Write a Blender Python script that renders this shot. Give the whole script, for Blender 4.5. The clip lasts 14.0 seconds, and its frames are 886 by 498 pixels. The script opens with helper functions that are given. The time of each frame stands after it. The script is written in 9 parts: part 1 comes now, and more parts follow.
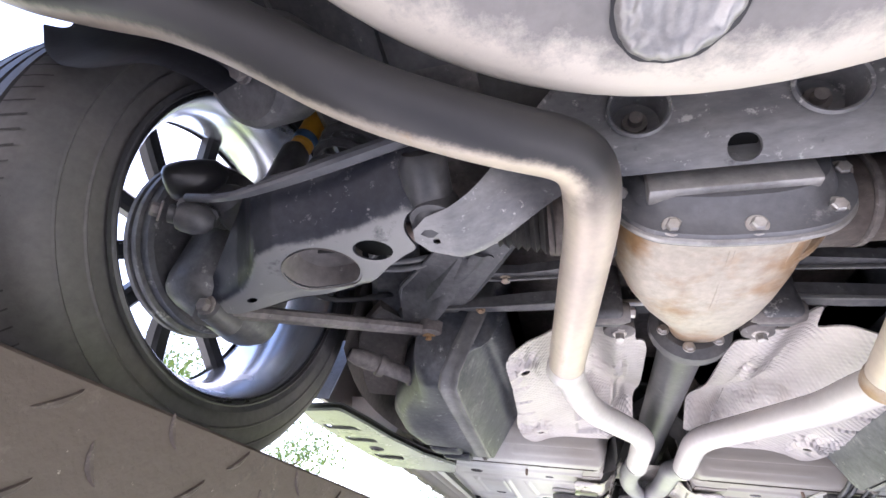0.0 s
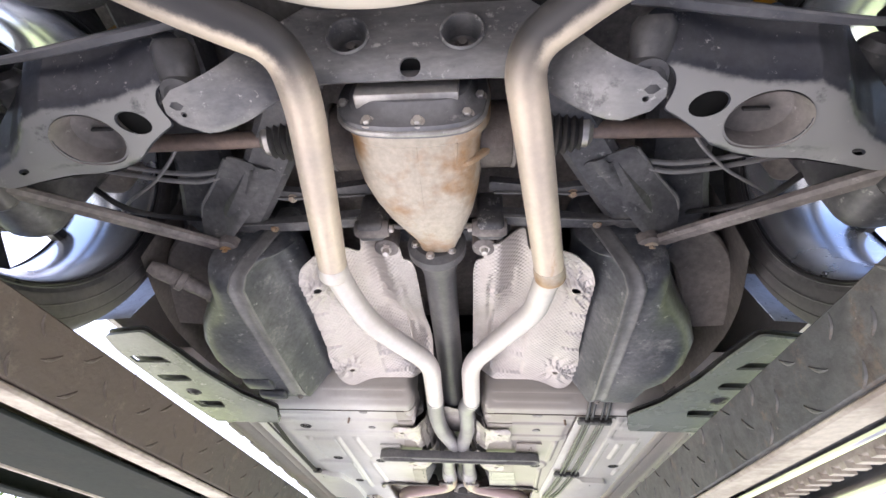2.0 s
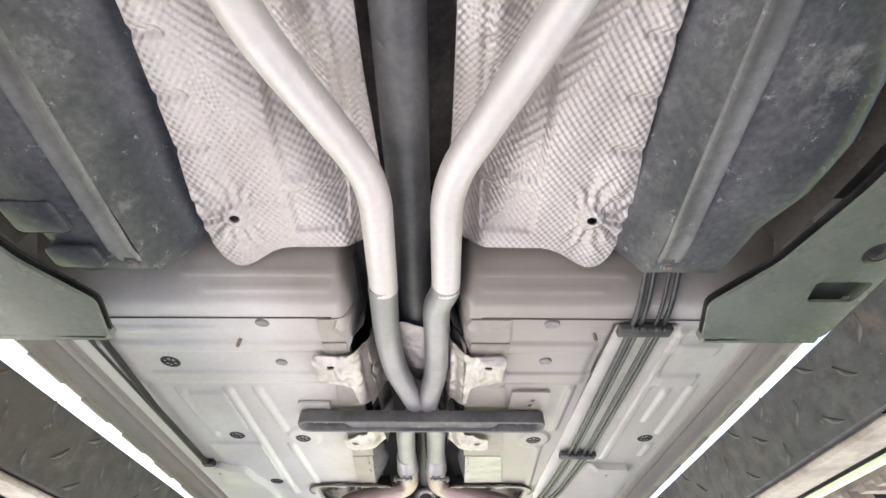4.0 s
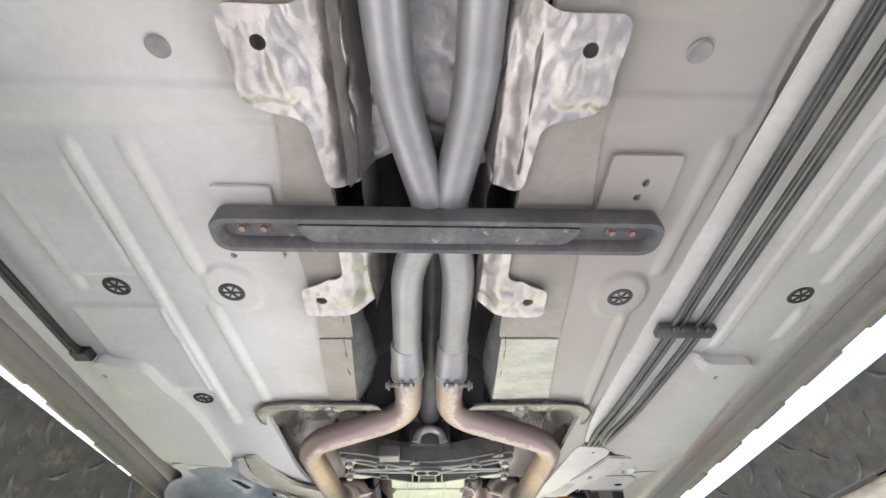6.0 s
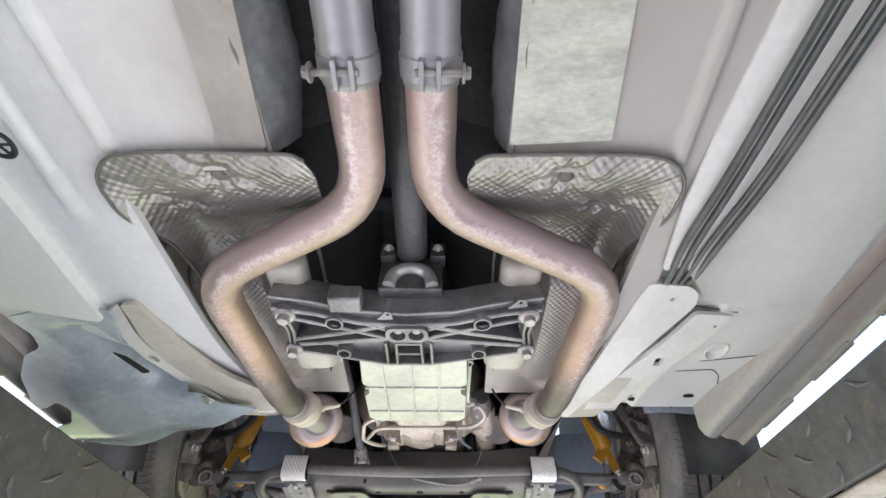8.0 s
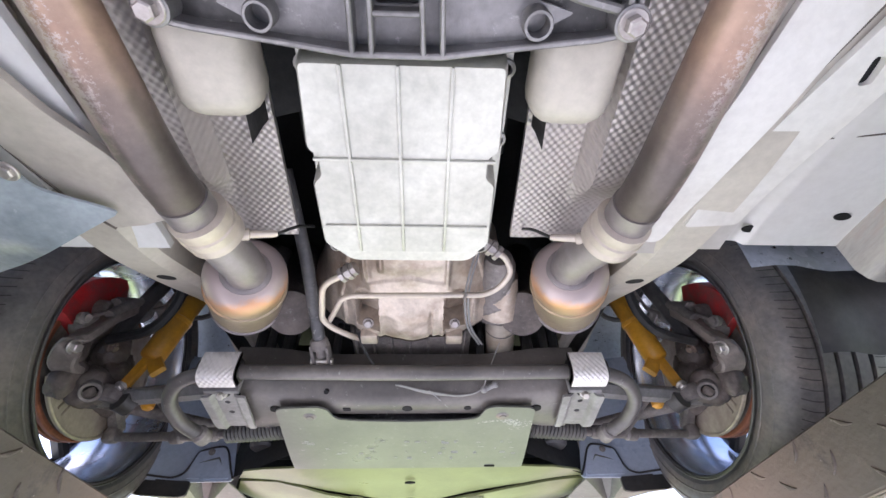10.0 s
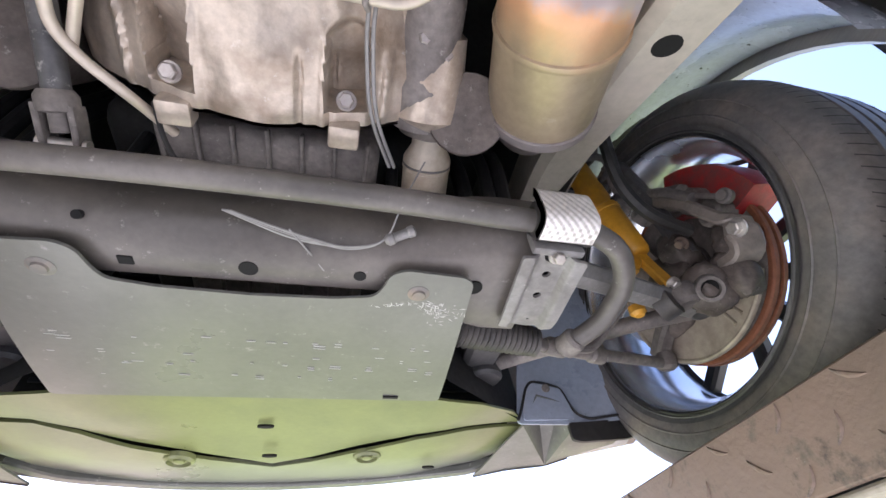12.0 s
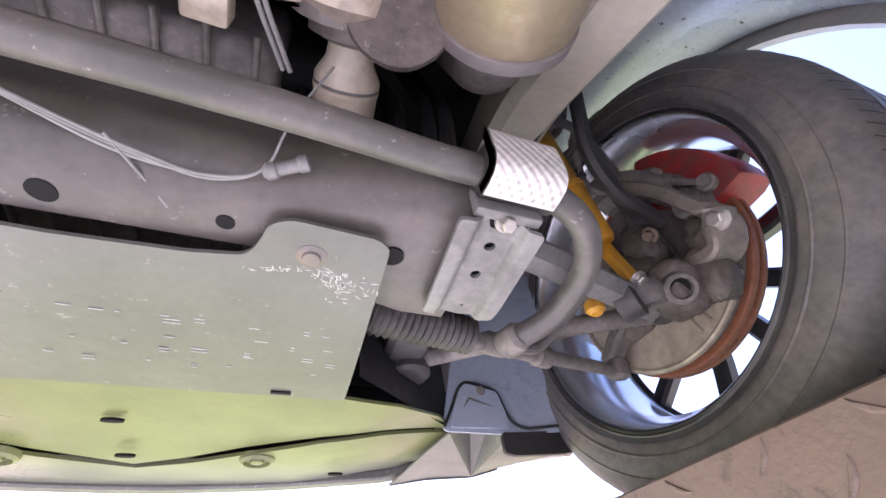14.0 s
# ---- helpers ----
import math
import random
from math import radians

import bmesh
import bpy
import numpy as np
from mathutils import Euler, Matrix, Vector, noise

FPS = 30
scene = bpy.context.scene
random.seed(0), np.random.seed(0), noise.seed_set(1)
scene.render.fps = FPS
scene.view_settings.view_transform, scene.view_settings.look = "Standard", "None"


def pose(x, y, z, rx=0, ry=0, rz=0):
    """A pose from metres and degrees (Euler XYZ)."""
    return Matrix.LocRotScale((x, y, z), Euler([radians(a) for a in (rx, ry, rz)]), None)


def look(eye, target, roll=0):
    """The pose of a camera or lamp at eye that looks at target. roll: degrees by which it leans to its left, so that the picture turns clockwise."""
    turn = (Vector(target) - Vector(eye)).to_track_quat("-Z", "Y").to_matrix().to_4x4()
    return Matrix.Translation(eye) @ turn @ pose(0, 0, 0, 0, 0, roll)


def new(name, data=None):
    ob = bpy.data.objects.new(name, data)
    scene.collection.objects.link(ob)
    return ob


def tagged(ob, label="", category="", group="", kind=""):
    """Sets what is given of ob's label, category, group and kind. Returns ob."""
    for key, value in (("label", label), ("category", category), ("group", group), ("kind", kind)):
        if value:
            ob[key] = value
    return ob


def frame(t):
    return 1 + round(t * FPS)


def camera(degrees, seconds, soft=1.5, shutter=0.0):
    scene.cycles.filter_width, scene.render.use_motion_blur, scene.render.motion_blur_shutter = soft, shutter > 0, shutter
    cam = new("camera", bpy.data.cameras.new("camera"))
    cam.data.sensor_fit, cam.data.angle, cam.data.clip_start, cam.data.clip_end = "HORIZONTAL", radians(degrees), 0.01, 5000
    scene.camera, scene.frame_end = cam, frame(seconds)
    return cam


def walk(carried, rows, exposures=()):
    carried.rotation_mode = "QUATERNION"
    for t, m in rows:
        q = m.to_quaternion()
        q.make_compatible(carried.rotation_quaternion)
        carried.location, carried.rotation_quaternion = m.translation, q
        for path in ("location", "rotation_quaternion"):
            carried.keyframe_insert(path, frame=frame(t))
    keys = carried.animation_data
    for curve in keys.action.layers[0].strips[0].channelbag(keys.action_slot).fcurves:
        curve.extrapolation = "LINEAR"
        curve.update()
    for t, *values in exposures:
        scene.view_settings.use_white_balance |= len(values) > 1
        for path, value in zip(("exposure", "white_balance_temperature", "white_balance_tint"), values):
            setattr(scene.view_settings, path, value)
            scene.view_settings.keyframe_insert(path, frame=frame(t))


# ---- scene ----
cam = camera(91.6, 14.0)
PATH = [
    (0, (-0.17, -0.485, -0.051), (-0.743, 1.008, 1.15), 9.7),
    (0.5, (-0.188, -0.487, -0.057), (-0.851, 0.979, 1.131), 11.7),
    (1, (-0.101, -0.475, -0.098), (-0.62, 1.013, 1.133), 9.8),
    (1.5, (0.049, -0.458, -0.187), (-0.274, 1.041, 1.098), 6.6),
    (2, (0.094, -0.434, -0.284), (-0.061, 1.049, 1.049), 3.5),
    (2.5, (0.07, -0.261, -0.313), (0.029, 1.187, 1.066), 1.3),
    (2.6, (0.058, -0.213, -0.309), (0.037, 1.222, 1.084), 0.9),
    (2.7, (0.054, -0.176, -0.303), (0.04, 1.257, 1.092), 0.7),
    (4.8, (0.074, 0.53, -0.26), (0.087, 1.862, 1.232), -0.1),
    (5, (0.066, 0.585, -0.258), (0.083, 1.92, 1.232), -0.3),
    (5.5, (0.028, 0.781, -0.242), (0.067, 2.119, 1.244), -0.6),
    (6, (0.006, 0.957, -0.229), (0.067, 2.291, 1.261), -1.3),
    (6.5, (0.015, 1.097, -0.236), (0.078, 2.422, 1.261), -1.5),
    (7, (0.06, 1.309, -0.213), (0.097, 2.631, 1.288), -0.9),
    (7.5, (0.084, 1.466, -0.209), (0.102, 2.78, 1.299), -0.4),
    (8, (0.066, 1.572, -0.221), (0.067, 2.899, 1.275), 0.3),
    (8.5, (0.029, 1.737, -0.213), (0.043, 3.076, 1.273), 0.0),
    (9, (0.02, 1.873, -0.202), (0.063, 3.219, 1.277), -0.6),
    (9.2, (0.021, 1.919, -0.196), (0.079, 3.266, 1.282), -1.1),
    (11.3, (0.055, 2.47, -0.137), (0.194, 3.838, 1.315), -3.4),
    (11.5, (0.058, 2.503, -0.13), (0.238, 3.871, 1.317), -4.1),
    (12, (0.11, 2.607, -0.093), (0.541, 3.936, 1.338), -7.5),
    (12.5, (0.195, 2.699, -0.033), (0.916, 3.936, 1.364), -11.1),
    (13, (0.243, 2.728, -0.01), (1.133, 3.888, 1.354), -12.9),
    (13.5, (0.247, 2.725, -0.011), (1.122, 3.906, 1.346), -12.1),
    (14, (0.189, 2.717, -0.016), (0.819, 4.016, 1.368), -7.6),
]
walk(cam, [(t, look(eye, target, roll)) for t, eye, target, roll in PATH],
     exposures=[(0.0, 2.28, 5800, 23), (1.0, 2.22, 5950, 22), (2.7, 2.18, 6100, 20), (5.0, 1.9, 6100, 16), (7.5, 1.78, 5850, 16), (9.0, 1.88, 5700, 18), (11.5, 1.86, 5600, 26), (12.0, 1.80, 5870, 20), (12.5, 1.96, 5740, 27), (13.0, 2.08, 5720, 32), (14.0, 2.06, 5900, 31)])

# ---- world and sun ----
world = bpy.data.worlds.new("sky")
scene.world = world
world.use_nodes = True
wn = world.node_tree.nodes
sky = wn.new("ShaderNodeTexSky")
sky.sky_type = "NISHITA"
sky.sun_disc = False
sky.dust_density = 3.2
sky.ozone_density = 0.8
sky.sun_elevation = radians(57)
sky.sun_rotation = radians(-18)
wn["Background"].inputs["Strength"].default_value = 0.15
world.node_tree.links.new(sky.outputs["Color"], wn["Background"].inputs["Color"])
sun_data = bpy.data.lights.new("sun", "SUN")
sun_data.energy = 4.5
sun_data.angle = radians(0.6)
sun_data.color = (1.0, 0.95, 0.88)
sun = new("sun", sun_data)
# high ahead of the car, a little to its left
sun.matrix_world = look((0, 0, 20), Vector((0, 0, 20)) - Vector((math.sin(radians(-18)) * math.cos(radians(57)),
                        math.cos(radians(-18)) * math.cos(radians(57)), math.sin(radians(57)))))


# ---- materials ----
def material(name, base, rough=0.6, metal=0.0, second=None, scale=6.0, amount=0.5, fine=0.25, fine_scale=90.0,
             bump=0.15, bump_scale=140.0, specks=0.0, speck_colour=(0.75, 0.73, 0.7), speck_scale=70.0,
             pattern=None, pattern_scale=150.0, pattern_bump=0.5, stretch=(1, 1, 1), edge=(0.42, 0.62)):
    """A surface with large stains, fine grain, bright specks, relief and, where asked, a pressed pattern."""
    m = bpy.data.materials.new(name)
    m.use_nodes = True
    n, l = m.node_tree.nodes, m.node_tree.links
    b = n["Principled BSDF"]
    b.inputs["Metallic"].default_value = metal
    co = n.new("ShaderNodeTexCoord")
    mp = n.new("ShaderNodeMapping")
    mp.inputs["Scale"].default_value = stretch
    l.new(co.outputs["Object"], mp.inputs["Vector"])

    def noise_node(s, detail):
        t = n.new("ShaderNodeTexNoise")
        t.inputs["Scale"].default_value = s
        t.inputs["Detail"].default_value = detail
        t.inputs["Roughness"].default_value = 0.6
        l.new(mp.outputs["Vector"], t.inputs["Vector"])
        return t

    def ramp(src, lo, hi):
        r = n.new("ShaderNodeMapRange")
        r.inputs["From Min"].default_value = lo
        r.inputs["From Max"].default_value = hi
        l.new(src, r.inputs["Value"])
        return r.outputs["Result"]

    def mixed(fac, a, c, mode="MIX"):
        x = n.new("ShaderNodeMix")
        x.data_type = "RGBA"
        x.blend_type = mode
        if isinstance(fac, float):
            x.inputs["Factor"].default_value = fac
        else:
            l.new(fac, x.inputs["Factor"])
        for socket, value in ((x.inputs["A"], a), (x.inputs["B"], c)):
            if isinstance(value, tuple):
                socket.default_value = (*value, 1)
            else:
                l.new(value, socket)
        return x.outputs["Result"]

    def times(src, k):
        x = n.new("ShaderNodeMath")
        x.operation = "MULTIPLY"
        x.inputs[1].default_value = k
        l.new(src, x.inputs[0])
        return x.outputs["Value"]

    big = noise_node(scale, 6.0)
    small = noise_node(fine_scale, 4.0)
    colour = base
    stain = ramp(big.outputs["Fac"], *edge)
    if second:
        colour = mixed(times(stain, amount), base, second)
    grey = n.new("ShaderNodeMapRange")
    grey.inputs["From Min"].default_value, grey.inputs["From Max"].default_value = 0.3, 0.7
    grey.inputs["To Min"].default_value, grey.inputs["To Max"].default_value = 1 - fine, 1 + fine
    l.new(small.outputs["Fac"], grey.inputs["Value"])
    tone = n.new("ShaderNodeCombineColor")
    for k in ("Red", "Green", "Blue"):
        l.new(grey.outputs["Result"], tone.inputs[k])
    colour = mixed(1.0, colour, tone.outputs["Color"], "MULTIPLY")
    if specks:
        v = n.new("ShaderNodeTexNoise")
        v.inputs["Scale"].default_value = speck_scale
        v.inputs["Detail"].default_value = 5.0
        v.inputs["Roughness"].default_value = 0.75
        l.new(co.outputs["Object"], v.inputs["Vector"])
        colour = mixed(times(ramp(v.outputs["Fac"], 0.62, 0.72), specks), colour, speck_colour)
    l.new(colour, b.inputs["Base Color"])
    ro = n.new("ShaderNodeMapRange")
    ro.inputs["To Min"].default_value, ro.inputs["To Max"].default_value = max(rough - 0.12, 0.03), min(rough + 0.14, 1)
    l.new(big.outputs["Fac"], ro.inputs["Value"])
    l.new(ro.outputs["Result"], b.inputs["Roughness"])
    grain = noise_node(bump_scale, 5.0)
    bp = n.new("ShaderNodeBump")
    bp.inputs["Strength"].default_value = bump
    bp.inputs["Distance"].default_value = 0.002
    l.new(grain.outputs["Fac"], bp.inputs["Height"])
    normal = bp.outputs["Normal"]
    if pattern:
        if pattern in ("dimple", "wrap"):
            # product of two sine waves across the sheet; "wrap" follows a sheet bent round the x axis
            waves = []
            for way in ((1.0, 0.0, 0.0), (0.0, 0.92, 0.4) if pattern == "dimple" else (0.0, 0.707, -0.707)):
                dot = n.new("ShaderNodeVectorMath")
                dot.operation = "DOT_PRODUCT"
                dot.inputs[1].default_value = [c * pattern_scale * math.pi for c in way]
                l.new(co.outputs["Object"], dot.inputs[0])
                sine = n.new("ShaderNodeMath")
                sine.operation = "SINE"
                l.new(dot.outputs["Value"], sine.inputs[0])
                waves.append(sine.outputs["Value"])
            grid = n.new("ShaderNodeMath")
            grid.operation = "MULTIPLY"
            l.new(waves[0], grid.inputs[0])
            l.new(waves[1], grid.inputs[1])
            relief = grid.outputs["Value"]
        else:
            pv = n.new("ShaderNodeTexVoronoi")
            pv.inputs["Scale"].default_value = pattern_scale
            pv.inputs["Randomness"].default_value = 0.9
            l.new(co.outputs["Object"], pv.inputs["Vector"])
            relief = pv.outputs["Distance"]
        pb = n.new("ShaderNodeBump")
        pb.inputs["Strength"].default_value = pattern_bump
        pb.inputs["Distance"].default_value = 0.004 if pattern == "crush" else 0.0011
        l.new(relief, pb.inputs["Height"])
        l.new(normal, pb.inputs["Normal"])
        normal = pb.outputs["Normal"]
    l.new(normal, b.inputs["Normal"])
    return m


def overlay(mat, axis, points, colours, wobble=0.08, wobble_scale=5.0, mode="MIX", fac=1.0, fold=None):
    """A change of colour (dirt, heat tint, painted shade or reflection) along one axis of the thing; colours are (r, g,
    b, weight) at the points; fold mirrors about a value.
    """
    n, l = mat.node_tree.nodes, mat.node_tree.links
    b = n["Principled BSDF"]
    old = b.inputs["Base Color"].links[0].from_socket
    co = n.new("ShaderNodeTexCoord")
    sep = n.new("ShaderNodeSeparateXYZ")
    l.new(co.outputs["Object"], sep.inputs["Vector"])
    value = sep.outputs["XYZ".index(axis)]
    if fold is not None:
        sub = n.new("ShaderNodeMath")
        sub.operation = "SUBTRACT"
        sub.inputs[1].default_value = fold
        l.new(value, sub.inputs[0])
        ab = n.new("ShaderNodeMath")
        ab.operation = "ABSOLUTE"
        l.new(sub.outputs["Value"], ab.inputs[0])
        value = ab.outputs["Value"]
    ns = n.new("ShaderNodeTexNoise")
    ns.inputs["Scale"].default_value, ns.inputs["Detail"].default_value, ns.inputs["Roughness"].default_value = wobble_scale, 7, 0.7
    l.new(co.outputs["Object"], ns.inputs["Vector"])
    wob = n.new("ShaderNodeMath")
    wob.operation = "MULTIPLY_ADD"
    wob.inputs[1].default_value, wob.inputs[2].default_value = 2 * wobble, -wobble
    l.new(ns.outputs["Fac"], wob.inputs[0])
    tot = n.new("ShaderNodeMath")
    l.new(value, tot.inputs[0])
    l.new(wob.outputs["Value"], tot.inputs[1])
    rng = n.new("ShaderNodeMapRange")
    rng.inputs["From Min"].default_value, rng.inputs["From Max"].default_value = points[0], points[-1]
    l.new(tot.outputs["Value"], rng.inputs["Value"])
    cr = n.new("ShaderNodeValToRGB")
    el = cr.color_ramp.elements
    while len(el) < len(points):
        el.new(0.5)
    for e, pt, c in zip(el, points, colours):
        e.position = (pt - points[0]) / (points[-1] - points[0])
        e.color = c
    l.new(rng.outputs["Result"], cr.inputs["Fac"])
    mx = n.new("ShaderNodeMix")
    mx.data_type = "RGBA"
    mx.blend_type = mode
    if fac == 1.0:
        l.new(cr.outputs["Alpha"], mx.inputs["Factor"])
    else:
        mx.inputs["Factor"].default_value = fac
    l.new(old, mx.inputs["A"])
    l.new(cr.outputs["Color"], mx.inputs["B"])
    l.new(mx.outputs["Result"], b.inputs["Base Color"])


def flakes(mat, scale, lo, hi, colour, stretch=(1, 1, 1), rough=0.75):
    """Patches of flaked scale with hard edges."""
    n, l = mat.node_tree.nodes, mat.node_tree.links
    b = n["Principled BSDF"]
    old = b.inputs["Base Color"].links[0].from_socket
    co = n.new("ShaderNodeTexCoord")
    mp = n.new("ShaderNodeMapping")
    mp.inputs["Scale"].default_value = stretch
    l.new(co.outputs["Object"], mp.inputs["Vector"])
    ns = n.new("ShaderNodeTexNoise")
    ns.inputs["Scale"].default_value, ns.inputs["Detail"].default_value, ns.inputs["Roughness"].default_value = scale, 6, rough
    l.new(mp.outputs["Vector"], ns.inputs["Vector"])
    rng = n.new("ShaderNodeMapRange")
    rng.inputs["From Min"].default_value, rng.inputs["From Max"].default_value = lo, hi
    l.new(ns.outputs["Fac"], rng.inputs["Value"])
    mx = n.new("ShaderNodeMix")
    mx.data_type = "RGBA"
    l.new(rng.outputs["Result"], mx.inputs["Factor"])
    l.new(old, mx.inputs["A"])
    mx.inputs["B"].default_value = (*colour, 1)
    l.new(mx.outputs["Result"], b.inputs["Base Color"])


def side_tint(mat, way, lo, hi, colour, weight=1.0, wobble=0.25, wobble_scale=60.0, mirror=False, gate=None):
    """Colours the sides that face a way (grime, scale, scuffs, painted shade); mirror turns the way's x with the side
    of the car;
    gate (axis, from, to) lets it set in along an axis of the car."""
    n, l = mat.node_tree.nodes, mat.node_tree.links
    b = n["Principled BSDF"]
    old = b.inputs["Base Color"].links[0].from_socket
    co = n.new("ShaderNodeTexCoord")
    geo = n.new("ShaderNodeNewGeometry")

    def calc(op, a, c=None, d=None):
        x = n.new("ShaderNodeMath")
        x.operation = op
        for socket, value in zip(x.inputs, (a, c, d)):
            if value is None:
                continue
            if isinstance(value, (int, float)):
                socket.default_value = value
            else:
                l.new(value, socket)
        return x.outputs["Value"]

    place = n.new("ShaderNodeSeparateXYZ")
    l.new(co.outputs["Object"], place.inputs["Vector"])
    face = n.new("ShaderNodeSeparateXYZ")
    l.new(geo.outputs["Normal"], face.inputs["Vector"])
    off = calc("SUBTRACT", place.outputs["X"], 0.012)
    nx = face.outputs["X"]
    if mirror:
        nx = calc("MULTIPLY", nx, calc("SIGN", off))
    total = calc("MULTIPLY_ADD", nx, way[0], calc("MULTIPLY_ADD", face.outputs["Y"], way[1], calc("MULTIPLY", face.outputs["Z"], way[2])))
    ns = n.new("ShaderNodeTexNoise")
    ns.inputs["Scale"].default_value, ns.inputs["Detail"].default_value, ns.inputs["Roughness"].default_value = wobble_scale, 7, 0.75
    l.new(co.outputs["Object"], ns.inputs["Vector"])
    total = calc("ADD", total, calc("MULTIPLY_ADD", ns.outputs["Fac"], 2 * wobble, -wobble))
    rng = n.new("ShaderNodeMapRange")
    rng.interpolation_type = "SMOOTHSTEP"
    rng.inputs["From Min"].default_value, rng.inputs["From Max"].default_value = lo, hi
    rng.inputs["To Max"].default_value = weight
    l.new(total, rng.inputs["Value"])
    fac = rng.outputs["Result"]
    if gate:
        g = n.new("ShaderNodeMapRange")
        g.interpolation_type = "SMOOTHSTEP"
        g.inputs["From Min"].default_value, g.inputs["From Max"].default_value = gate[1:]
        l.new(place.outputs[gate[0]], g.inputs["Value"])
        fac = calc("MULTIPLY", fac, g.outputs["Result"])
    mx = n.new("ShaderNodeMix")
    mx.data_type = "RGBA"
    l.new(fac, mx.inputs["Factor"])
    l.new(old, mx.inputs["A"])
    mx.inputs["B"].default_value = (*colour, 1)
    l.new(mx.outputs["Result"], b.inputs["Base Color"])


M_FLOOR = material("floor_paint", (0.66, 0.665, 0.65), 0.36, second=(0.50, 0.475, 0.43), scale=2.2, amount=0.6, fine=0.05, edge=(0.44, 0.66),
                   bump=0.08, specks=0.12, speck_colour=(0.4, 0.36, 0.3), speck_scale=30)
# darker and browner towards the tunnel
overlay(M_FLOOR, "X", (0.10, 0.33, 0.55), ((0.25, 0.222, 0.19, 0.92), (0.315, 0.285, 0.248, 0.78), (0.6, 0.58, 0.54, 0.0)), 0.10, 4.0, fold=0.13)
# seat box darker: its shade and brown dirt both put into the colour
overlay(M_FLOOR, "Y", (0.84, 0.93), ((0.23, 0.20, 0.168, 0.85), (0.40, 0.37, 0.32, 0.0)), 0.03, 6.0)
M_BEIGE = material("dusty_beige_seam_panel", (0.295, 0.268, 0.228), 0.42, second=(0.20, 0.181, 0.155), scale=6.0, amount=0.7, fine=0.07, bump=0.15, specks=0.15, speck_colour=(0.25, 0.22, 0.19), speck_scale=30)
M_RAIL = material("dusty_cream_rail", (0.46, 0.43, 0.365), 0.40, second=(0.32, 0.29, 0.245), scale=6.0, amount=0.65, fine=0.07, bump=0.12, specks=0.2, speck_colour=(0.25, 0.22, 0.19), speck_scale=30)
M_PALE = material("pale_primer", (0.62, 0.61, 0.57), 0.38, second=(0.46, 0.43, 0.38), scale=5.0, amount=0.5, fine=0.06, bump=0.1)
M_SILL = material("sill_paint", (0.33, 0.32, 0.30), 0.4, second=(0.45, 0.40, 0.36), scale=4.0, amount=0.6, fine=0.1,
                  stretch=(3, 0.6, 3), bump=0.1)
M_SEALER = material("grey_sealer", (0.10, 0.105, 0.105), 0.6, second=(0.20, 0.195, 0.18), scale=9.0, fine=0.2, bump=0.5, bump_scale=60)
M_DARK = material("dusty_black_steel", (0.07, 0.07, 0.073), 0.5, second=(0.20, 0.19, 0.18), scale=9.0, amount=0.5, fine=0.25,
                  bump=0.25, specks=0.55, speck_colour=(0.5, 0.48, 0.46), speck_scale=55)
M_BLACK = material("black_steel", (0.055, 0.055, 0.058), 0.45, second=(0.15, 0.143, 0.137), scale=8.0, fine=0.2, bump=0.15)
# two near blacks that stand for the shade in voids and recesses
M_VOID = material("void_shade_black", (0.04, 0.039, 0.038), 0.8, second=(0.085, 0.08, 0.075), scale=7.0, fine=0.3, bump=0.4)
M_DEEP = material("deep_shade_black", (0.015, 0.015, 0.016), 0.85, second=(0.035, 0.034, 0.032), scale=7.0, fine=0.3, bump=0.4)
# near black that stands for the shade inside holes and slots
M_HOLE = material("punched_hole_dark", (0.004, 0.004, 0.004), 0.95, fine=0.1, bump=0.1)
M_TANK = material("tank_plastic", (0.050, 0.054, 0.062), 0.42, second=(0.135, 0.136, 0.137), scale=5.0, amount=0.8, fine=0.3,
                  bump=0.4, bump_scale=45, specks=0.7, speck_colour=(0.55, 0.55, 0.53), speck_scale=38)
M_RUBBER = material("tyre_rubber", (0.12, 0.115, 0.112), 0.5, second=(0.20, 0.172, 0.15), scale=10.0, amount=0.7, fine=0.2, bump=0.2)
M_RUBBER_DARK = material("dark_tyre_rubber", (0.082, 0.080, 0.080), 0.5, second=(0.13, 0.119, 0.11), scale=7.0, amount=0.6, fine=0.15, bump=0.15)
M_LINES = material("dark_coated_line", (0.045, 0.05, 0.047), 0.32, second=(0.10, 0.10, 0.095), scale=14.0, amount=0.6, fine=0.2, bump=0.1)
M_PLASTIC = material("black_plastic", (0.02, 0.02, 0.021), 0.5, second=(0.06, 0.058, 0.055), scale=14.0, fine=0.2, bump=0.2)
M_LINER = material("wheel_liner", (0.42, 0.47, 0.56), 0.25, second=(0.54, 0.58, 0.64), scale=6.0, fine=0.1, bump=0.15,
                   specks=0.8, speck_colour=(0.03, 0.03, 0.03), speck_scale=40)
flakes(M_LINER, 50, 0.63, 0.66, (0.03, 0.03, 0.03))
M_GREY = material("grey_plastic", (0.165, 0.17, 0.155), 0.38, second=(0.10, 0.105, 0.095), scale=7.0, amount=0.6, fine=0.1, bump=0.12,
                  specks=0.3)
M_PIPE_PALE = material("heat_paled_pipe", (0.58, 0.51, 0.415), 0.44, metal=0.35, second=(0.36, 0.325, 0.30), scale=5.0, amount=0.55,
                       fine=0.06, bump=0.1, bump_scale=70)
M_PIPE_REAR = material("sooty_shaded_pipe", (0.58, 0.50, 0.395), 0.46, metal=0.3, second=(0.38, 0.335, 0.295), scale=5.0, amount=0.55,
                       fine=0.06, bump=0.1, bump_scale=70)
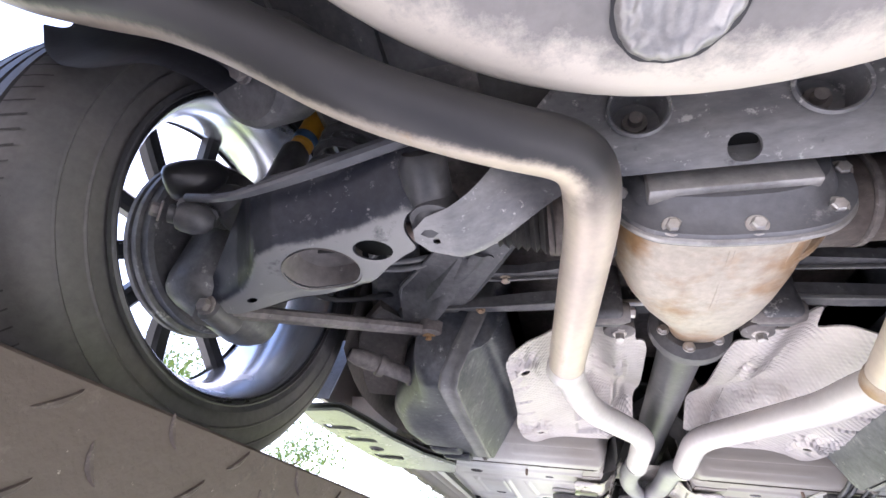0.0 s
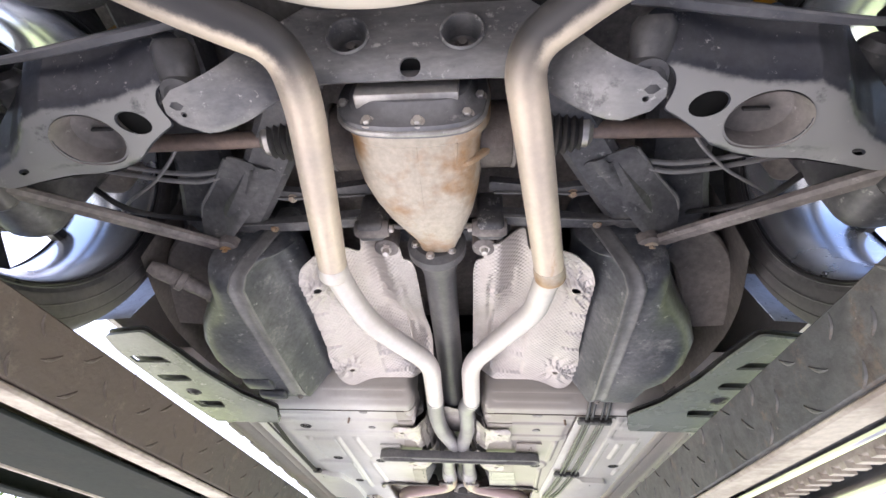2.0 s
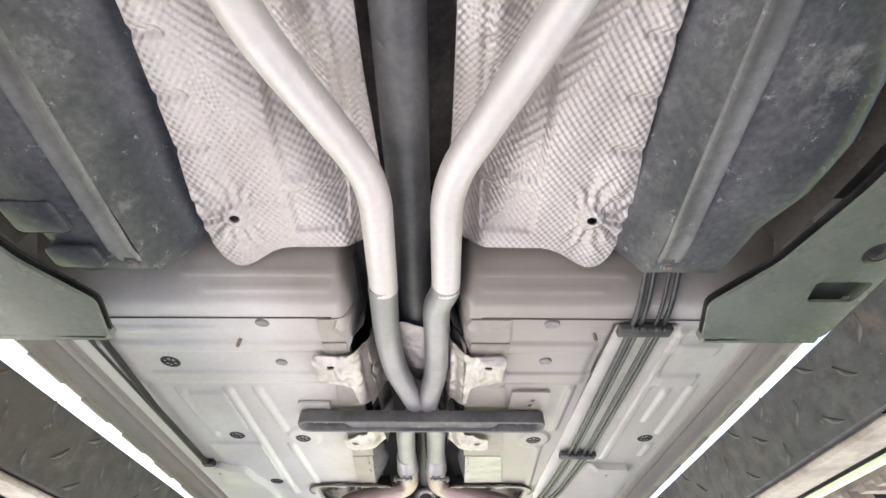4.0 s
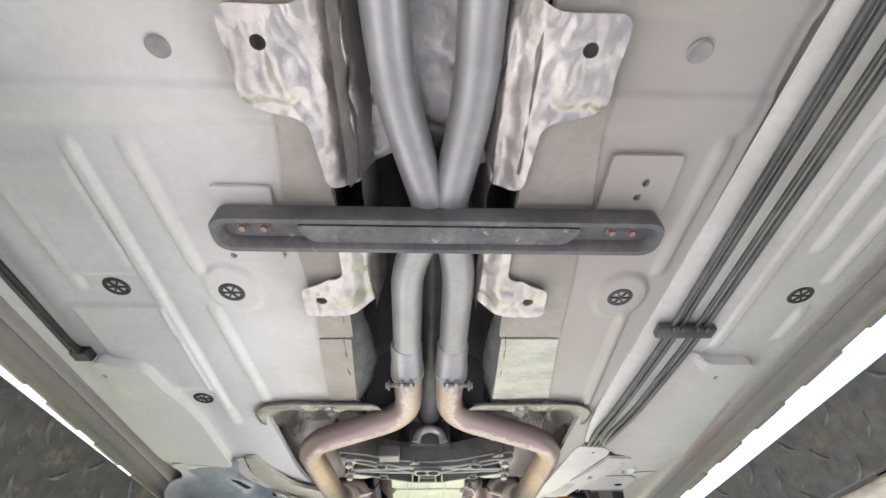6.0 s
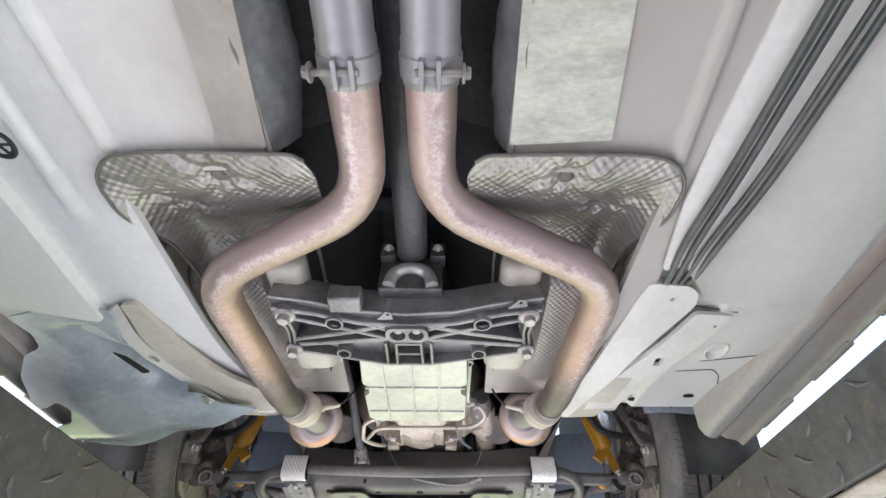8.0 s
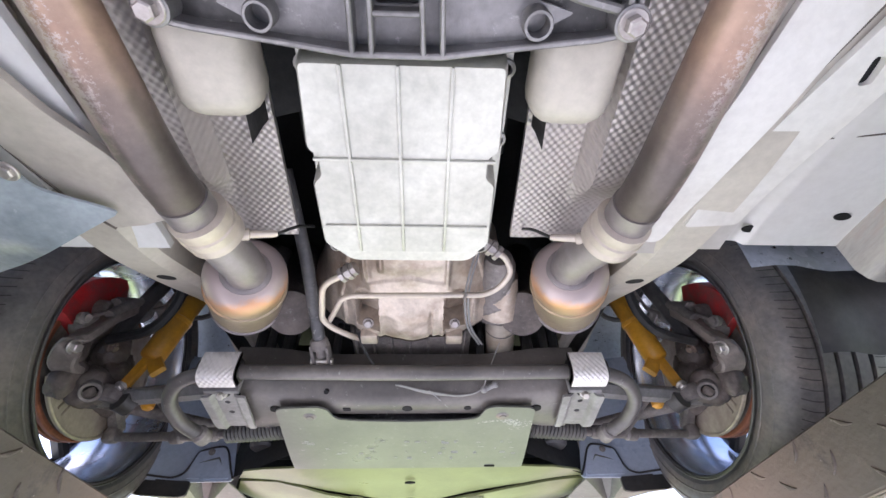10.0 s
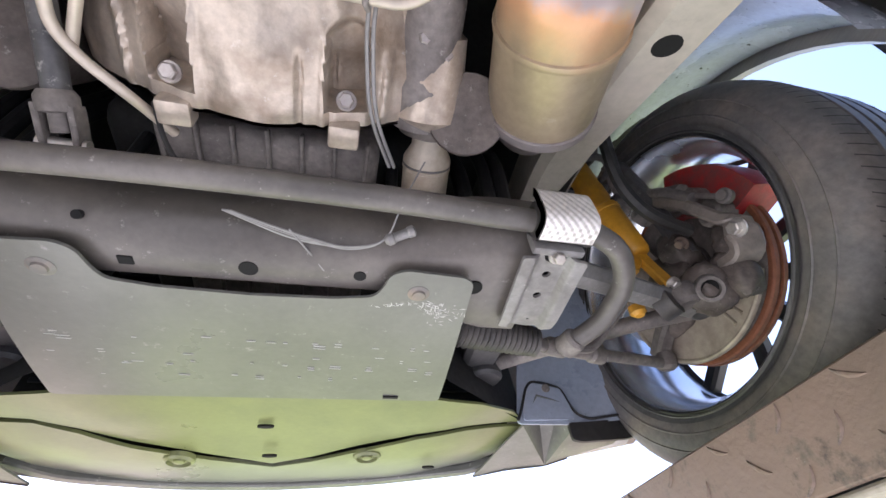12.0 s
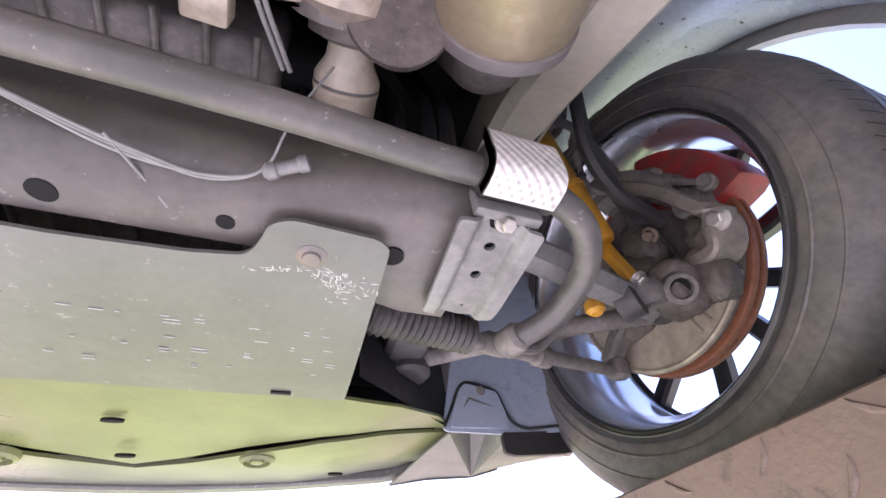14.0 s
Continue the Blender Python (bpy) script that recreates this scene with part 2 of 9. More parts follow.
M_PIPE_BRIGHT = material("bright_steel_pipe", (0.60, 0.57, 0.545), 0.5, metal=0.35, second=(0.55, 0.51, 0.47), scale=9.0, fine=0.05,
                         bump=0.08)
M_PIPE_GREY = material("grey_steel_pipe", (0.30, 0.295, 0.30), 0.42, metal=0.55, second=(0.22, 0.21, 0.21), scale=8.0, fine=0.06,
                       bump=0.08)
M_PIPE_RUST = material("heat_tinted_pipe", (0.44, 0.385, 0.33), 0.42, metal=0.5, second=(0.33, 0.27, 0.24), scale=8.0, amount=0.6,
                       fine=0.1, bump=0.3, bump_scale=60)
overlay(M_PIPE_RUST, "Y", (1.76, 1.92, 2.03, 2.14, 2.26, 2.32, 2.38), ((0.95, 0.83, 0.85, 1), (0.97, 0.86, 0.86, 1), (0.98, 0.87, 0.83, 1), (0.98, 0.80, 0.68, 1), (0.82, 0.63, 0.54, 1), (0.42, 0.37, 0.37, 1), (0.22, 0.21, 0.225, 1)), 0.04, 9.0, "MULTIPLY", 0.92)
# broken pale band, then mauve, on the outer rear-facing sides
side_tint(M_PIPE_RUST, (0.62, -0.62, 0.0), -0.02, 0.10, (0.56, 0.52, 0.50), 0.5, 1.3, 240.0, True, gate=("Y", 2.38, 2.26))
side_tint(M_PIPE_RUST, (0.62, -0.62, 0.0), 0.10, 0.36, (0.27, 0.195, 0.192), 0.85, 0.8, 45.0, True)
flakes(M_PIPE_RUST, 70, 0.69, 0.71, (0.58, 0.53, 0.50))
M_CAT = material("tinted_converter_steel", (0.34, 0.275, 0.185), 0.42, metal=0.5, second=(0.27, 0.225, 0.17), scale=9.0, amount=0.6,
                 fine=0.1, bump=0.15, specks=0.3, speck_colour=(0.55, 0.48, 0.40), speck_scale=40)
overlay(M_CAT, "Y", (2.60, 2.668, 2.682, 2.715, 2.74), ((0.40, 0.34, 0.33, 1), (0.46, 0.38, 0.36, 0.95), (0.62, 0.34, 0.18, 0.9), (0.50, 0.33, 0.19, 0.6), (0.36, 0.28, 0.19, 0.0)), 0.035, 12.0)
M_PIPE_SOOT = material("grey_heat_dulled_pipe", (0.27, 0.245, 0.24), 0.42, metal=0.5, second=(0.19, 0.165, 0.16), scale=9.0, amount=0.6, fine=0.08, bump=0.12)
M_FOIL = material("dimpled_foil", (0.33, 0.312, 0.29), 0.38, metal=0.7, second=(0.20, 0.185, 0.17), scale=9.0, amount=0.8, fine=0.08,
                  bump=0.2, bump_scale=40, pattern="dimple", pattern_scale=150, pattern_bump=0.62)
M_FOIL_SOFT = material("dusty_embossed_foil", (0.56, 0.52, 0.485), 0.44, metal=0.5, second=(0.44, 0.40, 0.365), scale=6.0, amount=0.5, fine=0.06,
                       bump=0.15, bump_scale=35, pattern="dimple", pattern_scale=170, pattern_bump=0.75)
M_FOIL_CRUSHED = material("crumpled_foil", (0.47, 0.44, 0.415), 0.40, metal=0.75, second=(0.29, 0.265, 0.24), scale=12.0, amount=0.5,
                          fine=0.06, bump=0.7, bump_scale=70, pattern="crush", pattern_scale=60, pattern_bump=0.25)
M_ALU = material("cast_aluminium", (0.42, 0.41, 0.39), 0.42, metal=0.6, second=(0.22, 0.21, 0.20), scale=12.0, amount=0.6, fine=0.15,
                 bump=0.3, specks=0.3)
M_ALU_DARK = material("dark_cast_aluminium", (0.115, 0.112, 0.11), 0.42, metal=0.55, second=(0.055, 0.052, 0.05), scale=12.0, amount=0.7,
                      fine=0.15, bump=0.3, specks=0.35)
M_ALU_PALE = material("pale_cast_aluminium", (0.50, 0.50, 0.44), 0.36, metal=0.4, second=(0.35, 0.345, 0.30), scale=10.0, amount=0.5,
                      fine=0.1, bump=0.2)
M_RUSTY = material("rusty_cast_iron", (0.42, 0.375, 0.30), 0.42, second=(0.29, 0.165, 0.068), scale=4.6, amount=0.95, edge=(0.42, 0.53), fine=0.14, bump=0.4,
                   specks=0.25, speck_colour=(0.6, 0.55, 0.48), speck_scale=30)
M_SHAFT = material("brown_steel_shaft", (0.21, 0.16, 0.135), 0.45, metal=0.4, second=(0.30, 0.22, 0.17), scale=12.0, fine=0.15, bump=0.2)
M_DUSTY = material("dust_brown_steel", (0.20, 0.18, 0.165), 0.6, second=(0.09, 0.08, 0.075), scale=12.0, amount=0.7, fine=0.25, bump=0.4,
                   specks=0.3)
M_EARTH = material("road_dust_steel", (0.18, 0.162, 0.145), 0.65, second=(0.11, 0.10, 0.09), scale=9.0, amount=0.7, fine=0.2, bump=0.3, specks=0.2)
M_GRIME = material("grimy_black_steel", (0.068, 0.068, 0.071), 0.45, second=(0.15, 0.147, 0.142), scale=9.0, amount=0.7, fine=0.25, bump=0.35, specks=0.8, speck_colour=(0.42, 0.41, 0.39), speck_scale=42)
M_YELLOW = material("yellow_paint", (0.66, 0.33, 0.025), 0.4, second=(0.42, 0.22, 0.05), scale=14.0, amount=0.5, fine=0.1, bump=0.15)
M_RED = material("red_caliper_paint", (0.52, 0.02, 0.025), 0.4, second=(0.22, 0.05, 0.05), scale=18.0, amount=0.6, fine=0.15, bump=0.2)
side_tint(M_RED, (-1.0, 0.3, -0.2), 0.75, 1.2, (0.12, 0.085, 0.075), 0.8, 0.7, 14.0, True)
M_RUST_RIM = material("rusty_disc_edge", (0.27, 0.10, 0.05), 0.6, second=(0.22, 0.09, 0.05), scale=16.0, fine=0.2, bump=0.3)
M_RIM = material("silver_wheel_lacquer", (0.62, 0.65, 0.70), 0.24, metal=0.85, second=(0.5, 0.52, 0.56), scale=5.0, fine=0.03, bump=0.02)
M_SPOKE = material("black_wheel_lacquer", (0.02, 0.02, 0.022), 0.3, second=(0.05, 0.048, 0.045), scale=9.0, fine=0.1, bump=0.05)
M_STRAP = material("worn_strap_paint", (0.17, 0.168, 0.163), 0.5, second=(0.07, 0.07, 0.07), scale=9.0, amount=0.6, fine=0.15, bump=0.2, specks=0.3)
M_CASTING = material("brown_cast_knuckle", (0.115, 0.095, 0.083), 0.6, second=(0.055, 0.047, 0.043), scale=14.0, amount=0.7, fine=0.25, bump=0.5, specks=0.25)
M_BRACKET = material("dusty_grey_bracket", (0.25, 0.245, 0.24), 0.5, metal=0.2, second=(0.14, 0.13, 0.125), scale=14.0, amount=0.6, fine=0.15, bump=0.2, specks=0.3)
M_SKID = material("grey_painted_steel", (0.155, 0.157, 0.142), 0.30, metal=0.2, second=(0.105, 0.107, 0.098), scale=5.0, amount=0.6, fine=0.06,
                  bump=0.08, specks=0.25, speck_colour=(0.65, 0.64, 0.62), speck_scale=50)
# lime base stands for the grass reflected in the grey plastic
M_TRAY = material("grass_lit_plastic", (0.165, 0.182, 0.070), 0.3, second=(0.105, 0.118, 0.062), scale=4.0, amount=0.6, fine=0.06, bump=0.08)
# painted reflection fades to grey towards the bumper lip
overlay(M_TRAY, "Y", (3.56, 3.66), ((0.2, 0.21, 0.18, 0.0), (0.17, 0.175, 0.16, 0.85)), 0.03, 6.0)
M_DULL_BOLT = material("dull_steel_bolt", (0.42, 0.39, 0.37), 0.4, metal=0.7, second=(0.24, 0.20, 0.18), scale=60.0, fine=0.1, bump=0.2)
M_ZINC = material("zinc_bolt", (0.55, 0.53, 0.50), 0.4, metal=0.8, second=(0.35, 0.3, 0.25), scale=60.0, fine=0.1, bump=0.2)
M_WIRE = material("grey_wire", (0.22, 0.215, 0.21), 0.5, fine=0.1, bump=0.05)
M_DECK = material("dark_tread_steel", (0.08, 0.083, 0.085), 0.5, metal=0.2, second=(0.13, 0.128, 0.124), scale=1.6, amount=0.8, fine=0.35, fine_scale=40,
                  bump=0.8, bump_scale=50, specks=0.3, speck_colour=(0.3, 0.28, 0.26), speck_scale=45)
M_DECK_BROWN = material("muddy_tread_steel", (0.048, 0.050, 0.050), 0.55, metal=0.1, second=(0.085, 0.08, 0.075), scale=1.6, amount=0.9, fine=0.35, fine_scale=40,
                        bump=0.8, bump_scale=50, specks=0.35, speck_colour=(0.42, 0.36, 0.31), speck_scale=45)
overlay(M_DECK_BROWN, "Y", (0.5, 1.1), ((0.112, 0.086, 0.070, 0.9), (0.11, 0.096, 0.083, 0.0)), 0.35, 3.0)
for tread in (M_DECK, M_DECK_BROWN):
    overlay(tread, "Y", (2.0, 2.45, 2.65, 2.95), ((0.10, 0.09, 0.075, 0.0), (0.085, 0.074, 0.058, 0.85), (0.10, 0.085, 0.068, 0.9), (0.27, 0.19, 0.15, 0.9)), 0.12, 3.0)
M_MUD = material("brown_dried_mud", (0.088, 0.068, 0.056), 0.6, second=(0.07, 0.057, 0.048), scale=12.0, amount=0.8, fine=0.3, fine_scale=50, bump=0.8, bump_scale=50, specks=0.4, speck_colour=(0.42, 0.36, 0.31), speck_scale=45)
M_MUD_PALE = material("pale_dried_mud", (0.23, 0.165, 0.13), 0.6, second=(0.18, 0.13, 0.105), scale=12.0, amount=0.8, fine=0.3, fine_scale=50, bump=0.8, bump_scale=50, specks=0.4, speck_colour=(0.42, 0.36, 0.31), speck_scale=45)
for tread in (M_DECK, M_DECK_BROWN, M_MUD, M_MUD_PALE):
    flakes(tread, 14, 0.56, 0.66, (0.155, 0.125, 0.102))
    flakes(tread, 9, 0.57, 0.68, (0.075, 0.062, 0.055))
    flakes(tread, 45, 0.66, 0.70, (0.36, 0.31, 0.27))
M_FLANGE = material("worn_beige_flange", (0.40, 0.36, 0.30), 0.6, second=(0.18, 0.145, 0.115), scale=12.0, amount=0.75, fine=0.15, bump=0.2)
M_LIFT = material("dark_lift_paint", (0.02, 0.024, 0.023), 0.85, second=(0.04, 0.04, 0.036), scale=6.0, fine=0.15, bump=0.15)
M_LIFT.node_tree.nodes["Principled BSDF"].inputs["Specular IOR Level"].default_value = 0.1
M_CHROME = material("polished_rod", (0.6, 0.6, 0.62), 0.2, metal=1.0, second=(0.4, 0.4, 0.4), scale=10.0, fine=0.05, bump=0.03)

flakes(M_DARK, 26, 0.60, 0.68, (0.34, 0.33, 0.315))
flakes(M_BLACK, 30, 0.62, 0.70, (0.22, 0.21, 0.20))
flakes(M_PIPE_REAR, 16, 0.62, 0.74, (0.46, 0.33, 0.21), (1, 0.25, 1))
# rear-facing side near black: shade and soot both put into the colour
side_tint(M_PIPE_REAR, (0.0, -1.0, 0.0), -0.26, 0.12, (0.032, 0.033, 0.036), 0.97, 0.22, 55.0, gate=("Y", -0.12, -0.22))
flakes(M_TANK, 8, 0.58, 0.72, (0.27, 0.268, 0.255))
flakes(M_BEIGE, 5, 0.55, 0.75, (0.27, 0.235, 0.195))
flakes(M_SILL, 6, 0.56, 0.70, (0.36, 0.29, 0.245), (1, 0.3, 1))


# ---- building helpers ----
def finish(bm, sharp=0.62):
    bmesh.ops.recalc_face_normals(bm, faces=bm.faces)
    for fa in bm.faces:
        fa.smooth = True
    for e in bm.edges:
        if len(e.link_faces) == 2 and e.calc_face_angle(0) > sharp:
            e.smooth = False


def part(name, bm, mat, parent=None, label="", sharp=0.62):
    """Links a bmesh as one mesh object, under a thing or a part."""
    finish(bm, sharp)
    me = bpy.data.meshes.new(name)
    bm.to_mesh(me)
    bm.free()
    me.materials.append(mat)
    ob = new(name, me)
    if parent is not None:
        # a thing, its parts and their pieces: no fourth level
        deep = parent.parent is not None and parent.parent.parent is not None
        ob.parent = parent.parent if deep else parent
    return tagged(ob, label)


def V(p, s=1):
    return Vector((p[0] * s, p[1], p[2]))


def rounded(points, radius=0.03, steps=6):
    """A polyline with its corners turned into bends."""
    pts = [Vector(p) for p in points]
    out = [pts[0]]
    for a, b, c in zip(pts, pts[1:], pts[2:]):
        d = min(radius, (a - b).length * 0.48, (c - b).length * 0.48)
        p, q = b + (a - b).normalized() * d, b + (c - b).normalized() * d
        for i in range(steps + 1):
            t = i / steps
            out.append((1 - t) ** 2 * p + 2 * t * (1 - t) * b + t * t * q)
    out.append(pts[-1])
    return out


def sweep(bm, path, ring, scale_of=None, closed=True, up=None):
    """Sweeps a closed ring of (u, v) along a path of Vectors."""
    loops = []
    n = len(path)
    tang = [(path[min(i + 1, n - 1)] - path[max(i - 1, 0)]).normalized() for i in range(n)]
    ref = Vector(up) if up else (Vector((0, 0, 1)) if abs(tang[0].z) < 0.9 else Vector((0, 1, 0)))
    side = tang[0].cross(ref).normalized()
    for i in range(n):
        if up:
            side = tang[i].cross(ref).normalized()
        else:
            side = (side - tang[i] * side.dot(tang[i])).normalized()
        top = side.cross(tang[i])
        k = scale_of(i / max(n - 1, 1)) if scale_of else 1.0
        loops.append([bm.verts.new(path[i] + side * u * k + top * w * k) for u, w in ring])
    m = len(ring)
    for a, b in zip(loops, loops[1:]):
        for j in range(m):
            bm.faces.new((a[j], a[(j + 1) % m], b[(j + 1) % m], b[j]))
    if closed:
        bm.faces.new(loops[0][::-1])
        bm.faces.new(loops[-1])
    return bm


def circle(r, n=16, squash=1.0):
    return [(r * math.cos(2 * math.pi * i / n), r * squash * math.sin(2 * math.pi * i / n)) for i in range(n)]


def tube(points, r, bend=0.03, n=16, bm=None, closed=True):
    return sweep(bm or bmesh.new(), rounded(points, bend), circle(r, n), closed=closed)


def bar(points, w, h, bend=0.02, bm=None, up=(0, 0, 1), chamfer=0.2):
    """A bar of rounded rectangular section."""
    c = min(w, h) * chamfer
    a, b = w / 2, h / 2
    ring = [(a - c, -b), (a, -b + c), (a, b - c), (a - c, b), (-a + c, b), (-a, b - c), (-a, -b + c), (-a + c, -b)]
    return sweep(bm or bmesh.new(), rounded(points, bend, 4), ring, up=up)


def lathe(p0, p1, profile, n=24, bm=None, closed=True):
    """Turns (distance along the axis in metres, radius) round the line from p0 towards p1."""
    bm = bm or bmesh.new()
    p0, p1 = Vector(p0), Vector(p1)
    ax = (p1 - p0).normalized()
    ref = Vector((0, 0, 1)) if abs(ax.z) < 0.9 else Vector((1, 0, 0))
    s = ax.cross(ref).normalized()
    t = s.cross(ax)
    loops = [[bm.verts.new(p0 + ax * d + (s * math.cos(2 * math.pi * i / n) + t * math.sin(2 * math.pi * i / n)) * max(r, 1e-4))
              for i in range(n)] for d, r in profile]
    for a, b in zip(loops, loops[1:]):
        for j in range(n):
            bm.faces.new((a[j], a[(j + 1) % n], b[(j + 1) % n], b[j]))
    if closed:
        bm.faces.new(loops[0][::-1])
        bm.faces.new(loops[-1])
    return bm


def block(lo, hi, bevel=0.004, seg=2, bm=None):
    """A box between two corners with rounded edges."""
    own = bmesh.new()
    bmesh.ops.create_cube(own, size=1)
    lo, hi = Vector(lo), Vector(hi)
    c, d = (lo + hi) / 2, hi - lo
    for v in own.verts:
        v.co = Vector((v.co.x * abs(d.x), v.co.y * abs(d.y), v.co.z * abs(d.z))) + c
    if bevel:
        bmesh.ops.bevel(own, geom=own.edges[:], offset=bevel, segments=seg, affect="EDGES", profile=0.5)
    if bm is None:
        return own
    join(bm, own)
    return bm


def join(bm, other):
    me = bpy.data.meshes.new("joining")
    other.to_mesh(me)
    other.free()
    bm.from_mesh(me)
    bpy.data.meshes.remove(me)
    return bm


def loop_round(points, radius=0.01, steps=4):
    """A closed outline with its corners rounded."""
    pts = [Vector((p[0], p[1], 0)) for p in points]
    out = []
    n = len(pts)
    for i in range(n):
        a, b, c = pts[i - 1], pts[i], pts[(i + 1) % n]
        d = min(radius, (a - b).length * 0.45, (c - b).length * 0.45)
        p, q = b + (a - b).normalized() * d, b + (c - b).normalized() * d
        for k in range(steps + 1):
            t = k / steps
            w = (1 - t) ** 2 * p + 2 * t * (1 - t) * b + t * t * q
            out.append((w.x, w.y))
    return out


def oval(cx, cy, rx, ry, n=20, turn=0.0):
    c, s = math.cos(turn), math.sin(turn)
    return [(cx + rx * math.cos(2 * math.pi * i / n) * c - ry * math.sin(2 * math.pi * i / n) * s,
             cy + rx * math.cos(2 * math.pi * i / n) * s + ry * math.sin(2 * math.pi * i / n) * c) for i in range(n)]


def plate(outline, height, thick, holes=(), s=1, bm=None, bevel=0.0):
    """A sheet with real holes. height: a number or a function of (x, y), for its lower face."""
    own = bmesh.new()
    edges = []
    for ring in (outline, *holes):
        vs = [own.verts.new((x, y, 0)) for x, y in ring]
        edges += [own.edges.new((a, b)) for a, b in zip(vs, vs[1:] + vs[:1])]
    bmesh.ops.triangle_fill(own, use_beauty=True, use_dissolve=False, edges=edges)
    if callable(height):
        for _ in range(2):
            long_edges = [e for e in own.edges if e.calc_length() > 0.03]
            if long_edges:
                bmesh.ops.subdivide_edges(own, edges=long_edges, cuts=1)
        bmesh.ops.triangulate(own, faces=own.faces[:])
    bottom = own.faces[:]
    res = bmesh.ops.extrude_face_region(own, geom=bottom)
    tops = {v for v in res["geom"] if isinstance(v, bmesh.types.BMVert)}
    for v in own.verts:
        z = height(v.co.x, v.co.y) if callable(height) else height
        v.co = Vector((v.co.x * s, v.co.y, z + (thick if v in tops else 0)))
    if bm is None:
        return own
    join(bm, own)
    return bm


def sheet(fn, nu, nv, thick=0.0, bm=None):
    """A grid of fn(u, v) -> point, u and v from 0 to 1; thick adds a back face along z."""
    bm = bm or bmesh.new()
    g = [[bm.verts.new(fn(i / nu, j / nv)) for j in range(nv + 1)] for i in range(nu + 1)]
    for i in range(nu):
        for j in range(nv):
            bm.faces.new((g[i][j], g[i + 1][j], g[i + 1][j + 1], g[i][j + 1]))
    if thick:
        h = [[bm.verts.new(v.co + Vector((0, 0, thick))) for v in row] for row in g]
        for i in range(nu):
            for j in range(nv):
                bm.faces.new((h[i][j], h[i][j + 1], h[i + 1][j + 1], h[i + 1][j]))
        ring = [(i, 0) for i in range(nu)] + [(nu, j) for j in range(nv)] + [(i, nv) for i in range(nu, 0, -1)] + [(0, j) for j in range(nv, 0, -1)]
        for (a, b), (c, d) in zip(ring, ring[1:] + ring[:1]):
            bm.faces.new((g[a][b], h[a][b], h[c][d], g[c][d]))
    return bm


def smooth(a, b, x):
    t = min(max((x - a) / (b - a), 0.0), 1.0) if a != b else float(x > a)
    return t * t * (3 - 2 * t)


def hexbolt(centre, axis=(0, 0, -1), r=0.009, h=0.007, washer=1.5):
    """A bolt head with its flange; axis points the way the head looks."""
    c, a = Vector(centre), Vector(axis).normalized()
    bm = bmesh.new()
    lathe(c - a * 0.001, c + a, [(0, r * washer), (0.002, r * washer), (0.003, r * washer * 0.93)], 16, bm)
    lathe(c, c + a, [(0.002, r), (h - 0.0015, r), (h, r * 0.8)], 6, bm)
    return bm


def bellows(p0, p1, r0, r1, folds, bm=None, depth=0.2):
    L = (Vector(p1) - Vector(p0)).length
    prof = []
    for i in range(folds * 4 + 1):
        t = i / (folds * 4)
        r = r0 + (r1 - r0) * t
        prof.append((L * t, r * (1 + depth * 0.5 * math.cos(i * math.pi / 2))))
    return lathe(p0, p1, prof, 24, bm)


car = tagged(new("car"), "grey car with a dusty underside standing on a lift", "car")
car.empty_display_size = 0.2

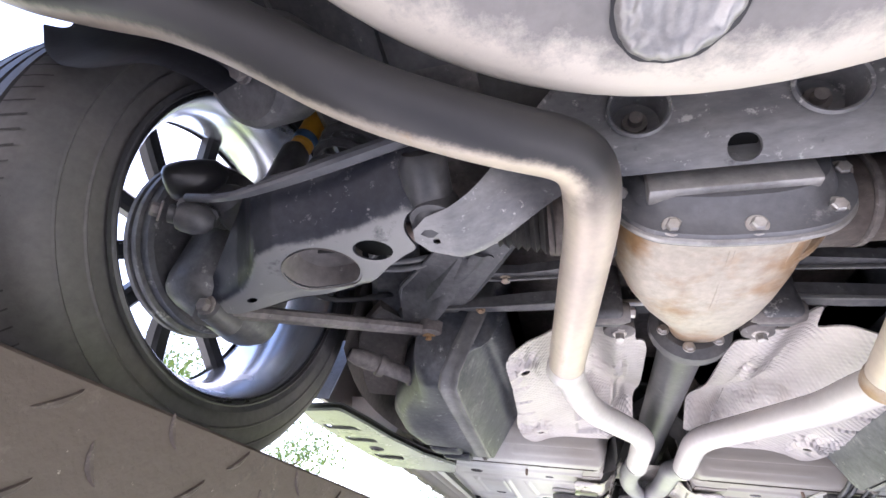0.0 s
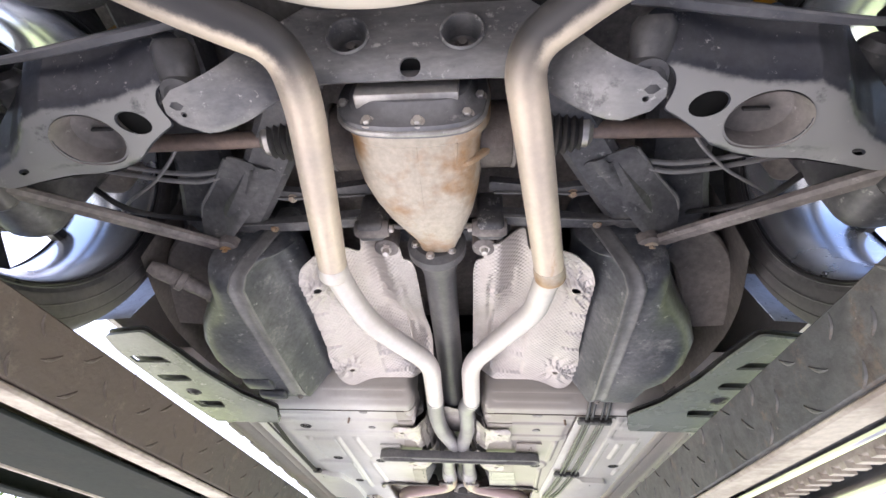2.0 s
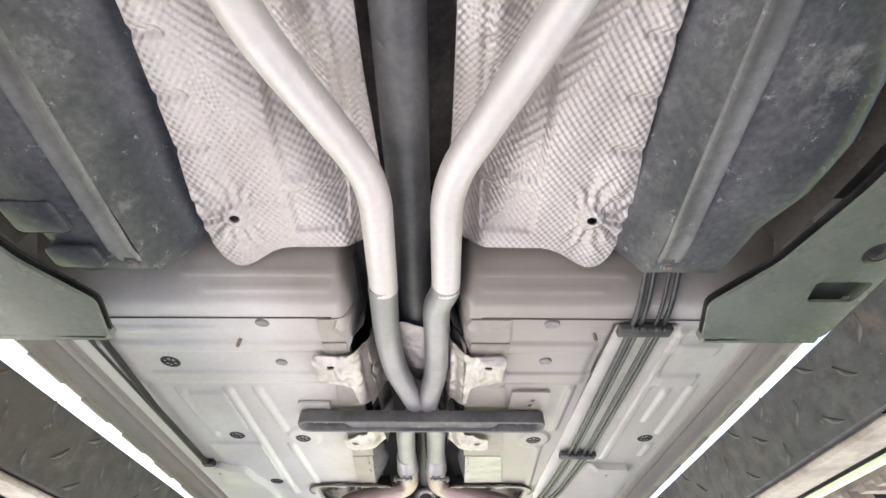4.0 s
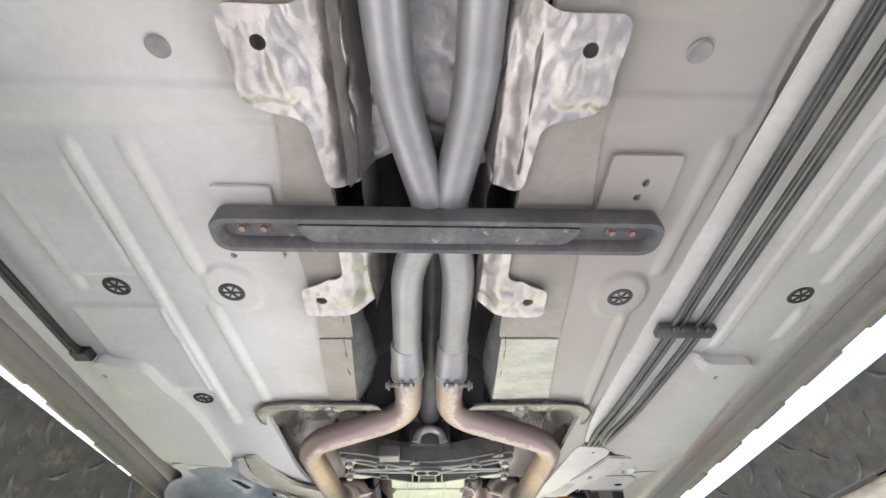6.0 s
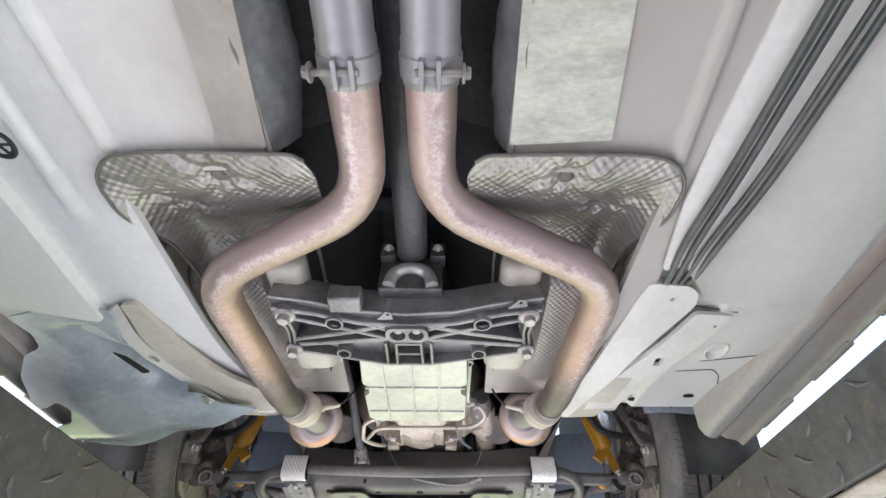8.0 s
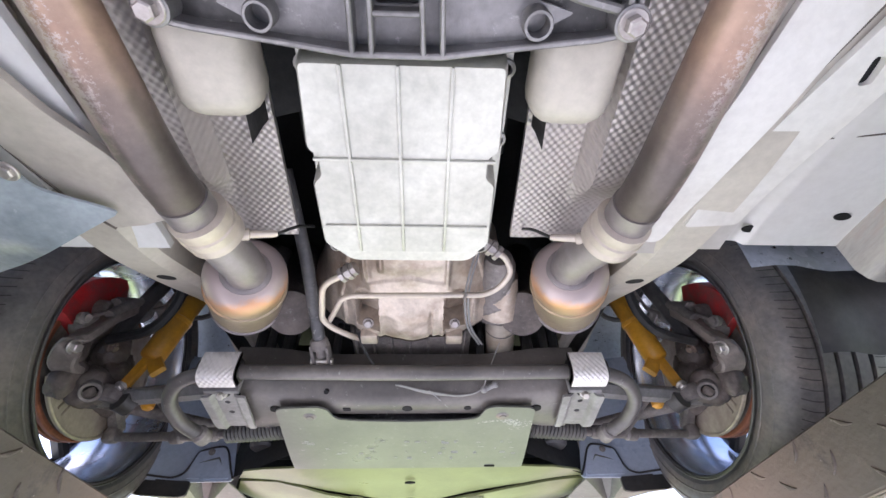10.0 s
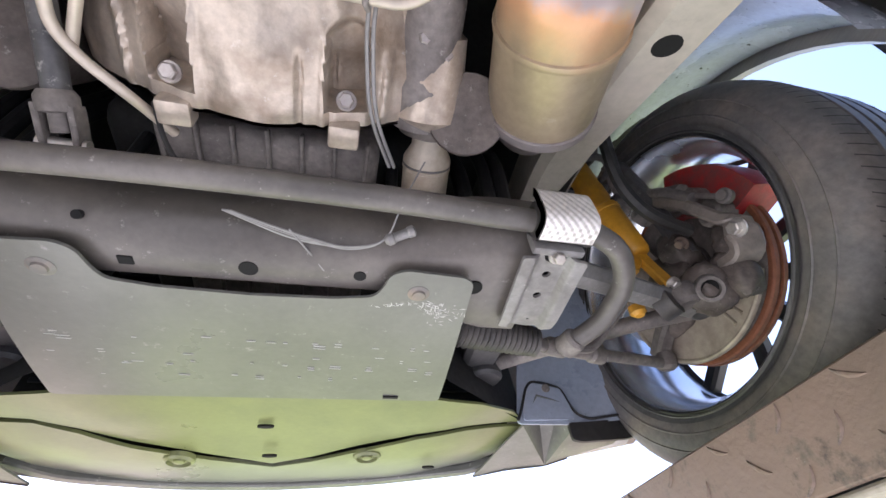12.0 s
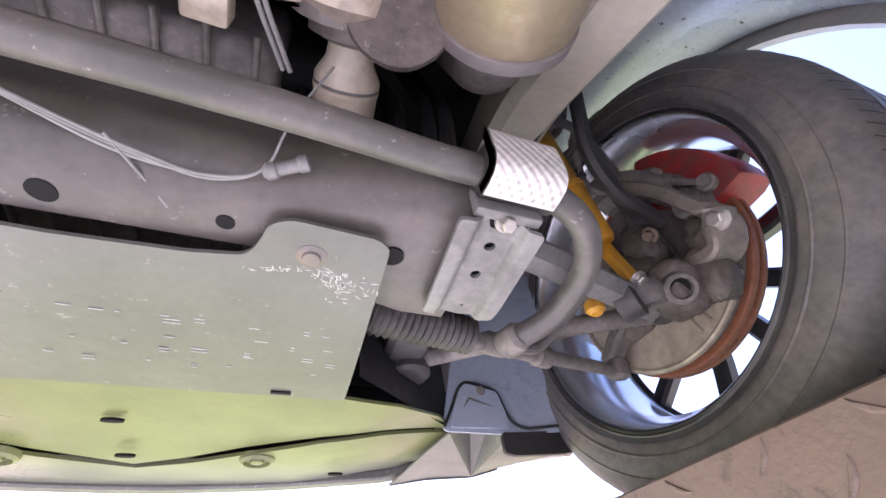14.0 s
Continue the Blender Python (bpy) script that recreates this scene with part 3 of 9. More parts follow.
# ---- ground, lift ----
def ground():
    m = bpy.data.materials.new("yard_ground")
    m.use_nodes = True
    n, l = m.node_tree.nodes, m.node_tree.links
    b = n["Principled BSDF"]
    co = n.new("ShaderNodeTexCoord")
    big = n.new("ShaderNodeTexNoise")
    big.inputs["Scale"].default_value, big.inputs["Detail"].default_value = 0.35, 6
    fine = n.new("ShaderNodeTexNoise")
    fine.inputs["Scale"].default_value, fine.inputs["Detail"].default_value = 9, 8
    l.new(co.outputs["Object"], big.inputs["Vector"])
    l.new(co.outputs["Object"], fine.inputs["Vector"])
    sep = n.new("ShaderNodeSeparateXYZ")
    l.new(co.outputs["Object"], sep.inputs["Vector"])
    far = n.new("ShaderNodeVectorMath")
    far.operation = "LENGTH"
    off = n.new("ShaderNodeVectorMath")
    off.operation = "SUBTRACT"
    off.inputs[1].default_value = (-0.5, 0.0, 0)
    l.new(co.outputs["Object"], off.inputs[0])
    l.new(off.outputs["Vector"], far.inputs[0])
    add = n.new("ShaderNodeMath")
    add.operation = "MULTIPLY_ADD"
    add.inputs[1].default_value, add.inputs[2].default_value = 5.0, -2.5
    l.new(big.outputs["Fac"], add.inputs[0])
    tot = n.new("ShaderNodeMath")
    l.new(far.outputs["Value"], tot.inputs[0])
    l.new(add.outputs["Value"], tot.inputs[1])
    edge = n.new("ShaderNodeMapRange")
    edge.inputs["From Min"].default_value, edge.inputs["From Max"].default_value = 5.4, 6.2
    l.new(tot.outputs["Value"], edge.inputs["Value"])
    slab = n.new("ShaderNodeValToRGB")
    slab.color_ramp.elements[0].color, slab.color_ramp.elements[1].color = (0.36, 0.35, 0.33, 1), (0.52, 0.51, 0.48, 1)
    l.new(fine.outputs["Fac"], slab.inputs["Fac"])
    turf = n.new("ShaderNodeValToRGB")
    turf.color_ramp.elements[0].color, turf.color_ramp.elements[1].color = (0.11, 0.15, 0.045, 1), (0.30, 0.35, 0.12, 1)
    l.new(fine.outputs["Fac"], turf.inputs["Fac"])
    mx = n.new("ShaderNodeMix")
    mx.data_type = "RGBA"
    l.new(edge.outputs["Result"], mx.inputs["Factor"])
    l.new(slab.outputs["Color"], mx.inputs["A"])
    l.new(turf.outputs["Color"], mx.inputs["B"])
    # unseen darker ground behind the car, added to dim bounce from the rear
    rear_dim = n.new("ShaderNodeValToRGB")
    rear_dim.color_ramp.elements[0].color, rear_dim.color_ramp.elements[1].color = (0.17, 0.168, 0.165, 1), (0.26, 0.257, 0.25, 1)
    l.new(fine.outputs["Fac"], rear_dim.inputs["Fac"])
    back = n.new("ShaderNodeMapRange")
    back.inputs["From Min"].default_value, back.inputs["From Max"].default_value = -1.2, -1.3
    l.new(sep.outputs["Y"], back.inputs["Value"])
    mt = n.new("ShaderNodeMix")
    mt.data_type = "RGBA"
    l.new(back.outputs["Result"], mt.inputs["Factor"])
    l.new(mx.outputs["Result"], mt.inputs["A"])
    l.new(rear_dim.outputs["Color"], mt.inputs["B"])
    l.new(mt.outputs["Result"], b.inputs["Base Color"])
    b.inputs["Roughness"].default_value = 0.9
    bm = bmesh.new()
    bmesh.ops.create_circle(bm, cap_ends=True, radius=900, segments=64)
    for v in bm.verts:
        v.co.z = -1.75
    ob = part("ground", bm, m, None, "sunlit pale concrete yard with bright green grass and added darker ground behind")
    tagged(ob, category="ground", kind="structure")


ground()


def rear_shade_wall():
    """Unseen plain wall behind the lift, added to dim the light from the rear."""
    ob = part("unseen_shade_wall", block((-9, -5.2, -1.75), (9, -5.0, 2.6), 0.02, 1), material("rendered_wall", (0.36, 0.35, 0.335), 0.85, second=(0.28, 0.27, 0.26), scale=2.0, fine=0.1), None, "unseen plain grey wall, added to dim the light from behind")
    tagged(ob, category="wall", kind="structure")


rear_shade_wall()


def tread_mark_mesh(mat):
    """One lens-shaped raised mark of tread plate, proud along x."""
    bm = bmesh.new()
    ring, crest = [], []
    for i in range(12):
        a = 2 * math.pi * i / 12
        y, z = 0.0175 * math.cos(a), 0.0034 * math.sin(a) * (1 - 0.35 * abs(math.cos(a))) + 0.004 * math.cos(a) ** 2
        ring.append(bm.verts.new((0, y, z)))
        crest.append(bm.verts.new((0.0018, y * 0.78, 0.0012 + (z - 0.0012) * 0.45)))
    for i in range(12):
        bm.faces.new((ring[i], ring[(i + 1) % 12], crest[(i + 1) % 12], crest[i]))
    bm.faces.new(crest)
    finish(bm)
    me = bpy.data.meshes.new("tread_mark")
    bm.to_mesh(me)
    bm.free()
    me.materials.append(mat)
    return me


def runway(s, x0, z0, slope, name_label):
    """One track of the lift: a channel of tread plate with a bottom flange; its inner edge runs at x0 + 0.025 y."""
    top = tagged(new("lift_runway"), name_label, "car lift")
    steel = M_DECK if s > 0 else M_DECK_BROWN
    marks = (tread_mark_mesh(M_DECK), tread_mark_mesh(M_MUD), tread_mark_mesh(M_MUD_PALE))
    top.matrix_world = Matrix.Translation((x0, 0, z0)) @ Euler((math.atan(slope), 0, -math.atan(0.025))).to_matrix().to_4x4()
    y0, y1 = -2.2, 5.2
    w = 0.52

    # inner web, deck, flange, outer web: profile in (x outward, z)
    def strip(x_a, z_a, x_b, z_b):
        return block((min(s * x_a, s * x_b), y0, min(z_a, z_b)), (max(s * x_a, s * x_b), y1, max(z_a, z_b)), 0.003, 1)
    web = strip(0, -0.098, 0.006, 0.0)
    part("web", web, steel, top, "dirty tread-plate side web")
    part("deck", strip(0.008, -0.052, w, -0.045), steel, top, "tread-plate deck")
    part("flange", strip(0.0, -0.108, 0.05, -0.100), M_FLANGE, top, "worn beige bottom flange")
    part("outer_web", strip(w - 0.006, -0.115, w, -0.054), M_LIFT, top)
    part("outer_flange", strip(w - 0.06, -0.125, w, -0.117), M_LIFT, top)
    # raised tread marks on the web, joined
    rnd = random.Random(4 if s > 0 else 9)
    for k in range(50):
        for row in range(3):
            along = -1.0 + k * 0.105
            ob = new("tread_mark", marks[2] if along > 2.85 else marks[1] if s < 0 and along < 0.85 or along > 2.2 else marks[0])
            ob.parent = top
            lean = 38 if (row + k) % 2 else -52
            ob.matrix_basis = (Matrix.Translation((-s * 0.0006, -1.0 + k * 0.105 + (0.05 if row % 2 else 0) + rnd.uniform(-.006, .006), -0.018 - row * 0.033 + rnd.uniform(-.004, .004)))
                               @ Matrix.Rotation(radians(lean + rnd.uniform(-7, 7)), 4, "X") @ Matrix.Rotation(radians(180 if s > 0 else 0), 4, "Z"))
    # cross ribs and the gear under the deck
    for i in range(9):
        yy = -1.6 + i * 0.78
        part("rib", block((min(s * 0.02, s * 0.5), yy, -0.095), (max(s * 0.02, s * 0.5), yy + 0.008, -0.056), 0.002, 1), M_LIFT, top)
    if s > 0:
        part("hydraulic_cylinder", tube([(s * 0.25, -1.5, -0.105), (s * 0.25, 2.6, -0.105)], 0.034, n=24), M_CHROME, top, "bright steel hydraulic cylinder")
        ladder = block((s * 0.135, -1.7, -0.100), (s * 0.165, 3.6, -0.080), 0.002, 1)
        for i in range(150):
            block((s * 0.132, -1.7 + i * 0.035, -0.108), (s * 0.168, -1.685 + i * 0.035, -0.098), 0, 1, ladder)
        part("lock_ladder", ladder, M_FLANGE, top, "toothed steel lock ladder")
        part("cable", tube([(s * 0.088, -1.9, -0.10), (s * 0.088, 4.2, -0.10)], 0.007, n=10), M_CHROME, top, "bright steel cable")
        part("return_pipe", tube([(s * 0.36, -1.9, -0.11), (s * 0.36, 4.2, -0.11)], 0.014, n=12), M_CHROME, top)
        for yy in (-0.05, 0.62, 1.9):
            part("guide", block((s * 0.06, yy, -0.118), (s * 0.20, yy + 0.13, -0.108), 0.004, 2), M_FLANGE, top, "worn beige guide plate")
    else:
        part("cover_plate", block((-0.36, y0 + 0.2, -0.107), (-0.09, y1 - 0.2, -0.100), 0.002, 1), M_LIFT, top, "dark painted cover plate")
        part("edge_rod", tube([(-0.37, -1.9, -0.105), (-0.37, 4.2, -0.105)], 0.006, n=8), M_FLANGE, top)
    return top


runway(-1, -0.52, 0.035, 0.012, "dirty brown tread-plate lift runway under the tyres")
runway(1, 0.525, 0.038, 0.023, "dark tread-plate lift runway with hydraulics beneath")


# ---- car: shell ----
FW, RW = (3.105, 0.440), (-0.01, 0.360)      # wheel centres (y, z)


def shell():
    for s, nm in ((-1, "body_side"), (1, "body_side")):
        out = [(-1.28, 0.95), (-1.28, 0.45), (-0.75, 0.36)]
        for yc, zc in (RW, FW):
            r = 0.447 if yc > 1 else 0.43
            for i in range(37):
                a = math.radians(198 - i * 6)
                out.append((yc + r * math.cos(a), zc + r * math.sin(a)))
            if yc == RW[0]:
                out += [(0.42, 0.30), (0.75, 0.31), (2.45, 0.31), (2.62, 0.31)]
        out += [(3.55, 0.29), (3.78, 0.34), (3.86, 0.5), (3.8, 0.95)]
        bm = plate(out, 0, 0.02)
        for v in bm.verts:
            y, z, t = v.co.x, v.co.y, v.co.z
            bulge = 0.04 * smooth(0.2, 0.55, z)
            nose = 0.16 * smooth(3.35, 3.86, y) + 0.14 * smooth(-0.6, -1.28, y)
            v.co = Vector((s * (0.865 + bulge - nose + t), y, z))
        part(nm, bm, M_SILL, car, "silver-grey painted body side")
    # unseen flat lid, added to keep sky light out of the shell
    bm = block((-0.93, -1.30, 0.9), (0.93, 3.8, 0.93), 0.01, 1)
    part("sky_lid", bm, M_DEEP, car)
    # unseen rear panel, hung low to keep light off the rear axle
    part("rear_panel", block((-0.78, -1.30, 0.21), (0.78, -1.27, 0.95), 0.01, 1), M_BLACK, car)
    part("bulkhead", block((-0.86, 2.02, 0.42), (0.86, 2.05, 0.9), 0.005, 1), M_DEEP, car)
    # boot floor with a cavity for the spare wheel
    part("boot_floor", plate([(-0.80, -1.28), (0.80, -1.28), (0.80, -0.42), (0.6, -0.20), (-0.6, -0.20), (-0.80, -0.42)], 0.50, 0.01), M_BLACK, car)
    part("rear_floor", block((-0.62, -0.32, 0.56), (0.62, 0.86, 0.58), 0.004, 1), M_DUSTY, car)
    # spare wheel tub
    prof = [(0.0, 0.0), (0.0, 0.33), (0.001, 0.355), (0.004, 0.378), (0.010, 0.397), (0.020, 0.412), (0.034, 0.422), (0.055, 0.427), (0.24, 0.44)]
    bm = lathe((-0.035, -0.662, 0.262), (-0.035, -0.662, 1), prof, 96, closed=False)
    part("spare_wheel_tub", bm, M_TUB, car, "grey spare-wheel tub with dusty cream rim")
    # round crumpled foil seal under the tub
    def foil(u, v):
        a, r = 2 * math.pi * v, 0.040 * u
        edge = 1 + 0.05 * noise.noise((2 * math.cos(a), 2 * math.sin(a), 5))
        h = 0.0045 * smooth(0.55, 0.8, u) * smooth(1.0, 0.9, u) + 0.003 * noise.noise((r * math.cos(a) * 130, r * math.sin(a) * 130, 1)) * smooth(0.5, 0.8, u) + 0.0007 * math.cos(14 * r * math.cos(a) / 0.04) * smooth(0.7, 0.5, u)
        return Vector((-0.095 + r * edge * math.cos(a), -0.338 + r * edge * math.sin(a), 0.2585 - h))
    part("foil_patch", sheet(foil, 16, 96), M_ALU, car, "round crumpled foil patch", 1.2)
    part("foil_sealant", plate([(-0.095 + 0.043 * math.cos(a) * (1 + 0.06 * noise.noise((a * 3, 1, 1))), -0.338 + 0.043 * math.sin(a) * (1 + 0.06 * noise.noise((a * 3, 4, 1)))) for a in [i * math.pi / 24 for i in range(48)]], 0.2598, 0.003), M_PLASTIC, car, "black sealant ring")
    # black plastic at the rear of the front arches
    for s in (-1, 1):
        part("rear_liner", sheet(lambda u, v, s=s: Vector((s * (0.69 + 0.20 * v), FW[0] + (0.445 + 0.006 * math.sin(9 * v)) * math.cos(math.radians(186 + 24 * u)), FW[1] + 0.445 * math.sin(math.radians(186 + 24 * u)))), 16, 8), M_PLASTIC, car, "black plastic rear arch liner")
    # wheel arch liners
    for s in (-1, 1):
        for (yc, zc), a0, a1, xin in ((FW, -12, 192, 0.60), (RW, 30, 190, 0.62)):
            def arch(u, v, yc=yc, zc=zc, a0=a0, a1=a1, s=s, xin=xin):
                a = math.radians(a0 + (a1 - a0) * u)
                r = (0.468 if yc > 1 else 0.44) + 0.010 * math.sin(v * 9)
                return Vector((s * (xin + (0.90 - xin) * v), yc + r * math.cos(a), zc + r * math.sin(a)))
            part("arch_liner", sheet(arch, 48, 8), M_LINER if yc > 1 else M_PLASTIC, car,
                 "blue-grey speckled inner wing" if yc > 1 else "black plastic arch liner")


M_TUB = material("tub_paint", (0.20, 0.19, 0.18), 0.45, second=(0.28, 0.262, 0.245), scale=5.0, amount=0.6, fine=0.08, bump=0.15)


def dust_the_rim():
    """Cream road dust sprayed over the tub's outer ring."""
    n, l = M_TUB.node_tree.nodes, M_TUB.node_tree.links
    b = n["Principled BSDF"]
    old = b.inputs["Base Color"].links[0].from_socket
    co = n.new("ShaderNodeTexCoord")
    off = n.new("ShaderNodeVectorMath")
    off.operation = "SUBTRACT"
    off.inputs[1].default_value = (-0.035, -0.662, 0.285)
    size = n.new("ShaderNodeVectorMath")
    size.operation = "LENGTH"
    speck = n.new("ShaderNodeTexNoise")
    speck.inputs["Scale"].default_value, speck.inputs["Detail"].default_value, speck.inputs["Roughness"].default_value = 22, 8, 0.75
    total = n.new("ShaderNodeMath")
    total.operation = "MULTIPLY_ADD"
    total.inputs[1].default_value = 0.10
    rng = n.new("ShaderNodeMapRange")
    rng.inputs["From Min"].default_value, rng.inputs["From Max"].default_value = 0.408, 0.440
    mx = n.new("ShaderNodeMix")
    mx.data_type = "RGBA"
    mx.inputs["B"].default_value = (0.62, 0.57, 0.48, 1)
    l.new(co.outputs["Object"], off.inputs[0])
    l.new(off.outputs["Vector"], size.inputs[0])
    l.new(co.outputs["Object"], speck.inputs["Vector"])
    l.new(speck.outputs["Fac"], total.inputs[0])
    l.new(size.outputs["Value"], total.inputs[2])
    l.new(total.outputs["Value"], rng.inputs["Value"])
    l.new(rng.outputs["Result"], mx.inputs["Factor"])
    l.new(old, mx.inputs["A"])
    l.new(mx.outputs["Result"], b.inputs["Base Color"])


dust_the_rim()
shell()


# ---- car: floor ----
def half_tunnel(y):
    return 0.125 - 0.043 * smooth(1.06, 0.96, y) + 0.02 * smooth(1.4, 1.7, y)


def ridge(d, half=0.009, soft=0.006):
    return smooth(half + soft, half, abs(d))


def floor_height(x, y):
    z = 0.254
    ax = abs(x)
    # seat box at the rear, with ribs, a rounded lower edge and a rounded corner at the tunnel
    z -= 0.004 * smooth(0.955, 0.945, y)
    back = 0.906 - y
    z += min(0.6 * (back + math.sqrt(back * back + 0.00002)), 0.15)
    z += 0.13 * smooth(0.145 if x < 0 else 0.135, 0.080, ax) ** 2 * smooth(1.06, 1.00, y)
    for yr, xa, xb in ((0.867, 0.12, 0.43), (0.886, 0.13, 0.39)):
        z -= 0.007 * ridge(y - yr, 0.002, 0.004) * smooth(xa, xa + 0.03, ax) * smooth(xb, xb - 0.03, ax)
    # long beads
    if x < 0:
        beads = ((-0.548, -0.55, 1.225, 1.475), (-0.436, -0.436, 1.22, 1.93), (-0.366, -0.352, 1.22, 1.44), (-0.358, -0.343, 1.53, 1.83))
    else:
        beads = ((0.372, 0.369, 1.205, 1.43), (0.346, 0.358, 1.53, 1.845), (0.60, 0.60, 1.22, 1.38), (0.655, 0.66, 1.20, 1.45), (0.66, 0.66, 1.52, 1.60))
    for xa, xb, ya, yb in beads:
        bx = xa + (xb - xa) * (y - ya) / (yb - ya)
        z -= 0.0075 * ridge(x - bx, 0.005, 0.007) * smooth(ya - 0.015, ya + 0.01, y) * smooth(yb + 0.015, yb - 0.01, y)
    # cross folds
    z -= 0.005 * smooth(1.025, 1.04, y) * smooth(1.20, 1.18, y) * smooth(0.40 if x > 0 else 0.68, 0.38 if x > 0 else 0.64, ax)
    z += 0.004 * smooth(1.06, 1.068, y) * smooth(1.15, 1.142, y) * smooth(0.60, 0.56, ax)
    z -= 0.004 * ridge(y - 0.99, 0.006, 0.008) * smooth(0.62, 0.58, ax) * smooth(0.36, 0.40, ax)
    if x < 0:
        z -= 0.006 * smooth(1.515, 1.525, y) * smooth(0.435, 0.446, ax) * smooth(0.60, 0.585, ax) * smooth(1.80, 1.77, y)
        z -= 0.005 * smooth(1.452, 1.442, y) * smooth(0.445, 0.455, ax) * smooth(1.23, 1.25, y) * smooth(0.545, 0.535, ax)
    else:
        # trough for the lines, pads outside it
        z += 0.011 * smooth(0.404, 0.412, ax) * smooth(0.540, 0.530, ax) * smooth(0.96, 0.98, y)
        z -= 0.006 * ridge(x - 0.548 - 0.01 * (y - 1.2), 0.006, 0.008) * smooth(0.97, 0.99, y) * smooth(1.64, 1.62, y)
        for ya in (1.035, 1.158):
            z -= 0.009 * smooth(ya - 0.012, ya, y) * smooth(ya + 0.042, ya + 0.030, y) * smooth(0.55, 0.565, ax) * smooth(0.655, 0.64, ax)
    # pads round the plugs
    for px, py in ((-0.31, 1.48), (0.325, 1.49)):
        d = math.hypot((x - px) / 0.8, y - py)
        z -= 0.006 * smooth(0.060, 0.048, d)
    # outer pads and the rise towards the toe board
    if ax > 0.50:
        z += 0.072 * smooth(2.10, 2.60, y)
    else:
        z += 0.05 * smooth(2.15, 2.6, y)
    return z


def floor_pan():
    for s in (-1, 1):
        def inner(u, v, s=s):
            y = 0.70 + (1.862 - 0.70) * v
            x0 = half_tunnel(y)
            x = x0 + (0.71 - x0) * u
            return Vector((s * x, y, floor_height(s * x, y)))
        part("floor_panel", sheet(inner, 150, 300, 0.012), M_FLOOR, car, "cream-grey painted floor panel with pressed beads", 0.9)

        def outer(u, v, s=s):
            y = 1.862 + (2.58 - 1.862) * v
            x0 = 0.360 - 0.02 * v
            x = x0 + (0.71 - x0) * u
            return Vector((s * x, y, floor_height(s * x, y)))
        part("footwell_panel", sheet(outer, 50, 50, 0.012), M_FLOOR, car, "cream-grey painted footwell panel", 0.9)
        # toe board rising over the exhaust
        def toe(u, v, s=s):
            y = 1.875 + (2.62 - 1.875) * v
            x = 0.15 + 0.03 * v + (0.30 - 0.03 * v) * u
            well = 0.045 * smooth(0.30, 0.35, u) * smooth(0.30, 0.36, v) * smooth(0.9, 0.8, v)
            return Vector((s * x, y, 0.305 + 0.05 * smooth(0, 0.35, v) + 0.03 * v - well * smooth(0.9, 0.8, u) + 0.002 * noise.noise((x * 30, y * 30, 2))))
        part("toe_board", sheet(toe, 40, 60, 0.01), M_FOIL_SOFT, car, "pale painted toe board", 1.0)
        # tunnel wall and mouth, their shade put into near-black colours
        bm = sheet(lambda u, v, s=s: Vector((s * (half_tunnel(0.8 + 1.06 * v) + 0.004 - 0.11 * smooth(0.45, 1.0, u) + 0.006 * noise.noise((v * 9, u * 3, s))), 0.8 + 1.06 * v, 0.262 + 0.19 * u)), 10, 40)
        part("tunnel_wall", bm, M_VOID, car, "sealed tunnel wall, coloured black for the shade inside", 1.0)
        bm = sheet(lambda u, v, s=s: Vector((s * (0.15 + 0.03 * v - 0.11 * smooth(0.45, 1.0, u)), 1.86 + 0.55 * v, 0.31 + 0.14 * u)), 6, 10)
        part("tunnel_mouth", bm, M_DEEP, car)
        # folded panels along the tunnel, butted with open seams
        if s < 0:
            strips = (((0.108, 0.953), (0.174, 0.953), (0.178, 1.026), (0.13, 1.026)), ((0.128, 1.03), (0.178, 1.03), (0.176, 1.19), (0.190, 1.30), (0.125, 1.30)), ((0.125, 1.38), (0.191, 1.38), (0.187, 1.53), (0.193, 1.604), (0.132, 1.604)), ((0.136, 1.61), (0.194, 1.61), (0.205, 1.828), (0.148, 1.828)))
        else:
            strips = (((0.100, 0.953), (0.203, 0.953), (0.208, 1.026), (0.13, 1.026)), ((0.128, 1.03), (0.208, 1.03), (0.213, 1.19), (0.228, 1.30), (0.125, 1.30)), ((0.125, 1.38), (0.230, 1.38), (0.236, 1.45), (0.245, 1.600), (0.135, 1.600)), ((0.140, 1.607), (0.246, 1.607), (0.267, 1.815), (0.146, 1.822)))
        for k, o in enumerate(strips):
            o = loop_round(o, 0.004, 2)
            bm = plate(o, lambda x, y: floor_height(s * x, y) - 0.0045 + 0.0012 * noise.noise((x * 25, y * 25, 3)), 0.003, s=s)
            part("edge_panel", bm, M_PAPER if k == 3 and s > 0 else M_BEIGE, car, "wrinkled pale patch panel" if k == 3 and s > 0 else "dusty beige tunnel edge panel")
        # flap of sealer torn along the edge
        deep = 0.050 if s < 0 else 0.030
        part("sealer_edge", sheet(lambda u, v, s=s, deep=deep: Vector((s * (half_tunnel(1.36 + 0.48 * v) + 0.008 - (deep * (0.75 + 0.25 * math.sin(9 * v + 1))) * u + 0.003 * noise.noise((v * 20, u * 3, s))), 1.36 + 0.48 * v, 0.2495 + 0.055 * u ** 1.4 + 0.004 * noise.noise((v * 14, u * 4, 7)))), 8, 60, 0.003), M_SEALER, car, "torn grey sealer along the tunnel edge", 1.0)
        # dark seam of the seat box
        part("box_seam", bar([V((0.145, 0.9475, 0.2492), s), V((0.40, 0.9485, 0.2494), s), V((0.66, 0.950, 0.2496), s)], 0.0022, 0.003), M_SEAM, car)
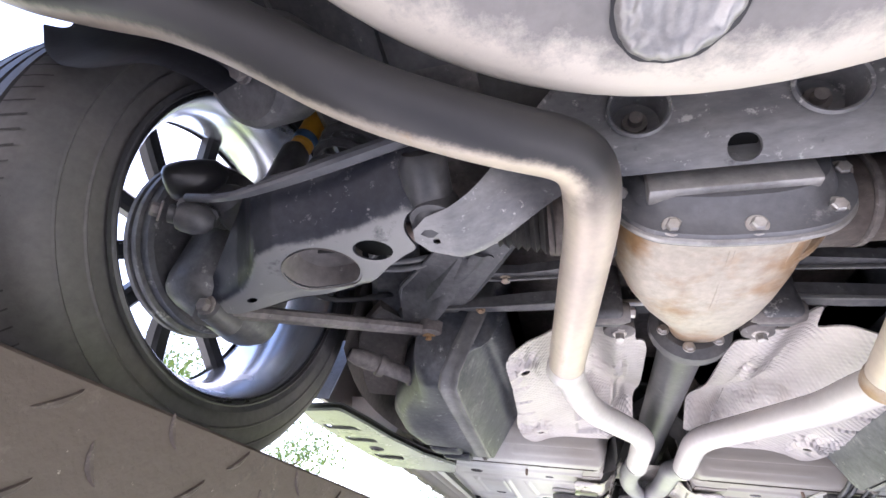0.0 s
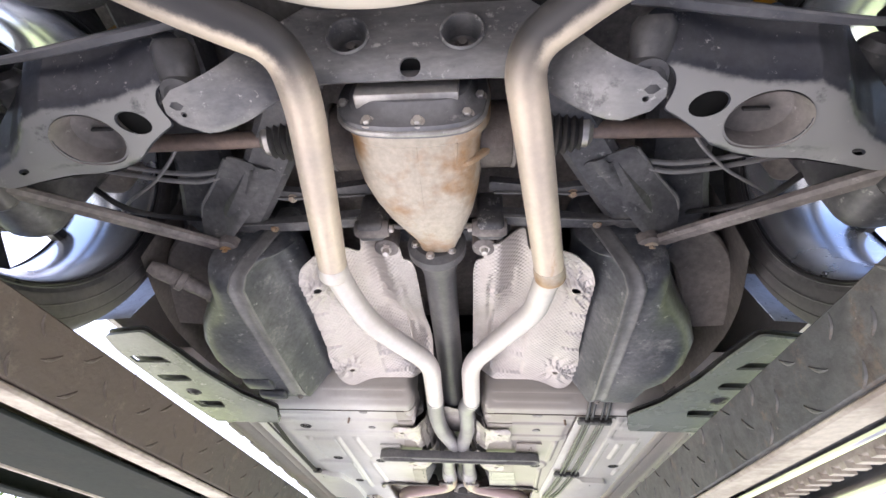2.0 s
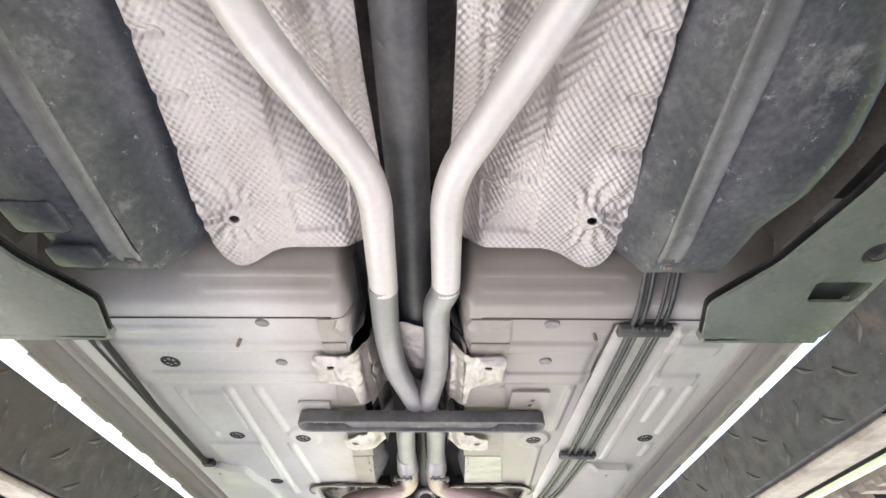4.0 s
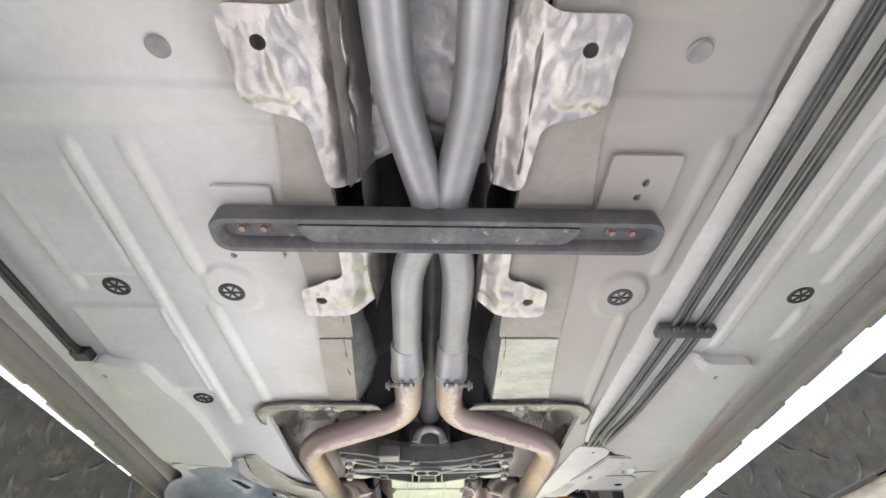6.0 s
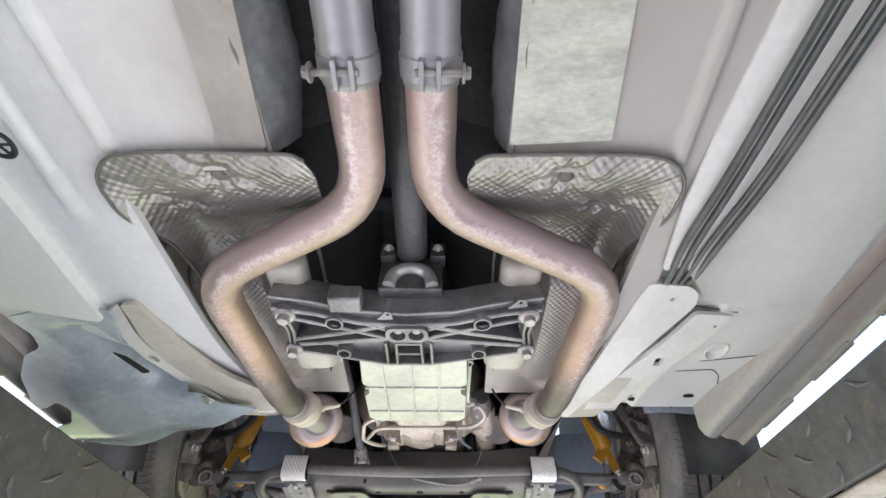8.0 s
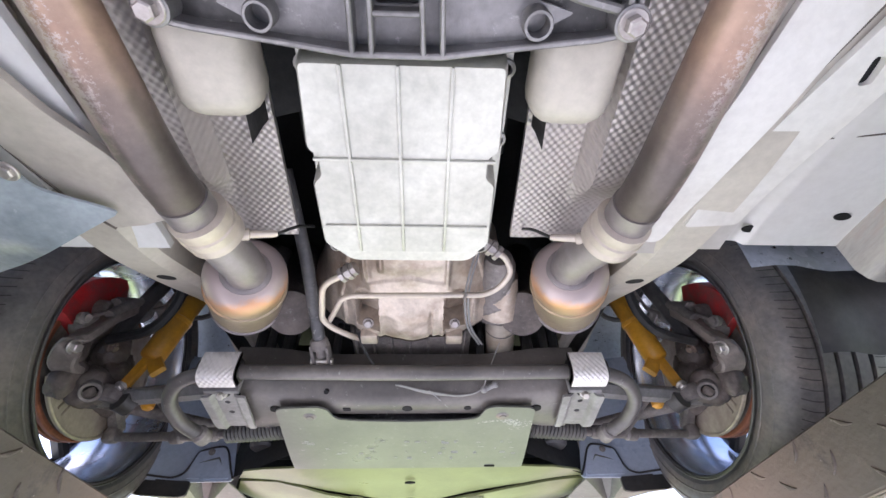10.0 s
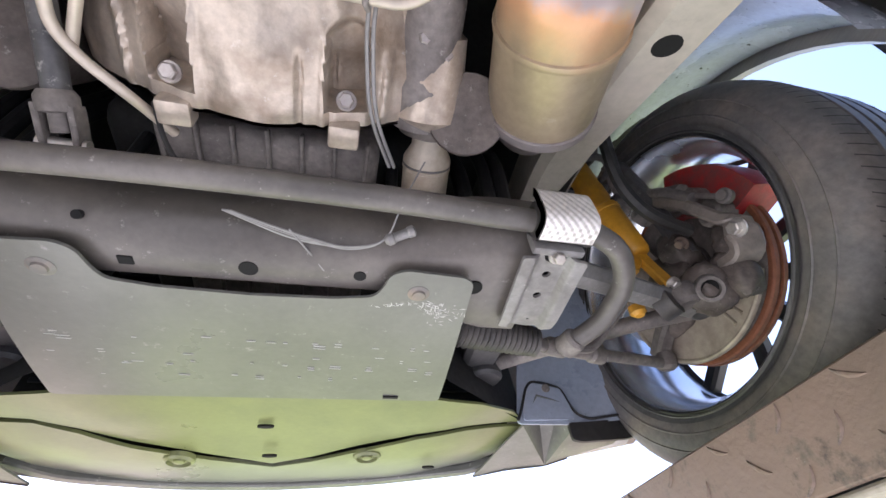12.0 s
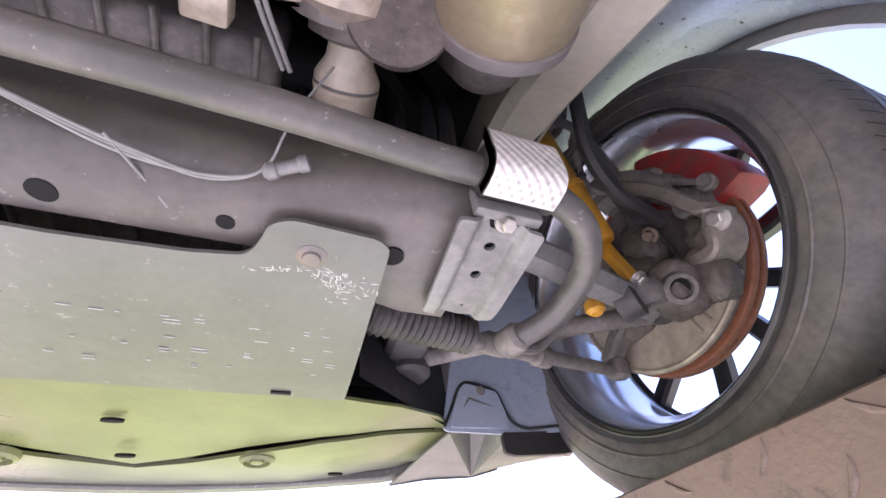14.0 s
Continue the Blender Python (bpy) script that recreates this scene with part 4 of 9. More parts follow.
        # mounting lugs of the brace
        part("brace_mount", plate(loop_round([(0.235, 1.222), (0.325, 1.222), (0.33, 1.35), (0.235, 1.35)] if s > 0 else [(0.205, 1.278), (0.283, 1.278), (0.292, 1.411), (0.212, 1.411)], 0.006), 0.246, 0.006,
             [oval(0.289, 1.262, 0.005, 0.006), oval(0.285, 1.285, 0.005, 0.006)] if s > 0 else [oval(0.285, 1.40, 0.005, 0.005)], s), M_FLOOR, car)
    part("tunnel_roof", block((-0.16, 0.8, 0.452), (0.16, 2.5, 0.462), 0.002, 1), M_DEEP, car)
    # rubber plugs
    for x, y in ((-0.313, 1.483), (-0.496, 1.478), (0.324, 1.488), (0.636, 1.486), (-0.476, 1.827), (-0.523, 1.108), (0.609, 0.99), (-0.66, 0.985)):
        z = floor_height(x, y)
        bm = lathe((x, y, z + 0.004), (x, y, -1), [(0, 0.022), (0.004, 0.021), (0.0055, 0.019), (0.005, 0.014), (0.0035, 0.013)], 24)
        plug = part("rubber_plug", bm, M_PLASTIC, car, "round ribbed black rubber plug")
        for k in range(6):
            a = k * math.pi / 3
            part("plug_rib", bar([(x, y, z - 0.001), (x + 0.017 * math.cos(a), y + 0.017 * math.sin(a), z - 0.001)], 0.003, 0.003), M_PLASTIC, plug)
    for x, y, r in ((-0.285, 0.97, 0.014), (0.285, 0.97, 0.016), (-0.281, 1.108, 0.013), (0.293, 1.099, 0.014)):
        z = floor_height(x, y)
        part("drain_plug", lathe((x, y, z + 0.004), (x, y + 0.25, -1), [(0, r), (0.005, r), (0.007, r * 0.85), (0.006, r * 0.7)], 20), M_WIRE, car)
    for x, y in ((-0.345, 1.025), (0.375, 1.0)):
        part("stud", lathe((x, y, 0.26), (x + 0.002, y, -1), [(0, 0.004), (0.02, 0.004), (0.024, 0.003)], 8), M_SHAFT, car)


M_PAPER = material("wrinkled_pale_patch", (0.42, 0.425, 0.35), 0.34, second=(0.27, 0.26, 0.22), scale=12.0, amount=0.7, fine=0.14, bump=0.9, bump_scale=45, stretch=(1, 2.2, 1))
M_SEAM = material("dark_seam", (0.10, 0.085, 0.07), 0.7, fine=0.2, bump=0.2)
floor_pan()


def sills():
    for s in (-1, 1):
        prof = [(0.685, 0.272), (0.692, 0.254), (0.702, 0.247), (0.715, 0.246), (0.728, 0.254), (0.74, 0.246), (0.757, 0.243), (0.764, 0.238), (0.768, 0.230),
                (0.773, 0.230), (0.776, 0.250), (0.80, 0.262), (0.84, 0.30), (0.86, 0.36), (0.70, 0.36)]
        path = [Vector((0, 0.74, 0)), Vector((0, 1.3, 0)), Vector((0, 2.0, 0)), Vector((0, 2.58, 0))]
        bm = bmesh.new()
        rows = [[bm.verts.new((s * (x - 0.0), p.y, z)) for x, z in prof] for p in path]
        k = len(prof)
        for a, b in zip(rows, rows[1:]):
            for j in range(k):
                bm.faces.new((a[j], a[(j + 1) % k], b[(j + 1) % k], b[j]))
        bm.faces.new(rows[0])
        bm.faces.new(rows[-1])
        sill = part("sill", bm, M_SILL, car, "dusty grey sill with pinch-weld seam")
        # pinch weld tabs and jacking notches
        for i in range(9):
            yy = 0.85 + i * 0.19
            part("seam_tab", block((min(s * 0.764, s * 0.777), yy, 0.226), (max(s * 0.764, s * 0.777), yy + 0.12, 0.236), 0.003, 1), M_SILL, sill)


sills()


def frame_rails():
    for s in (-1, 1):
        # under-floor stiffener that ends in a step
        o = loop_round([(0.508, 1.634), (0.548, 1.664), (0.642, 1.664), (0.665, 2.1), (0.50, 2.1), (0.43, 2.02)] if s > 0 else [(0.53, 1.68), (0.62, 1.66), (0.66, 2.1), (0.50, 2.15), (0.50, 1.9)], 0.02, 4)
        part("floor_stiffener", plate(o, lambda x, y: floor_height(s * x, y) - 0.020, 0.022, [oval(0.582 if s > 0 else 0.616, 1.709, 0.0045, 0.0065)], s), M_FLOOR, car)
        # longitudinal rail rising over the axle
        path = [(0.445, 2.06, 0.312), (0.425, 2.40, 0.32), (0.415, 2.56, 0.345), (0.425, 2.72, 0.43), (0.445, 2.92, 0.55), (0.47, 3.1, 0.60), (0.47, 3.7, 0.60)]
        rail = part("chassis_rail", bar([V(p, s) for p in path], 0.085, 0.105, 0.06, chamfer=0.16), M_RAIL, car, "dusty beige painted chassis rail")
        part("rail_hole", lathe(V((0.42, 2.704, 0.366), s), V((0.42, 2.74, 0.30), s), [(0, 0.016), (0.004, 0.016)], 16), M_HOLE, rail)
        if s < 0:
            o = loop_round([(0.462, 2.108), (0.436, 2.110), (0.408, 2.209), (0.358, 2.348), (0.325, 2.403), (0.290, 2.50), (0.375, 2.520), (0.402, 2.487), (0.432, 2.40), (0.452, 2.30), (0.470, 2.20)], 0.010, 4)
            part("rail_cover", plate(o, lambda x, y: 0.2455 + 0.03 * smooth(2.25, 2.5, y) - 0.004 * smooth(0.03, 0.0, abs(x - 0.44 + 0.3 * (y - 2.15))), 0.010, (), s), M_RAIL, rail, "dusty beige welded rail cover")
            o = loop_round([(0.512, 2.142), (0.466, 2.112), (0.474, 2.20), (0.456, 2.30), (0.436, 2.40), (0.420, 2.46), (0.47, 2.40), (0.50, 2.27)], 0.006, 3)
            part("rail_side", plate(o, lambda x, y: 0.2475 + 0.022 * smooth(2.2, 2.45, y), 0.006, [oval(0.484, 2.276, 0.008, 0.013, 16, turn=0.35)], s), M_PALE, rail, "pale painted rail flange plate")
            edge_line = [(0.466, 2.112), (0.474, 2.20), (0.456, 2.30), (0.434, 2.40), (0.404, 2.487), (0.375, 2.520)]
            lift = 0.254
        else:
            o = loop_round([(0.393, 2.060), (0.459, 2.066), (0.479, 2.084), (0.484, 2.114), (0.455, 2.19), (0.424, 2.275), (0.402, 2.37), (0.387, 2.442), (0.36, 2.53), (0.31, 2.52), (0.334, 2.426), (0.362, 2.25), (0.385, 2.093)], 0.016, 5)
            part("rail_cover", plate(o, lambda x, y: 0.25 + 0.02 * smooth(2.3, 2.5, y), 0.008, [oval(0.440, 2.097, 0.0035, 0.0035)], s), M_PALE, rail, "pale welded rail cover")
            o = loop_round([(0.494, 2.132), (0.559, 2.138), (0.528, 2.25), (0.492, 2.39), (0.465, 2.502), (0.392, 2.508), (0.408, 2.42), (0.436, 2.31)], 0.008, 3)
            part("rail_side", plate(o, lambda x, y: 0.2495 + 0.03 * smooth(2.18, 2.5, y), 0.008, [loop_round([(0.473, 2.268), (0.488, 2.270), (0.492, 2.298), (0.477, 2.300)], 0.006, 3), oval(0.538, 2.165, 0.003, 0.003, 8), oval(0.452, 2.40, 0.0035, 0.0035, 8), oval(0.445, 2.455, 0.0035, 0.0035, 8)], s), M_PALE, rail, "pale painted rail flange plate")
            edge_line = [(0.487, 2.118), (0.457, 2.195), (0.428, 2.275), (0.405, 2.37), (0.390, 2.442), (0.372, 2.51)]
            lift = 0.252
        part("seam_gap", bar([Vector((s * x, y, lift - (0.006 if s < 0 else -0.001) + 0.028 * smooth(2.22, 2.5, y))) for x, y in edge_line], 0.0035, 0.004, 0.03), M_SEAM, rail)
        part("rail_opening", plate(oval(0.484, 2.28, 0.020, 0.028), 0.2625 if s < 0 else 0.266, 0.002, s=s), M_HOLE, car)
        # folded seams and weld flange beside the rail
        seams = [((0.497, 2.129), (0.565, 2.133)), ((0.507, 2.343), (0.60, 2.315), (0.692, 2.287)), ((0.501, 2.388), (0.57, 2.372), (0.636, 2.361), (0.667, 2.396), (0.690, 2.445))] if s > 0 else [((0.53, 2.14), (0.48, 2.14), (0.455, 2.118)), ((0.62, 2.02), (0.585, 2.06), (0.50, 2.05))]
        for pts in seams:
            part("panel_seam", bar([Vector((s * x, y, floor_height(s * x, y) - 0.0002)) for x, y in pts], 0.0018, 0.003, 0.012), M_SEAM, car)
    z = floor_height(0.59, 2.26)
    dimple = part("floor_dimple", lathe((0.590, 2.262, z - 0.002), (0.590, 2.262, 1), [(-0.002, 0.030), (-0.0035, 0.026), (0.002, 0.021), (0.006, 0.016), (0.006, 0.001)], 24, closed=False), M_PALE, car, "round pressed floor dimple")
    dimple.scale = (0.75, 1.0, 1.0)
    dimple.location = (0.590 * 0.25, 0, 0)
    for x, y in ((0.535, 2.548), (0.655, 2.515)):
        part("floor_hole", plate(oval(x, y, 0.013, 0.0065), floor_height(x, y) - 0.003, 0.002), M_HOLE, car)


frame_rails()


# ---- car: exhaust ----
def exhaust():
    ex = 0.02
    for s in (-1, 1):
        def P(x, y, z):
            return Vector((ex * smooth(-0.2, 0.25, y) + s * x, y, z))
        if s < 0:
            rear = [(-0.86, -0.56, 0.40), (-0.714, -0.437, 0.381), (-0.612, -0.412, 0.352), (-0.47, -0.389, 0.306), (-0.332, -0.316, 0.254), (-0.244, -0.271, 0.248), (-0.151, -0.212, 0.269), (-0.147, -0.132, 0.265), (-0.193, 0.235, 0.247)]
            mid = [(-0.190, 0.215, 0.249), (-0.182, 0.30, 0.252), (-0.155, 0.415, 0.248), (-0.033, 0.64, 0.265), (-0.037, 0.868, 0.254)]
        else:
            rear = [(0.88, -0.56, 0.40), (0.73, -0.437, 0.381), (0.628, -0.412, 0.352), (0.482, -0.389, 0.306), (0.345, -0.313, 0.256), (0.262, -0.276, 0.266), (0.154, -0.186, 0.284), (0.173, -0.095, 0.261), (0.236, 0.235, 0.239)]
            mid = [(0.234, 0.215, 0.241), (0.228, 0.30, 0.252), (0.222, 0.375, 0.258), (0.074, 0.65, 0.270), (0.075, 0.868, 0.254)]
        rear, mid = [Vector(p) for p in rear], [Vector(p) for p in mid]
        part("rear_pipe", tube(rear, 0.0281, 0.085, 28), M_PIPE_REAR, car, "dust-paled rear exhaust pipe bent over the axle, its rear side coloured dark for shade and soot")
        way = (rear[-1] - rear[-2]).normalized()
        part("pipe_joint", lathe(rear[-1] - way * 0.035, rear[-1], [(0, 0.0285), (0.008, 0.0302), (0.03, 0.0302), (0.037, 0.026)], 24),
             M_RUSTY if s > 0 else M_PIPE_BRIGHT, car, "rust-stained slip joint" if s > 0 else "")
        part("middle_pipe", tube(mid, 0.0256, 0.06, 24), M_PIPE_BRIGHT, car, "bright steel exhaust pipe")
        if s < 0:
            front = [P(0.058, 0.855, 0.255), P(0.066, 1.02, 0.265), P(0.058, 1.15, 0.265), P(0.014, 1.31, 0.262), P(0.014, 1.345, 0.262), P(0.050, 1.44, 0.264), P(0.057, 1.71, 0.264)]
        else:
            front = [P(0.055, 0.855, 0.255), P(0.054, 0.875, 0.256), P(0.037, 0.925, 0.264), P(0.038, 1.15, 0.265), P(0.012, 1.31, 0.262), P(0.013, 1.345, 0.262), P(0.034, 1.44, 0.264), P(0.032, 1.71, 0.264)]
        part("cross_pipe", tube(front, 0.0265, 0.05, 24), M_PIPE_GREY, car, "smooth grey steel X-shaped centre pipe")
        cx = -0.037 if s < 0 else 0.052
        c0 = Vector((cx, 1.668, 0.264))
        clamp = part("pipe_clamp", lathe(c0, c0 + Vector((0, 1, 0)), [(-0.03, 0.0268), (-0.02, 0.0305), (0.035, 0.0312), (0.037, 0.0325), (0.05, 0.0325), (0.052, 0.0345), (0.076, 0.0345), (0.078, 0.0325), (0.084, 0.0315)], 24),
                     M_PIPE_GREY, car, "steel band clamp")
        part("clamp_bolt", tube([c0 + Vector((-s * 0.016, 0.062, -0.036)), c0 + Vector((s * 0.042, 0.062, -0.036))], 0.0042, n=8), M_DUSTY, clamp)
        part("bolt_head", hexbolt(c0 + Vector((s * 0.034, 0.062, -0.036)), (s, 0, 0), 0.007, 0.008), M_DUSTY, clamp)
        for k in (-0.012, 0.006):
            part("clamp_ear", block(c0 + Vector((k, 0.048, -0.042)), c0 + Vector((k + 0.006, 0.08, -0.026)), 0.001, 1), M_PIPE_GREY, clamp)
        fx = -0.301 if s < 0 else 0.330
        fr = [Vector((cx, 1.72, 0.264)), Vector((cx, 1.918, 0.266)), Vector((fx, 2.056, 0.254)), Vector((-0.269 if s < 0 else 0.307, 2.41, 0.252)), Vector((-0.266 if s < 0 else 0.305, 2.49, 0.275))]
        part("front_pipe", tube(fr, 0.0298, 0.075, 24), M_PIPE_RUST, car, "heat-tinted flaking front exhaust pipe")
        # elbow into the converter, which leans outward and up
        a, b = Vector((-0.258, 2.655, 0.325) if s < 0 else (0.281, 2.655, 0.338)), Vector((-0.322, 2.815, 0.400) if s < 0 else (0.327, 2.815, 0.403))
        L = (b - a).length
        ax = (b - a) / L
        cat = part("catalytic_converter", lathe(a - ax * 0.012, b, [(0.0, 0.030), (0.001, 0.046), (0.004, 0.054), (0.010, 0.0605), (0.018, 0.0645), (0.028, 0.066), (0.062, 0.066), (0.063, 0.0685), (0.067, 0.0693), (0.071, 0.0685), (0.072, 0.0663), (L - 0.012, 0.0663), (L - 0.002, 0.0648), (L + 0.006, 0.060), (L + 0.010, 0.045)], 40),
                   M_CAT, car, "gold-tinted steel catalytic converter")
        q0 = fr[-1] - Vector((0, 0.03, 0.009))
        part("inlet_elbow", tube([q0, fr[-1] + Vector((0, 0.03, 0.010)), a - ax * 0.045 + Vector((0, 0, -0.003)), a + ax * 0.006], 0.0315, 0.05, 28), M_PIPE_SOOT, cat, "grey heat-dulled inlet elbow")
        part("elbow_weld", lathe(a - ax * 0.016, b, [(0, 0.034), (0.002, 0.039), (0.006, 0.040), (0.010, 0.037)], 28), M_PIPE_SOOT, cat)
        e0 = Vector((-0.262 if s < 0 else 0.302, 2.497, 0.277))
        rings = bmesh.new()
        lathe(e0, e0 + Vector((0.004 * -s, 0.04, 0.0125)), [(-0.006, 0.030), (-0.004, 0.0385), (0.006, 0.0392), (0.012, 0.0385), (0.014, 0.0378), (0.017, 0.0378), (0.019, 0.0402), (0.031, 0.0402), (0.033, 0.0382), (0.036, 0.0382), (0.038, 0.0395), (0.047, 0.0395), (0.050, 0.034)], 30, rings)
        part("pipe_collar", rings, M_PIPE_PALE, cat, "pale ribbed collar")
        part("down_pipe", tube([b - ax * 0.02, b + Vector((s * 0.02, 0.05, 0.04)), b + Vector((s * 0.01, 0.09, 0.22))], 0.040, 0.05, 20), M_DUSTY, cat)
        part("end_band", lathe(b - ax * 0.016, b + ax, [(0, 0.0664), (0.001, 0.0682), (0.014, 0.0676), (0.016, 0.0655)], 40), M_PIPE_SOOT, cat, "dull grey crimped end band")
        # oxygen sensor
        q = fr[-1] + Vector((-s * 0.033, 0.055, 0.02))
        sen = part("oxygen_sensor", lathe(q, q + Vector((-s * 0.9, 0.25, 0.35)), [(0, 0.006), (0.008, 0.009), (0.016, 0.009), (0.018, 0.006), (0.05, 0.0055), (0.055, 0.004)], 12), M_PIPE_PALE, car, "oxygen sensor with its wire")
        e = q + Vector((-s * 0.05, 0.014, 0.02))
        part("sensor_wire", tube([e, e + Vector((-s * 0.02, 0.01, 0.03)), e + Vector((-s * 0.025, 0.06, 0.09))], 0.0025, 0.02, 8), M_PLASTIC, sen)


exhaust()


def pipe_shield():
    """Dark pressed sheet between the tail pipe and the tyre, with a wavy lower edge."""
    edge = ((-0.78, -0.385, 0.420), (-0.71, -0.380, 0.345), (-0.65, -0.376, 0.300), (-0.594, -0.375, 0.277), (-0.565, -0.370, 0.280), (-0.552, -0.360, 0.303), (-0.531, -0.337, 0.311), (-0.502, -0.316, 0.300))
    low = rounded([Vector(q) for q in edge], 0.02, 4)

    def wall(u, v):
        f = u * (len(low) - 1)
        i = min(int(f), len(low) - 2)
        q = low[i].lerp(low[i + 1], f - i)
        return q + Vector((0.0, 0.010 * math.sin(math.pi * v) + 0.01 * v, (0.47 - q.z) * v))
    part("pipe_shield", sheet(wall, 60, 12, 0.003), M_NAVY, car, "dark pressed shield beside the tail pipe", 1.0)


M_NAVY = material("blue_black_steel", (0.028, 0.030, 0.037), 0.5, second=(0.055, 0.056, 0.06), scale=8.0, fine=0.15, bump=0.15)
M_NAVY.node_tree.nodes["Principled BSDF"].inputs["Specular IOR Level"].default_value = 0.2
pipe_shield()


# ---- car: heat shields ----
def shields():
    for s in (-1, 1):
        def h1(x, y):
            r = 0.302
            trough = 0.055 * math.exp(-((x - (0.185 - 0.10 * smooth(0.40, 0.72, y))) / 0.065) ** 2)
            z = r + trough * smooth(0.81, 0.70, y) + 0.05 * smooth(0.13, 0.07, x) * 0.7
            z -= 0.006 * math.exp(-((x - 0.29) / 0.02) ** 2 - ((y - 0.35) / 0.025) ** 2)
            z -= 0.006 * math.exp(-((x - 0.295) / 0.02) ** 2 - ((y - 0.735) / 0.025) ** 2)
            z += 0.0012 * noise.noise((x * 22, y * 22, 1.5))
            z -= 0.010 * smooth(0.275, 0.33, x)
            for bx, by in ((0.29, 0.35), (0.295, 0.735)):
                dx, dy = x - bx, y - by
                rr = math.hypot(dx, dy)
                z += 0.0028 * math.sin(13 * math.atan2(dy, dx) + 3 * noise.noise((x * 40, y * 40, 4))) * smooth(0.018, 0.034, rr) * smooth(0.105, 0.050, rr) * smooth(0.25, 0.28, x) - 0.007 * smooth(0.024, 0.018, rr)
            for ya, yb in ((0.50, 0.675), (0.693, 0.777)):
                z += 0.008 * smooth(0.114, 0.118, x) * smooth(0.206, 0.200, x) * smooth(ya, ya + 0.005, y) * smooth(yb, yb - 0.005, y)
            for yy in (0.40, 0.47):
                z += 0.006 * math.exp(-((y - yy) / 0.006) ** 2) * smooth(0.095, 0.105, x) * smooth(0.165, 0.155, x)
            z += 0.006 * math.exp(-((x - 0.105) / 0.006) ** 2) * smooth(0.36, 0.38, y) * smooth(0.70, 0.68, y)
            for yy in (0.45, 0.53, 0.61):
                z += 0.006 * math.exp(-((y - yy) / 0.006) ** 2) * smooth(0.295, 0.302, x)
            z += 0.004 * smooth(0.10, 0.11, x) * smooth(0.17, 0.16, x) * smooth(0.33, 0.34, y) * smooth(0.44, 0.43, y)
            z += 0.004 * smooth(0.10, 0.11, x) * smooth(0.17, 0.16, x) * smooth(0.47, 0.48, y) * smooth(0.60, 0.59, y)
            return z
        o = loop_round([(0.066, 0.335), (0.072, 0.30), (0.090, 0.288), (0.092, 0.238), (0.175, 0.208), (0.19, 0.29), (0.225, 0.25), (0.275, 0.247), (0.312, 0.275), (0.328, 0.32), (0.330, 0.42), (0.340, 0.60), (0.352, 0.68), (0.354, 0.74), (0.352, 0.79), (0.347, 0.822), (0.333, 0.844), (0.312, 0.851), (0.288, 0.842), (0.262, 0.823), (0.236, 0.812), (0.215, 0.810),
                        (0.06, 0.808)], 0.016, 5)
        ox = [(x + 0.02 * s, y) for x, y in o]
        holes = [oval(0.292 + 0.02 * s, 0.349, 0.009, 0.009), oval(0.295 + 0.02 * s, 0.735, 0.008, 0.008)]
        bm = shield_mesh(ox, lambda x, y: h1(x - 0.02 * s, y), 0.003, holes, s, 0.006)
        sh = part("rear_heat_shield", bm, M_FOIL_SOFT, car, "crumpled embossed aluminium heat shield", 1.0)
        for x, y in ((0.292, 0.349), (0.295, 0.735)):
            part("shield_nut", lathe((s * (x + 0.02 * s), y, 0.312), (s * (x + 0.02 * s), y, 0), [(0, 0.011), (0.008, 0.011), (0.01, 0.008)], 14), M_BLACK, sh)
        # tunnel shield wings
        def h2(x, y):
            return 0.236 + 0.024 * smooth(0.140, 0.09, x) ** 2 + 0.05 * smooth(0.092, 0.058, x) + 0.0035 * noise.noise((x * 75, y * 45, 7)) + 0.006 * noise.noise((x * 24, y * 24, 2)) - 0.005 * smooth(0.135, 0.15, x) * smooth(1.058, 1.075, y) * smooth(1.165, 1.15, y)
        o = loop_round([(0.06, 1.02), (0.10, 1.045), (0.13, 1.062), (0.205, 1.062), (0.20, 1.165), (0.135, 1.18), (0.125, 1.275), (0.085, 1.28), (0.07, 1.2)], 0.014, 4)
        part("tunnel_shield", shield_mesh(o, h2, 0.003, [oval(0.168, 1.095, 0.008, 0.008)], s, 0.006), M_FOIL_CRUSHED, car, "crumpled shiny foil heat shield", 1.0)
        o = loop_round([(0.06, 1.36), (0.125, 1.36), (0.128, 1.44), (0.195, 1.46), (0.20, 1.525), (0.105, 1.525), (0.07, 1.5)], 0.014, 4)
        part("tunnel_shield", shield_mesh(o, h2, 0.003, [oval(0.168, 1.49, 0.009, 0.007)], s, 0.006), M_FOIL_CRUSHED, car, "crumpled shiny foil heat shield", 1.0)
        # vertical foil along the tunnel behind the pipes
        bm = sheet(lambda u, v, s=s: Vector((s * (0.085 + 0.008 * noise.noise((u * 3, v * 14, s)) - 0.01 * u), 1.03 + 0.50 * v, 0.255 + 0.10 * u)), 10, 40)
        part("tunnel_foil", bm, M_FOIL_CRUSHED, car, "", 1.0)
        # front shields over the bends
        def h3(x, y):
            z = 0.2435 + 0.10 * smooth(1.836, 2.05, y) * smooth(0.385, 0.33, x)
            z += 0.003 * noise.noise((x * 28, y * 28, 4)) + 0.0025 * noise.noise((x * 55, y * 55, 9))
            for bx, by in ((0.225, 1.868), (0.30, 1.94)):
                rr = math.hypot(x - bx, y - by)
                z += 0.010 * smooth(0.03, 0.008, rr) + 0.003 * math.sin(7 * math.atan2(y - by, x - bx)) * smooth(0.012, 0.025, rr) * smooth(0.06, 0.035, rr)
            return z
